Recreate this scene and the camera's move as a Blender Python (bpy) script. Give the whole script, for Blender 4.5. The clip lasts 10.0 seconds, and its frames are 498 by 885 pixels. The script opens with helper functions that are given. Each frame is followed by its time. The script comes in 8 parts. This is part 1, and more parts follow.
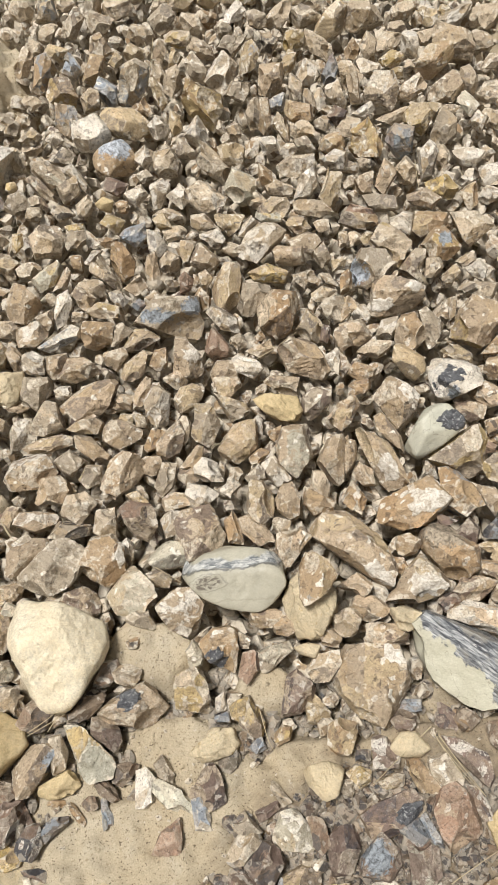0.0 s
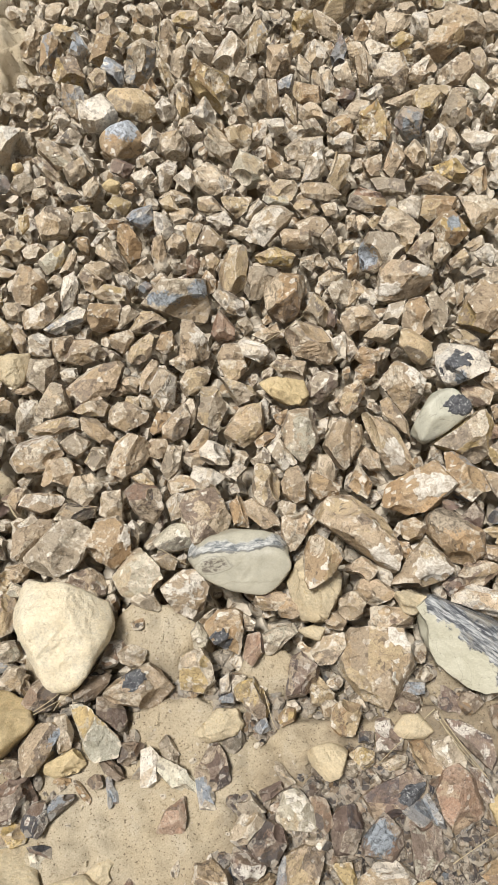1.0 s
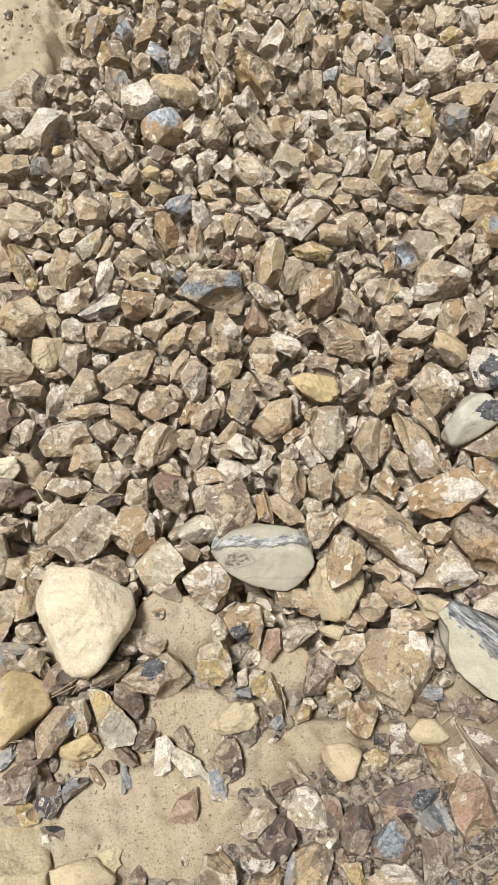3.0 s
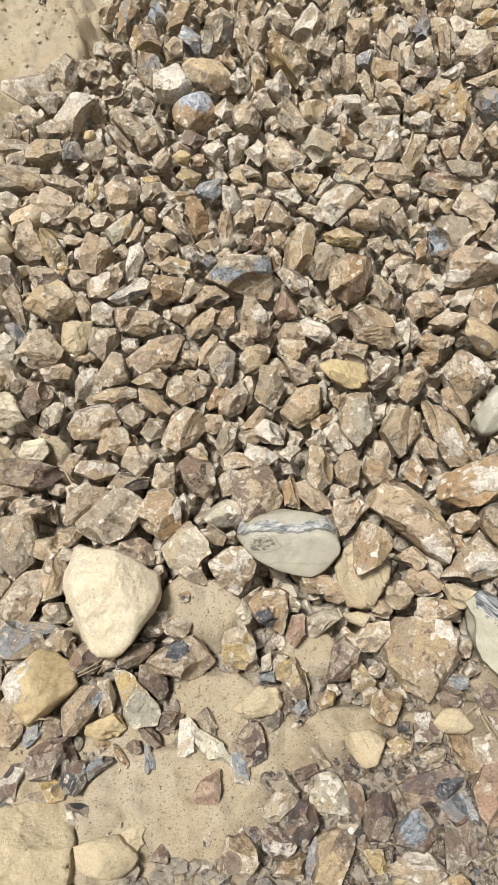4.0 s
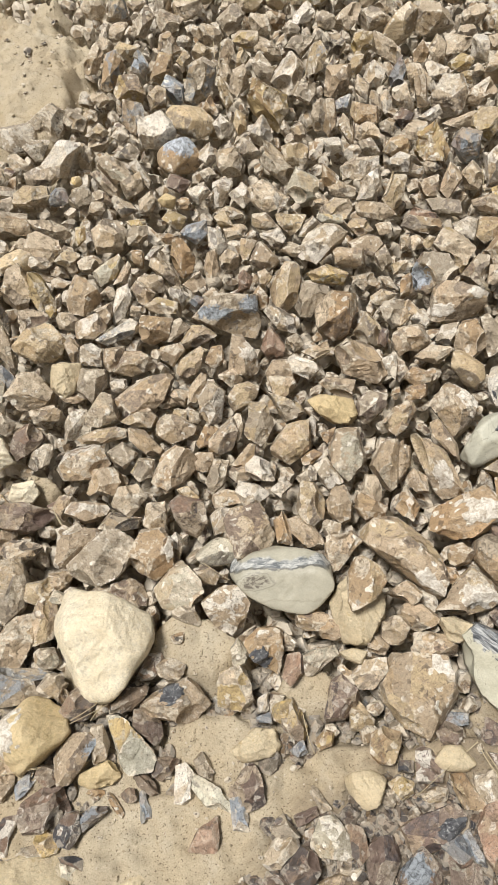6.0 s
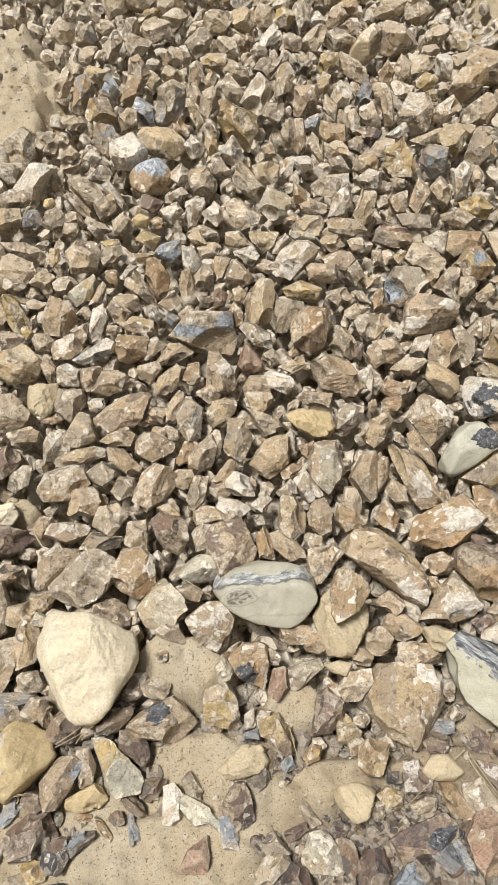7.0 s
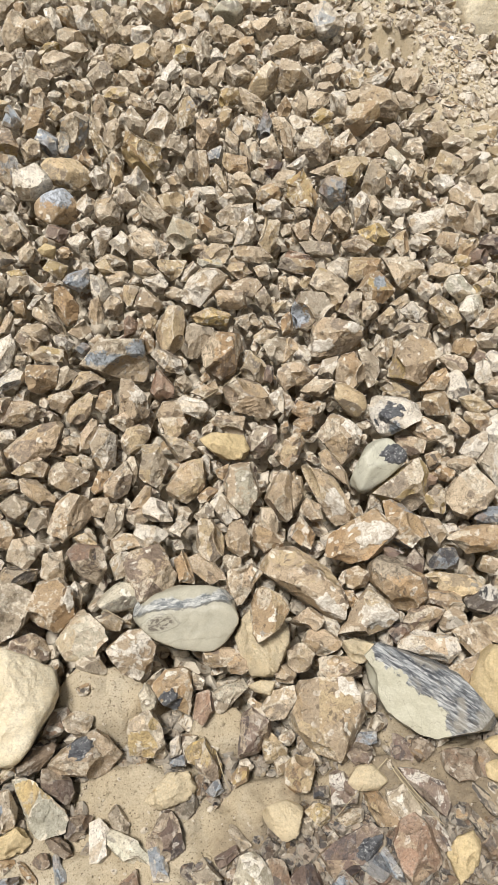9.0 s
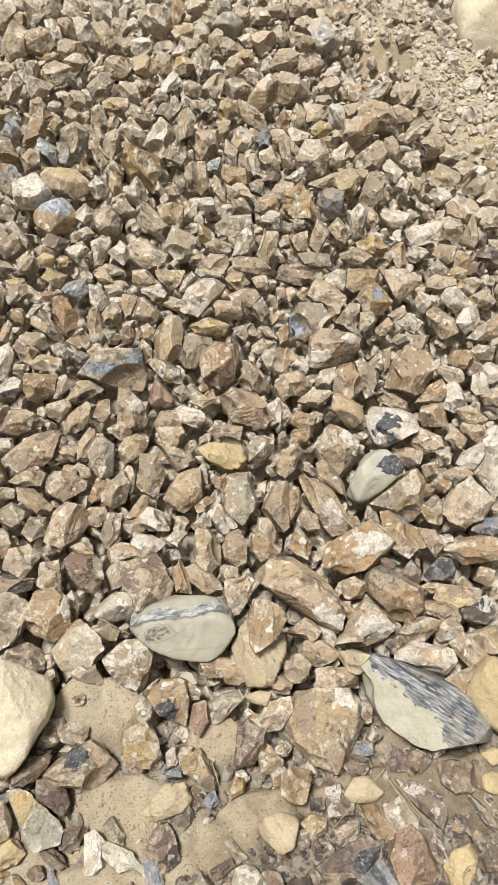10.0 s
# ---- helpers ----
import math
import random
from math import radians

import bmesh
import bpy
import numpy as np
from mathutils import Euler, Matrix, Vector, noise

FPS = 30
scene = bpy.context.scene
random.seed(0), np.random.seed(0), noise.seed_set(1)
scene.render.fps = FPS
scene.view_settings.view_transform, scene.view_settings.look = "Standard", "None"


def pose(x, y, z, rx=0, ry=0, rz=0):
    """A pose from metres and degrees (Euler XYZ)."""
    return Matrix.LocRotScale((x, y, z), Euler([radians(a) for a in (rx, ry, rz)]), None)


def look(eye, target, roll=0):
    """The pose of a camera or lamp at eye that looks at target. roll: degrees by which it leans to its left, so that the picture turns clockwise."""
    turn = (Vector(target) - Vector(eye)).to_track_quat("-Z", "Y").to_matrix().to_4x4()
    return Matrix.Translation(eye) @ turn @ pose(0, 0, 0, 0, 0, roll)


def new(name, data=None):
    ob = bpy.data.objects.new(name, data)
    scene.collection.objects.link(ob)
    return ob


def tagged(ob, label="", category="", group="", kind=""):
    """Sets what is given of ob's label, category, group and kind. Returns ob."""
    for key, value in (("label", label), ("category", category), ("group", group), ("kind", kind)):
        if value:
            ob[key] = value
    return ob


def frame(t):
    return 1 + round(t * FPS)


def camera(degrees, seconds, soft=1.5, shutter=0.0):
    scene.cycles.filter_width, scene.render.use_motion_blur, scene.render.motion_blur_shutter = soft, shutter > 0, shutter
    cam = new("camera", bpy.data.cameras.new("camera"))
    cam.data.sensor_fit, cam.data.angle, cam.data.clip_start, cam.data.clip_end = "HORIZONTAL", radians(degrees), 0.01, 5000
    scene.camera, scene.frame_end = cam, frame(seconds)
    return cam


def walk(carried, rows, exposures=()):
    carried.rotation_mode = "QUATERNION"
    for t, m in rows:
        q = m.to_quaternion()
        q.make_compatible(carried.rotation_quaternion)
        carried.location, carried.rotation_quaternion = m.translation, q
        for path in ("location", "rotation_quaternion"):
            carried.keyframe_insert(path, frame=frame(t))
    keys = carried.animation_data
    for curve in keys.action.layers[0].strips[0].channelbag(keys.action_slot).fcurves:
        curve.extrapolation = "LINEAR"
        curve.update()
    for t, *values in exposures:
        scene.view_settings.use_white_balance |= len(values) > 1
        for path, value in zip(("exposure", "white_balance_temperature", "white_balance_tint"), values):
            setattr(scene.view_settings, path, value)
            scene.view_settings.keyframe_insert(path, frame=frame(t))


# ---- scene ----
cam = camera(37.88, 10.0, soft=0.8)
PATH = [
    (0, (0.0000, -1.0900, 1.0850), (0.0000, -0.0269, 0.0268), 0.47),
    (0.5, (-0.0132, -1.0928, 1.0773), (-0.0450, -0.0442, 0.0051), -0.38),
    (1, (-0.0084, -1.0961, 1.0789), (-0.0119, -0.0513, 0.0026), 0.82),
    (1.5, (-0.0053, -1.1024, 1.0810), (0.0007, -0.0663, -0.0036), 0.90),
    (2, (-0.0082, -1.1037, 1.0805), (0.0211, -0.0706, -0.0066), 1.90),
    (2.5, (-0.0122, -1.1017, 1.0792), (0.0203, -0.0694, -0.0085), 2.11),
    (3, (-0.0260, -1.0854, 1.0842), (-0.0695, -0.0592, -0.0090), 2.06),
    (3.2, (-0.0347, -1.0858, 1.0738), (-0.0805, -0.0730, -0.0317), 2.21),
    (4.3, (-0.0271, -1.0942, 1.0723), (-0.1404, -0.0869, -0.0333), 0.16),
    (4.5, (-0.0269, -1.0918, 1.0717), (-0.1459, -0.0863, -0.0349), -0.08),
    (5, (-0.0304, -1.0861, 1.0688), (-0.1575, -0.0794, -0.0359), -0.62),
    (5.5, (-0.0291, -1.0934, 1.0715), (-0.1447, -0.0531, -0.0030), -0.43),
    (6, (-0.0274, -1.0927, 1.0710), (-0.1092, -0.0262, 0.0194), 0.07),
    (6.2, (-0.0242, -1.0921, 1.0740), (-0.0937, -0.0186, 0.0286), 0.06),
    (7.3, (-0.0287, -1.1012, 1.0727), (-0.0576, -0.0031, 0.0512), 0.42),
    (7.5, (-0.0286, -1.1015, 1.0759), (-0.0454, -0.0007, 0.0572), 0.84),
    (8, (-0.0234, -1.1104, 1.0782), (0.0417, 0.0009, 0.0727), 3.05),
    (8.5, (-0.0179, -1.1127, 1.0773), (0.1031, 0.0048, 0.0841), 3.80),
    (9, (-0.0197, -1.1161, 1.0784), (0.1075, 0.0121, 0.0981), 3.45),
    (9.5, (-0.0224, -1.1171, 1.0777), (0.1139, 0.0150, 0.1030), 3.74),
    (10, (-0.0268, -1.1163, 1.0812), (0.1121, 0.0233, 0.1158), 4.17),
]
walk(cam, [(t, look(eye, target, roll)) for t, eye, target, roll in PATH])

# ---- world and light ----
SLOPE = radians(20)
world = bpy.data.worlds.new("overcast_sky")
scene.world = world
world.use_nodes = True
wt = world.node_tree
sky = wt.nodes.new("ShaderNodeTexSky")
sky.sky_type, sky.sun_disc = "NISHITA", False
sky.sun_elevation, sky.sun_rotation = radians(66), radians(-136)
sky.dust_density, sky.air_density = 4.0, 1.0
grey_sky = wt.nodes.new("ShaderNodeHueSaturation")
grey_sky.inputs["Saturation"].default_value = 0.10
wt.links.new(sky.outputs[0], grey_sky.inputs["Color"])
wt.links.new(grey_sky.outputs[0], wt.nodes["Background"].inputs["Color"])
wt.nodes["Background"].inputs["Strength"].default_value = 0.042

sun = new("sun", bpy.data.lights.new("sun", "SUN"))
sun.data.energy, sun.data.angle, sun.data.color = 4.7, radians(13), (1.0, 0.95, 0.89)
sun.matrix_world = look((-0.9, -0.92, 2.95), (0, 0, 0))
scene.view_settings.exposure = -0.06


# ---- materials ----
COLOURS = {
    "d": (0.225, 0.172, 0.123), "e": (0.52, 0.43, 0.315), "f": (0.42, 0.465, 0.52), "h": (0.86, 0.785, 0.61), "t": (0.45, 0.352, 0.245), "g": (0.37, 0.315, 0.24), "o": (0.39, 0.27, 0.155), "c": (0.53, 0.42, 0.26),
    "y": (0.48, 0.36, 0.16), "n": (0.47, 0.45, 0.36), "p": (0.18, 0.13, 0.107), "w": (0.78, 0.74, 0.66),
    "k": (0.055, 0.055, 0.06), "b": (0.29, 0.325, 0.36), "r": (0.36, 0.235, 0.165),
}
SAND = (0.555, 0.49, 0.37)


class Nodes:
    """Short hand for building a node tree."""

    def __init__(self, name):
        self.mat = bpy.data.materials.new(name)
        self.mat.use_nodes = True
        self.tree = self.mat.node_tree
        self.bsdf = self.tree.nodes["Principled BSDF"]

    def add(self, kind, **inputs):
        n = self.tree.nodes.new(kind)
        for key, v in inputs.items():
            sock = n.inputs[key.replace("_", " ")]
            if isinstance(v, bpy.types.NodeSocket):
                self.tree.links.new(v, sock)
            else:
                sock.default_value = v
        return n

    def link(self, a, b):
        self.tree.links.new(a, b)

    def math(self, op, a, b=0.0):
        n = self.tree.nodes.new("ShaderNodeMath")
        n.operation = op
        for i, v in enumerate((a, b)):
            if isinstance(v, bpy.types.NodeSocket):
                self.link(v, n.inputs[i])
            else:
                n.inputs[i].default_value = v
        return n.outputs[0]

    def noise(self, vec, scale, detail=4.0, rough=0.55, distortion=0.0):
        return self.add("ShaderNodeTexNoise", Vector=vec, Scale=scale, Detail=detail, Roughness=rough, Distortion=distortion).outputs["Fac"]

    def ramp(self, fac, lo, hi, a=0.0, b=1.0):
        n = self.add("ShaderNodeMapRange", Value=fac)
        n.inputs["From Min"].default_value, n.inputs["From Max"].default_value = lo, hi
        n.inputs["To Min"].default_value, n.inputs["To Max"].default_value = a, b
        return n.outputs[0]

    def mix(self, fac, a, b, blend="MIX"):
        n = self.tree.nodes.new("ShaderNodeMix")
        n.data_type, n.blend_type = "RGBA", blend
        for sock, v in ((n.inputs[0], fac), (n.inputs[6], a), (n.inputs[7], b)):
            if isinstance(v, bpy.types.NodeSocket):
                self.link(v, sock)
            else:
                sock.default_value = v if isinstance(v, float) else (*v, 1.0)
        return n.outputs[2]

    def scaled(self, colour, fac):
        """A colour multiplied by a grey factor."""
        n = self.tree.nodes.new("ShaderNodeVectorMath")
        n.operation = "SCALE"
        self.link(colour, n.inputs[0])
        self.link(fac, n.inputs["Scale"])
        return n.outputs[0]

    def shifted(self, rand):
        """Object coordinates, moved by a random number so that no two stones are alike."""
        tc = self.add("ShaderNodeTexCoord")
        n = self.tree.nodes.new("ShaderNodeVectorMath")
        n.operation = "ADD"
        self.link(tc.outputs["Object"], n.inputs[0])
        self.link(self.add("ShaderNodeCombineXYZ", X=self.math("MULTIPLY", rand, 7.3), Y=self.math("MULTIPLY", rand, 3.1), Z=self.math("MULTIPLY", rand, 5.7)).outputs[0], n.inputs[1])
        return n.outputs[0]

    def bump(self, height, strength, distance, below=None):
        n = self.add("ShaderNodeBump", Height=height, Strength=strength, Distance=distance)
        if below:
            self.link(below, n.inputs["Normal"])
        return n.outputs[0]


made_materials = {}


def stone_material(code, joined=False, spots=()):
    """Broken flint: dusty faces, each fracture with a tone of its own, chalky crust on some, chips, fissures and specks.
    Sandstone: grainy, pitted and stained. code: letters of COLOURS, the body first."""
    if (code, joined, spots) in made_materials:
        return made_materials[code, joined, spots]
    m = Nodes("stone_" + code)
    if joined:
        rand = m.add("ShaderNodeNewGeometry").outputs["Random Per Island"]
    else:
        rand = m.add("ShaderNodeObjectInfo").outputs["Random"]
    vec = m.shifted(rand)
    sandy = "s" in code[1:]
    body = code[0]
    dark = body in "pkbrd"
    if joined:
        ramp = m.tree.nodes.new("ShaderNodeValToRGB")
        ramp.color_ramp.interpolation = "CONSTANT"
        # filling stones: pale tones left out, rest dimmed, as painted shade of the gaps
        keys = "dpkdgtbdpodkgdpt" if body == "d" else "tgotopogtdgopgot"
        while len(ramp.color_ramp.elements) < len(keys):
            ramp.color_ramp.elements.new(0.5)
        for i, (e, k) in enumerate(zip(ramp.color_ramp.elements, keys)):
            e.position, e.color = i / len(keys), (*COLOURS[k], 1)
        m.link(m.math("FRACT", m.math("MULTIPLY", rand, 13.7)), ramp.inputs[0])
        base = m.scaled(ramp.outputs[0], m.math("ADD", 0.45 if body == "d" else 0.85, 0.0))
    else:
        tone = (0.66, 0.53, 0.31) if code[:2] == "ys" else (0.62, 0.53, 0.37) if code[:2] == "cs" else COLOURS[body]
        base = m.mix(m.math("FRACT", m.math("MULTIPLY", rand, 9.0)), tuple(c * (0.97 if sandy else 0.84) for c in tone), tuple(c * (1.02 if sandy else 1.22) for c in tone))
    broad = m.noise(vec, 22, 5, 0.6, 0.6)
    grain = m.noise(vec, 300, 4, 0.75)
    col = m.scaled(base, m.ramp(broad, 0.3, 0.7, 0.9, 1.1))
    if sandy:
        col = m.scaled(col, m.ramp(grain, 0.25, 0.75, 0.74, 1.22))
        speck = m.ramp(m.noise(vec, 260, 4, 0.7), 0.60, 0.67, 0.0, 0.12 if body == "h" else 0.25)
        col = m.mix(speck, col, (0.09, 0.07, 0.05))
        pits = m.ramp(m.noise(vec, 120, 5, 0.7), 0.60, 0.66, 0.0, 0.40 if body == "h" else 0.55)
        col = m.mix(pits, col, (0.50, 0.38, 0.20) if body == "h" else (0.34, 0.24, 0.10))
        col = m.scaled(col, m.ramp(m.noise(vec, 120, 10, 0.72), 0.36, 0.60, 0.86, 1.10))
        stain = m.ramp(m.noise(vec, 11, 7, 0.68), 0.46, 0.60, 0.0, 0.4)
        col = m.mix(stain, col, (0.78, 0.65, 0.43))
        hollow = m.ramp(m.noise(vec, 90, 8, 0.70), 0.42, 0.34, 0.0, 0.45)
        col = m.mix(hollow, col, (0.40, 0.30, 0.17))
    else:
        pale = COLOURS["c"] if body in "tocyrpde" else COLOURS["n"]
        facet = m.tree.nodes.new("ShaderNodeAttribute")
        facet.attribute_name = "facet"
        tone = facet.outputs["Fac"]
        pick = m.math("FRACT", m.math("ADD", m.math("MULTIPLY", tone, 5.17), rand))
        # each fracture a little lighter or darker, browner or greyer
        col = m.scaled(col, m.ramp(m.math("FRACT", m.math("MULTIPLY", tone, 3.3)), 0.0, 1.0, 0.86, 1.18))
        col = m.mix(m.ramp(pick, 0.30, 0.31, 0.0, 0.32), col, (0.46, 0.38, 0.275) if not dark else (0.33, 0.27, 0.21))
        rough_edge = m.noise(vec, 60, 8, 0.72, 0.5)
        ochre = m.math("MULTIPLY", m.ramp(pick, 0.62, 0.60), m.ramp(pick, 0.44, 0.46, 0.0, 0.5))
        col = m.mix(m.math("MULTIPLY", ochre, m.ramp(rough_edge, 0.40, 0.54)), col, (0.46, 0.33, 0.18) if not dark else (0.27, 0.16, 0.10))
        inner = m.math("MULTIPLY", m.ramp(pick, 0.11, 0.09), m.ramp(rough_edge, 0.42, 0.50, 0.0, 0.6))
        col = m.mix(inner, col, (0.15, 0.125, 0.11) if not dark else (0.07, 0.07, 0.08))
        # rust and grey clouds
        col = m.mix(m.ramp(m.noise(vec, 33, 4, 0.6, 0.3), 0.58, 0.68, 0.0, 0.28), col, COLOURS["o"])
        col = m.mix(m.ramp(m.noise(vec, 27, 4, 0.6, 0.8), 0.40, 0.32, 0.0, 0.25), col, COLOURS["g"])
        for i, k in enumerate(ch for ch in code[1:] if ch in COLOURS and ch not in "rs"):
            off = m.tree.nodes.new("ShaderNodeVectorMath")
            off.operation = "ADD"
            off.inputs[1].default_value = (3.3 + i, 1.7, 9.1 * (i + 1))
            m.link(vec, off.inputs[0])
            # the second colour keeps to some fractures, and breaks up at their rims
            own = m.ramp(m.math("FRACT", m.math("ADD", m.math("MULTIPLY", tone, 8.9), 0.37 * i)), 0.52, 0.54, -0.07, 0.09)
            cover = m.ramp(m.math("ADD", m.noise(off.outputs[0], 30, 9, 0.74, 0.5), own), 0.545, 0.58, 0.0, 0.75)
            col = m.mix(cover, col, COLOURS[k])
        # chalky crust: whole fractures, ragged, with the body showing through
        crust = m.math("ADD", m.noise(vec, 55, 9, 0.74, 0.6), m.ramp(pick, 0.80, 0.82, -0.13, 0.05))
        chalk = m.mix(m.ramp(m.noise(vec, 130, 6, 0.75), 0.40, 0.58), (0.48, 0.40, 0.295), (0.76, 0.70, 0.58))
        col = m.mix(m.ramp(crust, 0.525, 0.545, 0.0, 0.3 if dark else 0.8), col, chalk)
        # small bright flakes and dark ones
        warp = m.tree.nodes.new("ShaderNodeVectorMath")
        warp.operation = "MULTIPLY_ADD"
        m.link(m.add("ShaderNodeTexNoise", Vector=vec, Scale=60.0, Detail=4.0).outputs["Color"], warp.inputs[0])
        warp.inputs[1].default_value = (0.02, 0.02, 0.02)
        m.link(vec, warp.inputs[2])
        flakes = m.add("ShaderNodeTexVoronoi", Vector=warp.outputs[0], Scale=110.0)
        flake = m.add("ShaderNodeSeparateColor", Color=flakes.outputs["Color"])
        lone = m.ramp(m.noise(vec, 18, 3, 0.6), 0.45, 0.60, 0.15, 1.0)
        col = m.mix(m.math("MULTIPLY", m.ramp(flake.outputs[0], 0.93, 0.935, 0.0, 0.5 if dark else 0.9), lone), col, (0.84, 0.80, 0.71))
        col = m.mix(m.math("MULTIPLY", m.ramp(flake.outputs[1], 0.08, 0.07, 0.0, 0.7), lone), col, (0.12, 0.09, 0.065))
        # fissures: thin dark lines, and pale ones along the ridges of the crust
        line = m.math("ABSOLUTE", m.math("SUBTRACT", m.noise(vec, 26, 4, 0.6, 1.6), 0.5))
        col = m.mix(m.math("MULTIPLY", m.ramp(line, 0.0, 0.011, 0.85, 0.0), m.ramp(broad, 0.42, 0.50)), col, (0.10, 0.07, 0.05))
        fold = m.math("ABSOLUTE", m.math("SUBTRACT", m.noise(vec, 75, 6, 0.7, 0.8), 0.5))
        where = m.math("MULTIPLY", m.ramp(m.noise(vec, 20, 4, 0.6), 0.47, 0.55), m.ramp(m.math("FRACT", m.math("MULTIPLY", rand, 5.3)), 0.2, 1.0))
        col = m.mix(m.math("MULTIPLY", m.ramp(fold, 0.0, 0.03, 0.3 if dark else 0.55, 0.0), where), col, (0.80, 0.75, 0.64))
        col = m.mix(m.math("MULTIPLY", m.ramp(fold, 0.11, 0.17, 0.0, 0.6), where), col, (0.11, 0.08, 0.05))
        col = m.scaled(col, m.ramp(grain, 0.25, 0.75, 0.66, 1.34))
        speck = m.ramp(m.noise(vec, 230, 3, 0.6), 0.62, 0.66, 0.0, 0.6)
        col = m.mix(speck, col, (0.08, 0.06, 0.045))
        # edges chipped pale here and there
        worn = m.ramp(m.math("ADD", m.add("ShaderNodeNewGeometry").outputs["Pointiness"], m.math("MULTIPLY", m.math("SUBTRACT", rough_edge, 0.5), 0.30)), 0.545, 0.56, 0.0, 0.35 if dark else 0.75)
        col = m.mix(worn, col, (0.72, 0.65, 0.53))
    here = m.add("ShaderNodeTexCoord").outputs["Object"]
    for k, cx, cy, rx, ry in spots:
        # one weathered patch with a place of its own on the stone
        n = m.tree.nodes.new("ShaderNodeMapping")
        n.vector_type = "TEXTURE"
        n.inputs["Location"].default_value, n.inputs["Scale"].default_value = (cx, cy, 0), (rx, ry, 10.0)
        m.link(here, n.inputs["Vector"])
        ln = m.tree.nodes.new("ShaderNodeVectorMath")
        ln.operation = "LENGTH"
        m.link(n.outputs[0], ln.inputs[0])
        tint = m.mix(m.ramp(m.noise(vec, 95, 8, 0.75, 1.2), 0.40, 0.56), tuple(c * (0.35 if k != "w" else 0.5) for c in COLOURS[k]), tuple(min(c * 1.25, 0.88) for c in COLOURS[k]))
        edge = m.math("ADD", ln.outputs["Value"], m.math("MULTIPLY", m.math("SUBTRACT", m.noise(vec, 70, 8, 0.75), 0.5), 3.4))
        col = m.mix(m.ramp(edge, 1.03, 0.99, 0.0, 0.95), col, tint)
    m.link(col, m.bsdf.inputs["Base Color"])
    m.bsdf.inputs["Roughness"].default_value = 0.95 if sandy else 0.45 if body in "kb" else 0.68
    m.bsdf.inputs["Specular IOR Level"].default_value = 0.15 if sandy else 0.4
    smooth = "r" in code[1:] or body in "n"
    # fractured skin: tilted chips within a face
    cells = m.add("ShaderNodeTexVoronoi", Vector=vec if sandy else warp.outputs[0], Scale=44.0)
    tilt = m.tree.nodes.new("ShaderNodeVectorMath")
    tilt.operation = "SUBTRACT"
    m.link(cells.outputs["Color"], tilt.inputs[0])
    tilt.inputs[1].default_value = (0.5, 0.5, 0.5)
    away = m.tree.nodes.new("ShaderNodeVectorMath")
    away.operation = "SUBTRACT"
    m.link(vec if sandy else warp.outputs[0], away.inputs[0])
    m.link(cells.outputs["Position"], away.inputs[1])
    dot = m.tree.nodes.new("ShaderNodeVectorMath")
    dot.operation = "DOT_PRODUCT"
    m.link(tilt.outputs[0], dot.inputs[0])
    m.link(away.outputs[0], dot.inputs[1])
    n1 = m.bump(dot.outputs["Value"], 0.12 if smooth or sandy else 0.65, 1.0)
    n2 = m.bump(m.noise(vec, 90 if sandy else 95, 8, 0.70), 0.3 if smooth and not sandy else 0.9, 0.006 if sandy else 0.005, n1)
    n3 = m.bump(grain, 1.0 if sandy else 0.6, 0.0015 if sandy else 0.002, n2)
    m.link(n3, m.bsdf.inputs["Normal"])
    made_materials[code, joined, spots] = m.mat
    return m.mat


def blended(m, vec, here, col, rough=0.45, relief=0.25):
    """Finish of the large smooth flints."""
    grain = m.noise(vec, 300, 4, 0.75)
    m.link(m.scaled(col, m.ramp(grain, 0.25, 0.75, 0.86, 1.12)), m.bsdf.inputs["Base Color"])
    m.bsdf.inputs["Roughness"].default_value = rough
    n1 = m.bump(m.noise(vec, 30, 8, 0.62), relief, 0.012)
    m.link(m.bump(grain, 0.3, 0.002, n1), m.bsdf.inputs["Normal"])
    return m.mat


def stretched(m, here, angle, along, across, scale):
    """Noise drawn out into streaks."""
    n = m.tree.nodes.new("ShaderNodeMapping")
    n.vector_type = "TEXTURE"
    n.inputs["Rotation"].default_value, n.inputs["Scale"].default_value = (0, 0, radians(angle)), (1 / along, 1 / across, 1 / across)
    m.link(here, n.inputs["Vector"])
    return m.noise(n.outputs[0], scale, 7, 0.7, 0.6)


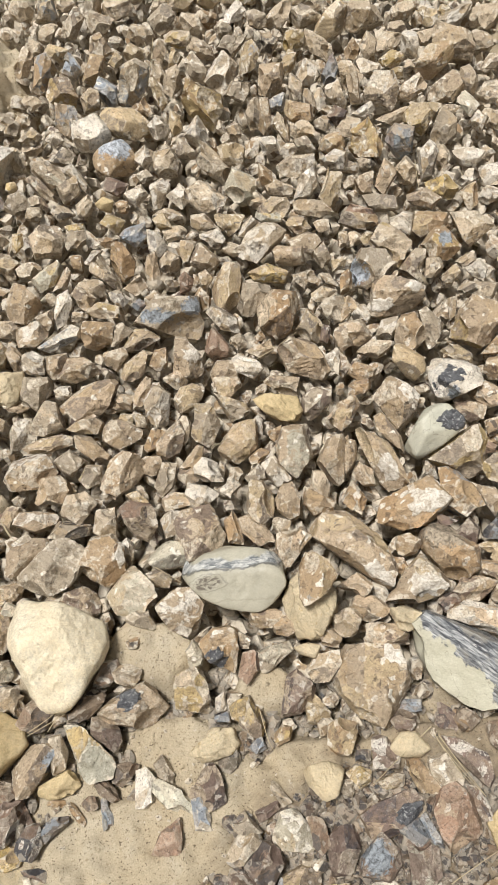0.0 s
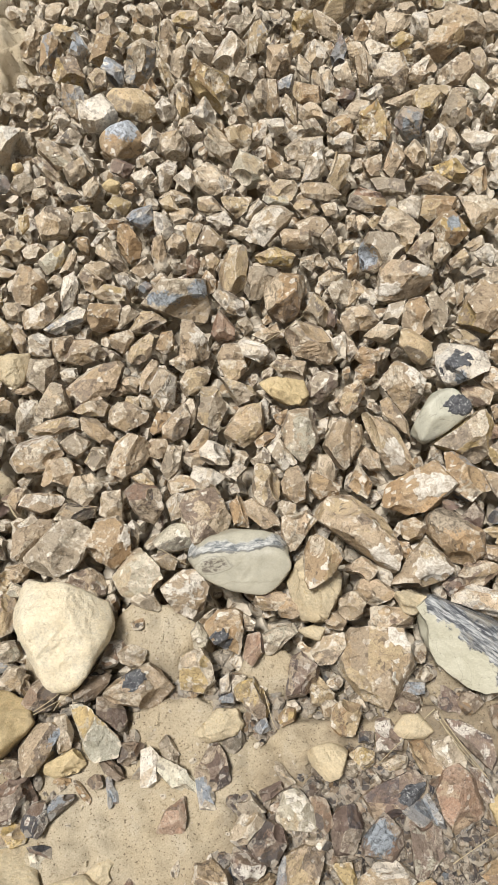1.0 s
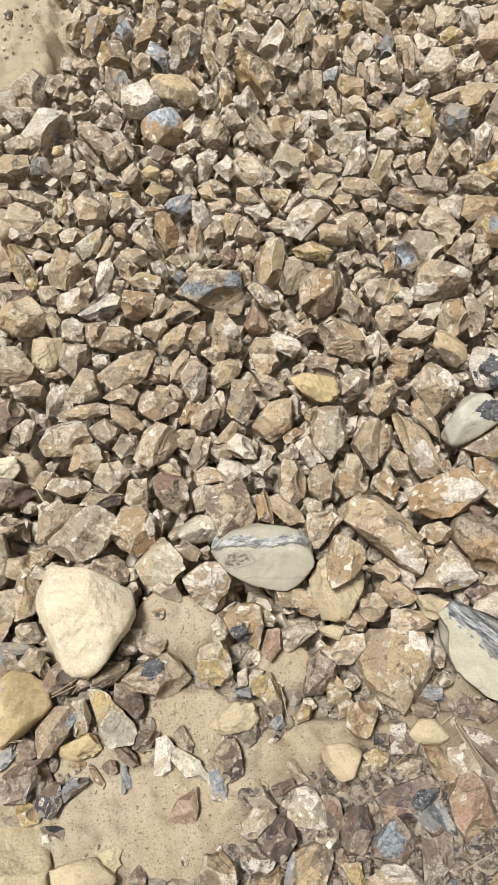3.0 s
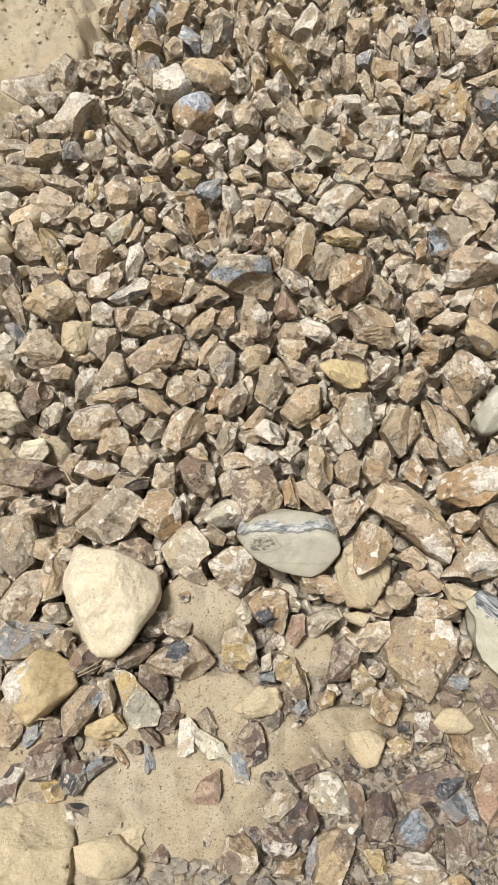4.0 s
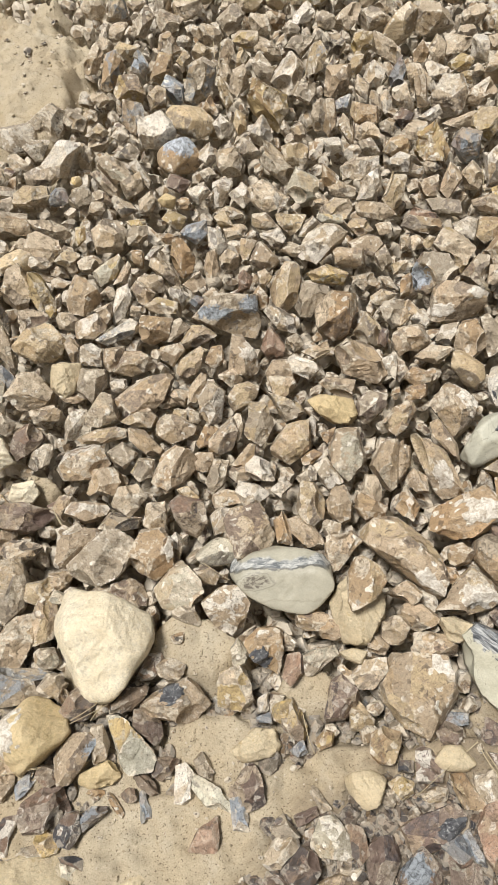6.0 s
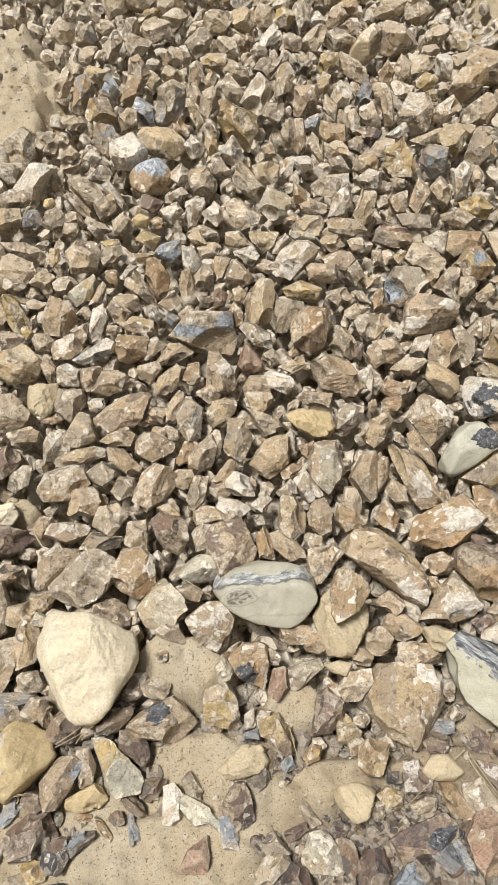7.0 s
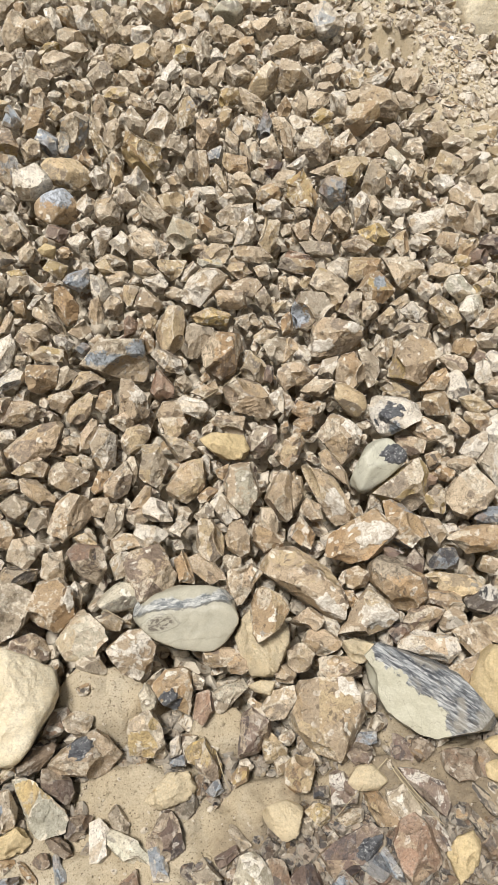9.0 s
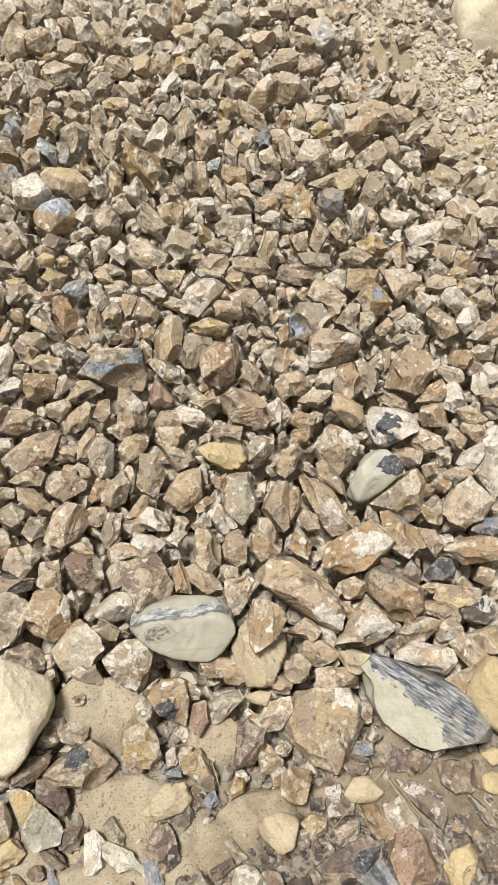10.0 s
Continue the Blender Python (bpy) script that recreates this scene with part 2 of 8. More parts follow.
def banded_material(length, width):
    """Pale smooth flint, with a blue-white band along one side over a dark seam, and a ringed grey eye."""
    m = Nodes("banded_flint")
    here = m.add("ShaderNodeTexCoord").outputs["Object"]
    xyz = m.add("ShaderNodeSeparateXYZ", Vector=here)
    wob = m.math("MULTIPLY", m.math("SUBTRACT", m.noise(here, 22, 5, 0.6), 0.5), 0.5)
    y = m.math("ADD", m.math("MULTIPLY", xyz.outputs[1], 2 / width), wob)
    y = m.math("SUBTRACT", y, m.math("MULTIPLY", xyz.outputs[0], 0.35 / length))
    col = m.mix(m.ramp(m.noise(here, 30, 6, 0.6), 0.35, 0.65), (0.37, 0.355, 0.285), (0.46, 0.44, 0.355))
    streak = stretched(m, here, 6, 0.55, 1.3, 95)
    band = m.mix(m.ramp(streak, 0.4, 0.6), (0.13, 0.145, 0.155), (0.58, 0.585, 0.56))
    col = m.mix(m.math("MULTIPLY", m.ramp(y, 0.30, 0.34), m.ramp(m.math("ADD", y, wob), 0.70, 0.60)), col, band)
    seam = m.ramp(m.math("ABSOLUTE", m.math("SUBTRACT", y, 0.30)), 0.015, 0.05, 0.95, 0.0)
    col = m.mix(m.math("MULTIPLY", seam, m.ramp(streak, 0.3, 0.5)), col, (0.10, 0.10, 0.095))
    ex = m.math("MULTIPLY", m.math("ADD", xyz.outputs[0], 0.24 * length), 5.2 / length)
    ey = m.math("MULTIPLY", m.math("ADD", y, 0.08), 4.2)
    eye = m.math("ADD", m.math("SQRT", m.math("ADD", m.math("MULTIPLY", ex, ex), m.math("MULTIPLY", ey, ey))), m.math("MULTIPLY", wob, 2.0))
    rim = m.ramp(m.math("ABSOLUTE", m.math("SUBTRACT", eye, 0.95)), 0.0, 0.10, 0.45, 0.0)
    col = m.mix(rim, col, (0.12, 0.115, 0.10))
    core = m.math("MULTIPLY", m.ramp(eye, 0.85, 0.6), m.ramp(stretched(m, here, 4, 0.7, 1.2, 120), 0.44, 0.52, 0.15, 0.95))
    col = m.mix(core, col, (0.13, 0.11, 0.09))
    low_seam = m.ramp(m.math("ABSOLUTE", m.math("ADD", y, 0.62)), 0.0, 0.05, 0.35, 0.0)
    col = m.mix(low_seam, col, (0.25, 0.23, 0.18))
    return blended(m, here, here, col)


def smooth_material():
    """Smooth pale green-grey flint skin with a faint greyer cloud."""
    m = Nodes("smooth_flint")
    here = m.add("ShaderNodeTexCoord").outputs["Object"]
    col = m.mix(m.ramp(m.noise(here, 16, 5, 0.6), 0.38, 0.62), (0.44, 0.435, 0.36), (0.57, 0.565, 0.465))
    col = m.mix(m.ramp(m.noise(here, 150, 5, 0.7), 0.62, 0.67, 0.0, 0.6), col, (0.22, 0.20, 0.16))
    line = m.math("ABSOLUTE", m.math("SUBTRACT", m.noise(here, 18, 3, 0.5, 1.0), 0.5))
    col = m.mix(m.ramp(line, 0.0, 0.006, 0.6, 0.0), col, (0.2, 0.18, 0.14))
    return blended(m, here, here, col)


def slate_material(length, width):
    """Smooth cream face, with a streaked blue-black broken side."""
    m = Nodes("slate_flint")
    here = m.add("ShaderNodeTexCoord").outputs["Object"]
    xyz = m.add("ShaderNodeSeparateXYZ", Vector=here)
    wob = m.math("MULTIPLY", m.math("SUBTRACT", m.noise(here, 20, 9, 0.75), 0.5), 0.08)
    side = m.math("ADD", m.math("ADD", m.math("MULTIPLY", xyz.outputs[0], 0.62), m.math("MULTIPLY", xyz.outputs[1], 0.78)), wob)
    cream = m.mix(m.ramp(m.noise(here, 24, 5, 0.6), 0.35, 0.65), (0.46, 0.445, 0.345), (0.55, 0.535, 0.43))
    cream = m.mix(m.ramp(m.math("ABSOLUTE", m.math("SUBTRACT", m.noise(here, 14, 3, 0.5, 1.0), 0.5)), 0.0, 0.006, 0.6, 0.0), cream, (0.2, 0.18, 0.14))
    streak = stretched(m, here, -34, 0.3, 1.5, 75)
    fine = stretched(m, here, -34, 0.25, 1.4, 170)
    dark = m.mix(m.ramp(streak, 0.40, 0.60), (0.045, 0.05, 0.062), (0.27, 0.285, 0.295))
    dark = m.mix(m.ramp(fine, 0.52, 0.60, 0.0, 0.75), dark, (0.60, 0.61, 0.60))
    dark = m.mix(m.ramp(fine, 0.46, 0.40, 0.0, 0.8), dark, (0.03, 0.033, 0.04))
    dark = m.mix(m.ramp(m.noise(here, 16, 5, 0.6), 0.52, 0.60, 0.0, 0.6), dark, (0.37, 0.345, 0.29))
    side = m.math("MAXIMUM", side, m.math("ADD", m.math("SUBTRACT", xyz.outputs[0], 0.20 * length), wob))
    col = m.mix(m.ramp(side, -0.072 * length, -0.058 * length), cream, dark)
    return blended(m, here, here, col, 0.42, 0.45)


def sand_material():
    m = Nodes("sand")
    vec = m.add("ShaderNodeTexCoord").outputs["Object"]
    broad = m.noise(vec, 5, 6, 0.6)
    col = m.mix(m.ramp(broad, 0.3, 0.7), (0.50, 0.41, 0.275), SAND)
    damp = m.ramp(m.noise(vec, 17, 6, 0.65, 0.5), 0.5, 0.7, 0.0, 0.5)
    col = m.mix(damp, col, (0.60, 0.545, 0.435))
    grain = m.noise(vec, 420, 3, 0.7)
    col = m.scaled(col, m.ramp(grain, 0.25, 0.75, 0.72, 1.25))
    dirt = m.ramp(m.noise(vec, 7, 7, 0.7, 0.6), 0.52, 0.62, 0.0, 0.28)
    col = m.mix(dirt, col, (0.38, 0.305, 0.21))
    # trodden, gritty earth at the heap's foot
    place = m.add("ShaderNodeSeparateXYZ", Vector=vec)
    across = m.math("MULTIPLY", m.math("SUBTRACT", place.outputs[0], 0.42), 1 / 0.45)
    along = m.math("MULTIPLY", m.math("ADD", place.outputs[1], 0.85), 1 / 0.36)
    reach = m.math("SQRT", m.math("ADD", m.math("MULTIPLY", across, across), m.math("MULTIPLY", along, along)))
    trod = m.math("ADD", reach, m.math("MULTIPLY", m.math("SUBTRACT", m.noise(vec, 9, 6, 0.65), 0.5), 1.2))
    col = m.mix(m.ramp(trod, 1.15, 0.8, 0.0, 0.75), col, m.mix(m.ramp(m.noise(vec, 60, 5, 0.7), 0.4, 0.6), (0.17, 0.135, 0.10), (0.31, 0.25, 0.175)))
    pits = m.ramp(m.noise(vec, 170, 4, 0.6), 0.60, 0.65, 0.0, 0.5)
    col = m.mix(pits, col, (0.24, 0.18, 0.11))
    speck = m.ramp(m.noise(vec, 260, 2, 0.5), 0.64, 0.67, 0.0, 0.85)
    col = m.mix(speck, col, (0.12, 0.09, 0.06))
    m.link(col, m.bsdf.inputs["Base Color"])
    m.bsdf.inputs["Roughness"].default_value = 1.0
    m.bsdf.inputs["Specular IOR Level"].default_value = 0.1
    n1 = m.bump(m.noise(vec, 45, 12, 0.74), 0.9, 0.008)
    n1 = m.bump(m.noise(vec, 170, 4, 0.6), -0.5, 0.006, n1)
    m.link(m.bump(grain, 0.9, 0.0015, n1), m.bsdf.inputs["Normal"])
    return m.mat


# ---- ground ----
# Patches of bare sand on the slope: across, up the slope, half width, half height.
SAND_PATCHES = [
    (-0.93, 1.09, 0.30, 0.29),
    (-1.27, 0.96, 0.41, 0.56),
    (-0.79, 0.34, 0.06, 0.09),
    (-0.53, -0.13, 0.05, 0.03),
    (-0.19, -0.43, 0.08, 0.06),
    (-0.35, -0.47, 0.06, 0.05),
    (0.42, -0.47, 0.07, 0.04),
    (0.03, -0.49, 0.05, 0.04),
    (-0.11, -0.60, 0.13, 0.06),
    (-0.22, -0.75, 0.19, 0.09),
    (0.01, -0.66, 0.13, 0.06),
    (0.10, -0.61, 0.08, 0.04),
    (0.32, -0.59, 0.09, 0.03),
    (-0.30, -0.68, 0.08, 0.05),
    (-0.47, -0.73, 0.11, 0.08),
    (-0.42, -0.86, 0.15, 0.09),
    (0.48, -0.60, 0.10, 0.07),
    (0.81, 1.53, 0.12, 0.43),
    (0.91, 1.31, 0.11, 0.39),
    (0.65, 1.74, 0.10, 0.20),
]


def waves(x, y, seed, scale, octaves=4):
    """Cheap smooth noise in about -1..1 over arrays."""
    rng = np.random.RandomState(seed)
    out, amp = 0.0, 1.0
    for _ in range(octaves):
        for _ in range(4):
            a, p = rng.uniform(0, 2 * math.pi, 2)
            out = out + amp * 0.35 * np.sin((x * math.cos(a) + y * math.sin(a)) * scale + p + 1.3 * np.sin((y * math.cos(a) - x * math.sin(a)) * scale * 0.6 + p))
        amp, scale = amp * 0.55, scale * 2.1
    return out


def sandiness(u, v):
    """0 in the heap of stones, 1 on bare sand."""
    best = np.zeros_like(u)
    wob = 0.26 * waves(u, v, 5, 16.0, 4)
    for cu, cv, ru, rv in SAND_PATCHES:
        d = np.sqrt(((u - cu) / ru) ** 2 + ((v - cv) / rv) ** 2) + wob
        best = np.maximum(best, np.clip((1.3 - d) / 0.6, 0, 1))
    return best * best * (3 - 2 * best)


def profile(y):
    """Height of the slope's mean line: level ground, the slope, level again on top."""
    t = math.tan(SLOPE)
    s = 0.12
    low = s * np.logaddexp(0, (y + 1.15) / s) - 1.15
    return t * (low - 0.4 * np.logaddexp(0, (low - 3.6) / 0.4))


def cover(u, v):
    """Height of the sand above the slope's mean plane: deep under the heap, near its surface at the foot."""
    m = sandiness(u, v)
    foot = np.clip((-0.30 - v) / 0.3, 0, 1)
    low = -0.14 + 0.118 * foot * foot * (3 - 2 * foot)
    lumps = np.maximum(waves(u, v, 12, 34.0, 3), 0.0)
    return low * (1 - m) + 0.007 * waves(u, v, 8, 13.0, 3) + 0.009 * lumps + 0.014 * np.maximum(waves(u, v, 19, 24.0, 4), 0.0) * np.clip((v - 0.5) / 0.2, 0, 1) + 0.0045 * waves(u, v, 9, 90.0, 4)


def axis(lo, hi, step, far):
    mid = np.arange(lo, hi + step, step)
    out = step * (1.22 ** np.arange(1, 60))
    out = np.cumsum(out)
    out = out[out < far]
    return np.concatenate((lo - out[::-1], mid, mid[-1] + out))


def grid_mesh(name, xs, ys, zs):
    nx, ny = len(xs), len(ys)
    gx, gy = np.meshgrid(xs, ys)
    co = np.stack((gx, gy, zs), -1).reshape(-1, 3)
    i = (np.arange(ny - 1)[:, None] * nx + np.arange(nx - 1)[None, :]).ravel()
    quads = np.stack((i, i + 1, i + 1 + nx, i + nx), -1)
    return raw_mesh(name, co, quads)


def raw_mesh(name, co, faces, crease=0, tone=None):
    me = bpy.data.meshes.new(name)
    k = faces.shape[1]
    me.vertices.add(len(co))
    me.vertices.foreach_set("co", co.astype(np.float32).ravel())
    me.loops.add(faces.size)
    me.loops.foreach_set("vertex_index", faces.astype(np.int32).ravel())
    me.polygons.add(len(faces))
    me.polygons.foreach_set("loop_start", np.arange(0, faces.size, k, dtype=np.int32))
    me.polygons.foreach_set("use_smooth", np.ones(len(faces), dtype=bool))
    me.update(calc_edges=True)
    if crease:
        me.set_sharp_from_angle(angle=radians(crease))
    if tone is not None:
        me.attributes.new("facet", "FLOAT", "FACE").data.foreach_set("value", tone.astype(np.float32))
    return me


gxs, gys = axis(-1.35, 1.55, 0.007, 260.0), axis(-1.15, 2.5, 0.007, 260.0)
gu, gv = np.meshgrid(gxs, gys / math.cos(SLOPE))
near = np.exp(-np.clip(np.hypot(gu, gv) - 3.5, 0, None) * 0.5)
gz = profile(np.meshgrid(gxs, gys)[1]) + cover(gu, gv) / math.cos(SLOPE) * near
ground_mesh = grid_mesh("ground", gxs, gys, gz)
ground_mesh.materials.append(sand_material())
ground = tagged(new("ground", ground_mesh), "pale beige sandy ground rising as a slope", "ground", kind="structure")


def on_slope(u, v, w):
    """World place of a point u across, v up the slope and w above its mean plane."""
    return Vector((u, v * math.cos(SLOPE) - w * math.sin(SLOPE), v * math.sin(SLOPE) + w * math.cos(SLOPE)))


# ---- stones ----
def unit_ball(level):
    bm = bmesh.new()
    bmesh.ops.create_icosphere(bm, subdivisions=level, radius=1.0)
    co = np.array([v.co[:] for v in bm.verts])
    fa = np.array([[v.index for v in f.verts] for f in bm.faces])
    bm.free()
    return co / np.linalg.norm(co, axis=1)[:, None], fa


BALLS = {k: unit_ball(k) for k in (2, 3, 4, 5)}


def stone_points(rng, size, level, sharp=26.0, sides=(), rough=1.0, tops=()):
    """Points and faces of a broken stone, and for each face the tone of the fracture that it lies on: a ball cut by facet
    planes, with flake scars and a rough skin. sides: (direction in degrees, distance) of facets round its rim, as fractions
    of its half length and width. tops: (direction in degrees, lean, distance) of the facets that roof it."""
    d, faces = BALLS[level]
    n, off = [], []
    if sides:
        for a, o in sides:
            n.append((math.cos(radians(a)), math.sin(radians(a)), rng.uniform(-0.12, 0.30)))
            off.append(o)
        n += [(0, 0, -1.0), (0.6, 0.2, -0.8), (-0.5, -0.4, -0.8)]
        off += [0.9, 0.9, 0.9]
    else:
        turn = rng.uniform(0, 2 * math.pi)
        count = rng.randint(4, 8)
        for i in range(count):
            a = turn + (i + rng.uniform(-0.35, 0.35)) * 2 * math.pi / count
            n.append((math.cos(a), math.sin(a), rng.uniform(-0.35, 0.45)))
            off.append(rng.uniform(0.66, 1.0))
        for _ in range(4):
            a = rng.uniform(0, 2 * math.pi)
            n.append((0.7 * math.cos(a), 0.7 * math.sin(a), -0.8))
            off.append(rng.uniform(0.7, 0.95))
    if not tops:
        turn = rng.uniform(0, 2 * math.pi)
        count = rng.randint(3, 6)
        tops = [(math.degrees(turn + (i + rng.uniform(-0.35, 0.35)) * 2 * math.pi / count), rng.uniform(0.25, 1.15), rng.uniform(0.52, 0.82)) for i in range(count)]
    for a, lean, o in tops:
        n.append((lean * math.cos(radians(a)), lean * math.sin(radians(a)), 1.0))
        off.append(o)
    n = np.array(n)
    n /= np.linalg.norm(n, axis=1)[:, None]
    k = n / np.array(off)[:, None]
    if level > 2 and sharp > 20:
        # small chips knocked off corners and edges
        rough_points = d / np.maximum((d @ k.T).max(1), 0.35)[:, None]
        chips = rng.normal(size=(rng.randint(2, 6), 3))
        chips[:, 2] = np.abs(chips[:, 2]) - 0.2
        chips /= np.linalg.norm(chips, axis=1)[:, None]
        reach = (rough_points @ chips.T).max(0) * rng.uniform(0.84, 0.96, len(chips))
        k = np.vstack((k, chips / reach[:, None]))
    if sharp < 20:
        g = np.maximum(d @ k.T, 0)
        r = (g ** sharp).sum(1) ** (-1.0 / sharp)
    else:
        # draw the points nearest to an edge between two facets onto that edge, so that it runs straight
        reach = 0.62 * (1.107 / 2 ** (level - 1))
        rows = np.arange(len(d))
        for _ in range(2):
            g = d @ k.T
            i = g.argmax(1)
            best = g[rows, i]
            g[rows, i] = -9.0
            j = g.argmax(1)
            diff = best - g[rows, j]
            grad = k[i] - k[j]
            grad = grad - (grad * d).sum(1)[:, None] * d
            size2 = (grad ** 2).sum(1) + 1e-9
            close = diff < reach * np.sqrt(size2)
            d = d - np.where(close, diff / size2, 0.0)[:, None] * grad
            d = d / np.linalg.norm(d, axis=1)[:, None]
        r = 1.0 / np.maximum((d @ k.T).max(1), 0.35)
    p = d * np.minimum(r, 1.7)[:, None]
    tones = rng.uniform(0, 1, len(k) + 8)
    mid = d[faces].mean(1)
    tone = tones[(mid @ k.T).argmax(1)]
    # flake scars: shallow scoops out of the faces
    for i in range(rng.randint(2, 6) if sharp > 20 else 1):
        c = rng.normal(size=3)
        c[2] = abs(c[2])
        c /= np.linalg.norm(c)
        c *= rng.uniform(1.10, 1.40)
        dist = np.linalg.norm(p - c, axis=1)
        rad = rng.uniform(0.45, 0.85)
        tone = np.where(dist[faces].max(1) < rad, tones[len(k) + i], tone)
        p = p + (p - c) / dist[:, None] * np.clip(rad - dist, 0, None)[:, None] * (0.8 * min(rough, 1) if sharp > 20 else 0.25)
    lo, hi = p.min(0), p.max(0)
    p = (p - (lo + hi) / 2) / (hi - lo) * np.array(size)
    s = min(size)
    q = p / s
    grainy = sharp < 20 and rough > 0.9
    for scale, amp in ((3.0, 0.012), (7.0, 0.006), (16.0, 0.005), (45.0, 0.008)) if grainy else ((3.0, 0.012), (7.0, 0.011), (16.0, 0.010), (34.0, 0.007)):
        k = rng.normal(size=(4, 3)) * scale
        ph = rng.uniform(0, 6.28, 4)
        p = p + d * (np.sin(q @ k.T + ph).sum(1) * amp * 0.5 * s * rough)[:, None]
    return p, faces, tone


WORDS = {"d": "dull brown", "e": "dusty beige", "f": "pale blue", "h": "chalky cream", "t": "tan-brown", "g": "grey-brown", "o": "orange-brown", "c": "cream", "y": "ochre-yellow", "n": "pale grey-green",
         "p": "purple-brown", "w": "white", "k": "black", "b": "blue-grey", "r": "reddish"}
NAMES = {"d": "dull_flint", "e": "beige_flint", "f": "blue_flint", "h": "sandstone", "t": "tan_flint", "g": "grey_flint", "o": "brown_flint", "c": "cream_flint", "y": "ochre_flint", "n": "pale_flint",
         "p": "purple_flint", "w": "white_flint", "k": "black_flint", "b": "blue_flint", "r": "red_flint"}
stone_rng = np.random.RandomState(11)
PLACED = []


def stone_label(code, length, width):
    big = "large" if length > 0.13 else "small" if length < 0.05 else ""
    form = "rounded" if "r" in code[1:] else "long angular" if length > 1.9 * width else "angular broken"
    patch = [WORDS[k] for k in code[1:] if k in WORDS and k != "r"][:1]
    what = "sandstone lump" if "s" in code[1:] else "flint"
    tail = " with " + patch[0] + " patches" if patch else ""
    return f"{big} {form} {WORDS[code[0]]} {what}{tail} in the heap".strip()


def layer_material(kind):
    """Chalky white crust, or the black glassy core with grey speckles."""
    if kind in made_materials:
        return made_materials[kind]
    m = Nodes("white_crust" if kind == "w" else "black_core")
    vec = m.add("ShaderNodeTexCoord").outputs["Object"]
    mottle = m.ramp(m.noise(vec, 90, 9, 0.75, 1.0), 0.40, 0.56)
    if kind == "w":
        col = m.mix(mottle, (0.46, 0.39, 0.30), (0.82, 0.78, 0.70))
    else:
        col = m.mix(mottle, (0.035, 0.037, 0.045), (0.12, 0.125, 0.135))
        col = m.mix(m.ramp(m.noise(vec, 170, 6, 0.75), 0.56, 0.60, 0.0, 0.75), col, (0.52, 0.53, 0.52))
    grain = m.noise(vec, 300, 4, 0.75)
    m.link(m.scaled(col, m.ramp(grain, 0.25, 0.75, 0.75, 1.2)), m.bsdf.inputs["Base Color"])
    m.bsdf.inputs["Roughness"].default_value = 0.85 if kind == "w" else 0.4
    m.link(m.bump(m.noise(vec, 80, 10, 0.75), 0.9, 0.006), m.bsdf.inputs["Normal"])
    made_materials[kind] = m.mat
    return m.mat


def layer(ob, p, faces, spot):
    """A thin ragged layer lying on part of a stone's upper side."""
    kind, cx, cy, rx, ry = spot
    ragged = waves(p[:, 0] + p[:, 2], p[:, 1] - p[:, 2], 41, 110.0, 4)
    inside = np.hypot((p[:, 0] - cx) / rx, (p[:, 1] - cy) / ry) + 0.42 * ragged < 1.05
    inside &= p[:, 2] > -0.1 * np.ptp(p[:, 2])
    chosen = faces[inside[faces].all(1)]
    if len(chosen) < 6:
        return
    edge, normal = np.cross(p[faces[:, 1]] - p[faces[:, 0]], p[faces[:, 2]] - p[faces[:, 0]]), np.zeros_like(p)
    for i in range(3):
        np.add.at(normal, faces[:, i], edge)
    normal /= np.linalg.norm(normal, axis=1)[:, None] + 1e-12
    part_of = np.bincount(chosen.ravel(), minlength=len(p))
    inner = part_of == np.bincount(faces.ravel(), minlength=len(p))
    used = np.flatnonzero(part_of)
    back = np.zeros(len(p), dtype=int)
    back[used] = np.arange(len(used))
    lifted = p + normal * np.where(inner, 0.0016, -0.0004)[:, None]
    name = "crust" if kind == "w" else "core"
    me = raw_mesh(name, lifted[used], back[chosen], 24)
    me.materials.append(layer_material(kind))
    child = tagged(new(name, me), "chalky white crust" if kind == "w" else "glassy black core")
    child.parent = ob


def stone(code, x, y, z, rx, ry, rz, length, width, depth, name="", label="", sides=(), sharp=0.0, material=None, rough=1.0, spots=(), tops=()):
    """One loose stone, lying at a place with its turn in degrees and its three sizes."""
    round_one = "r" in code[1:] or "s" in code[1:]
    level = 5 if length > 0.08 or (length > 0.05 and "s" in code[1:]) else 4
    if not sides:
        depth *= 1.25
    p, faces, tone = stone_points(stone_rng, (length, width, depth), level, sharp or (15.0 if round_one else 26.0), sides, (0.7 if "r" in code[1:] else 1.0) * rough, tops)
    if not name:
        name = "sandstone" if "s" in code[1:] else "mottled_flint" if code in ("tw", "ew") else NAMES[code[0]]
    me = raw_mesh(name, p, faces, 0 if round_one else 24, tone)
    layers = [s for s in spots if s[0] in "wk" and level > 4]
    me.materials.append(material or stone_material(code, False, tuple(s for s in spots if s not in layers)))
    ob = new(name, me)
    ob.matrix_world = pose(x, y, z, rx, ry, rz)
    for spot in layers:
        layer(ob, p, faces, spot)
    PLACED.append((x, y, z, (length + width) / 2))
    return tagged(ob, label or stone_label(code, length, width), "stone", "stones of the heap")


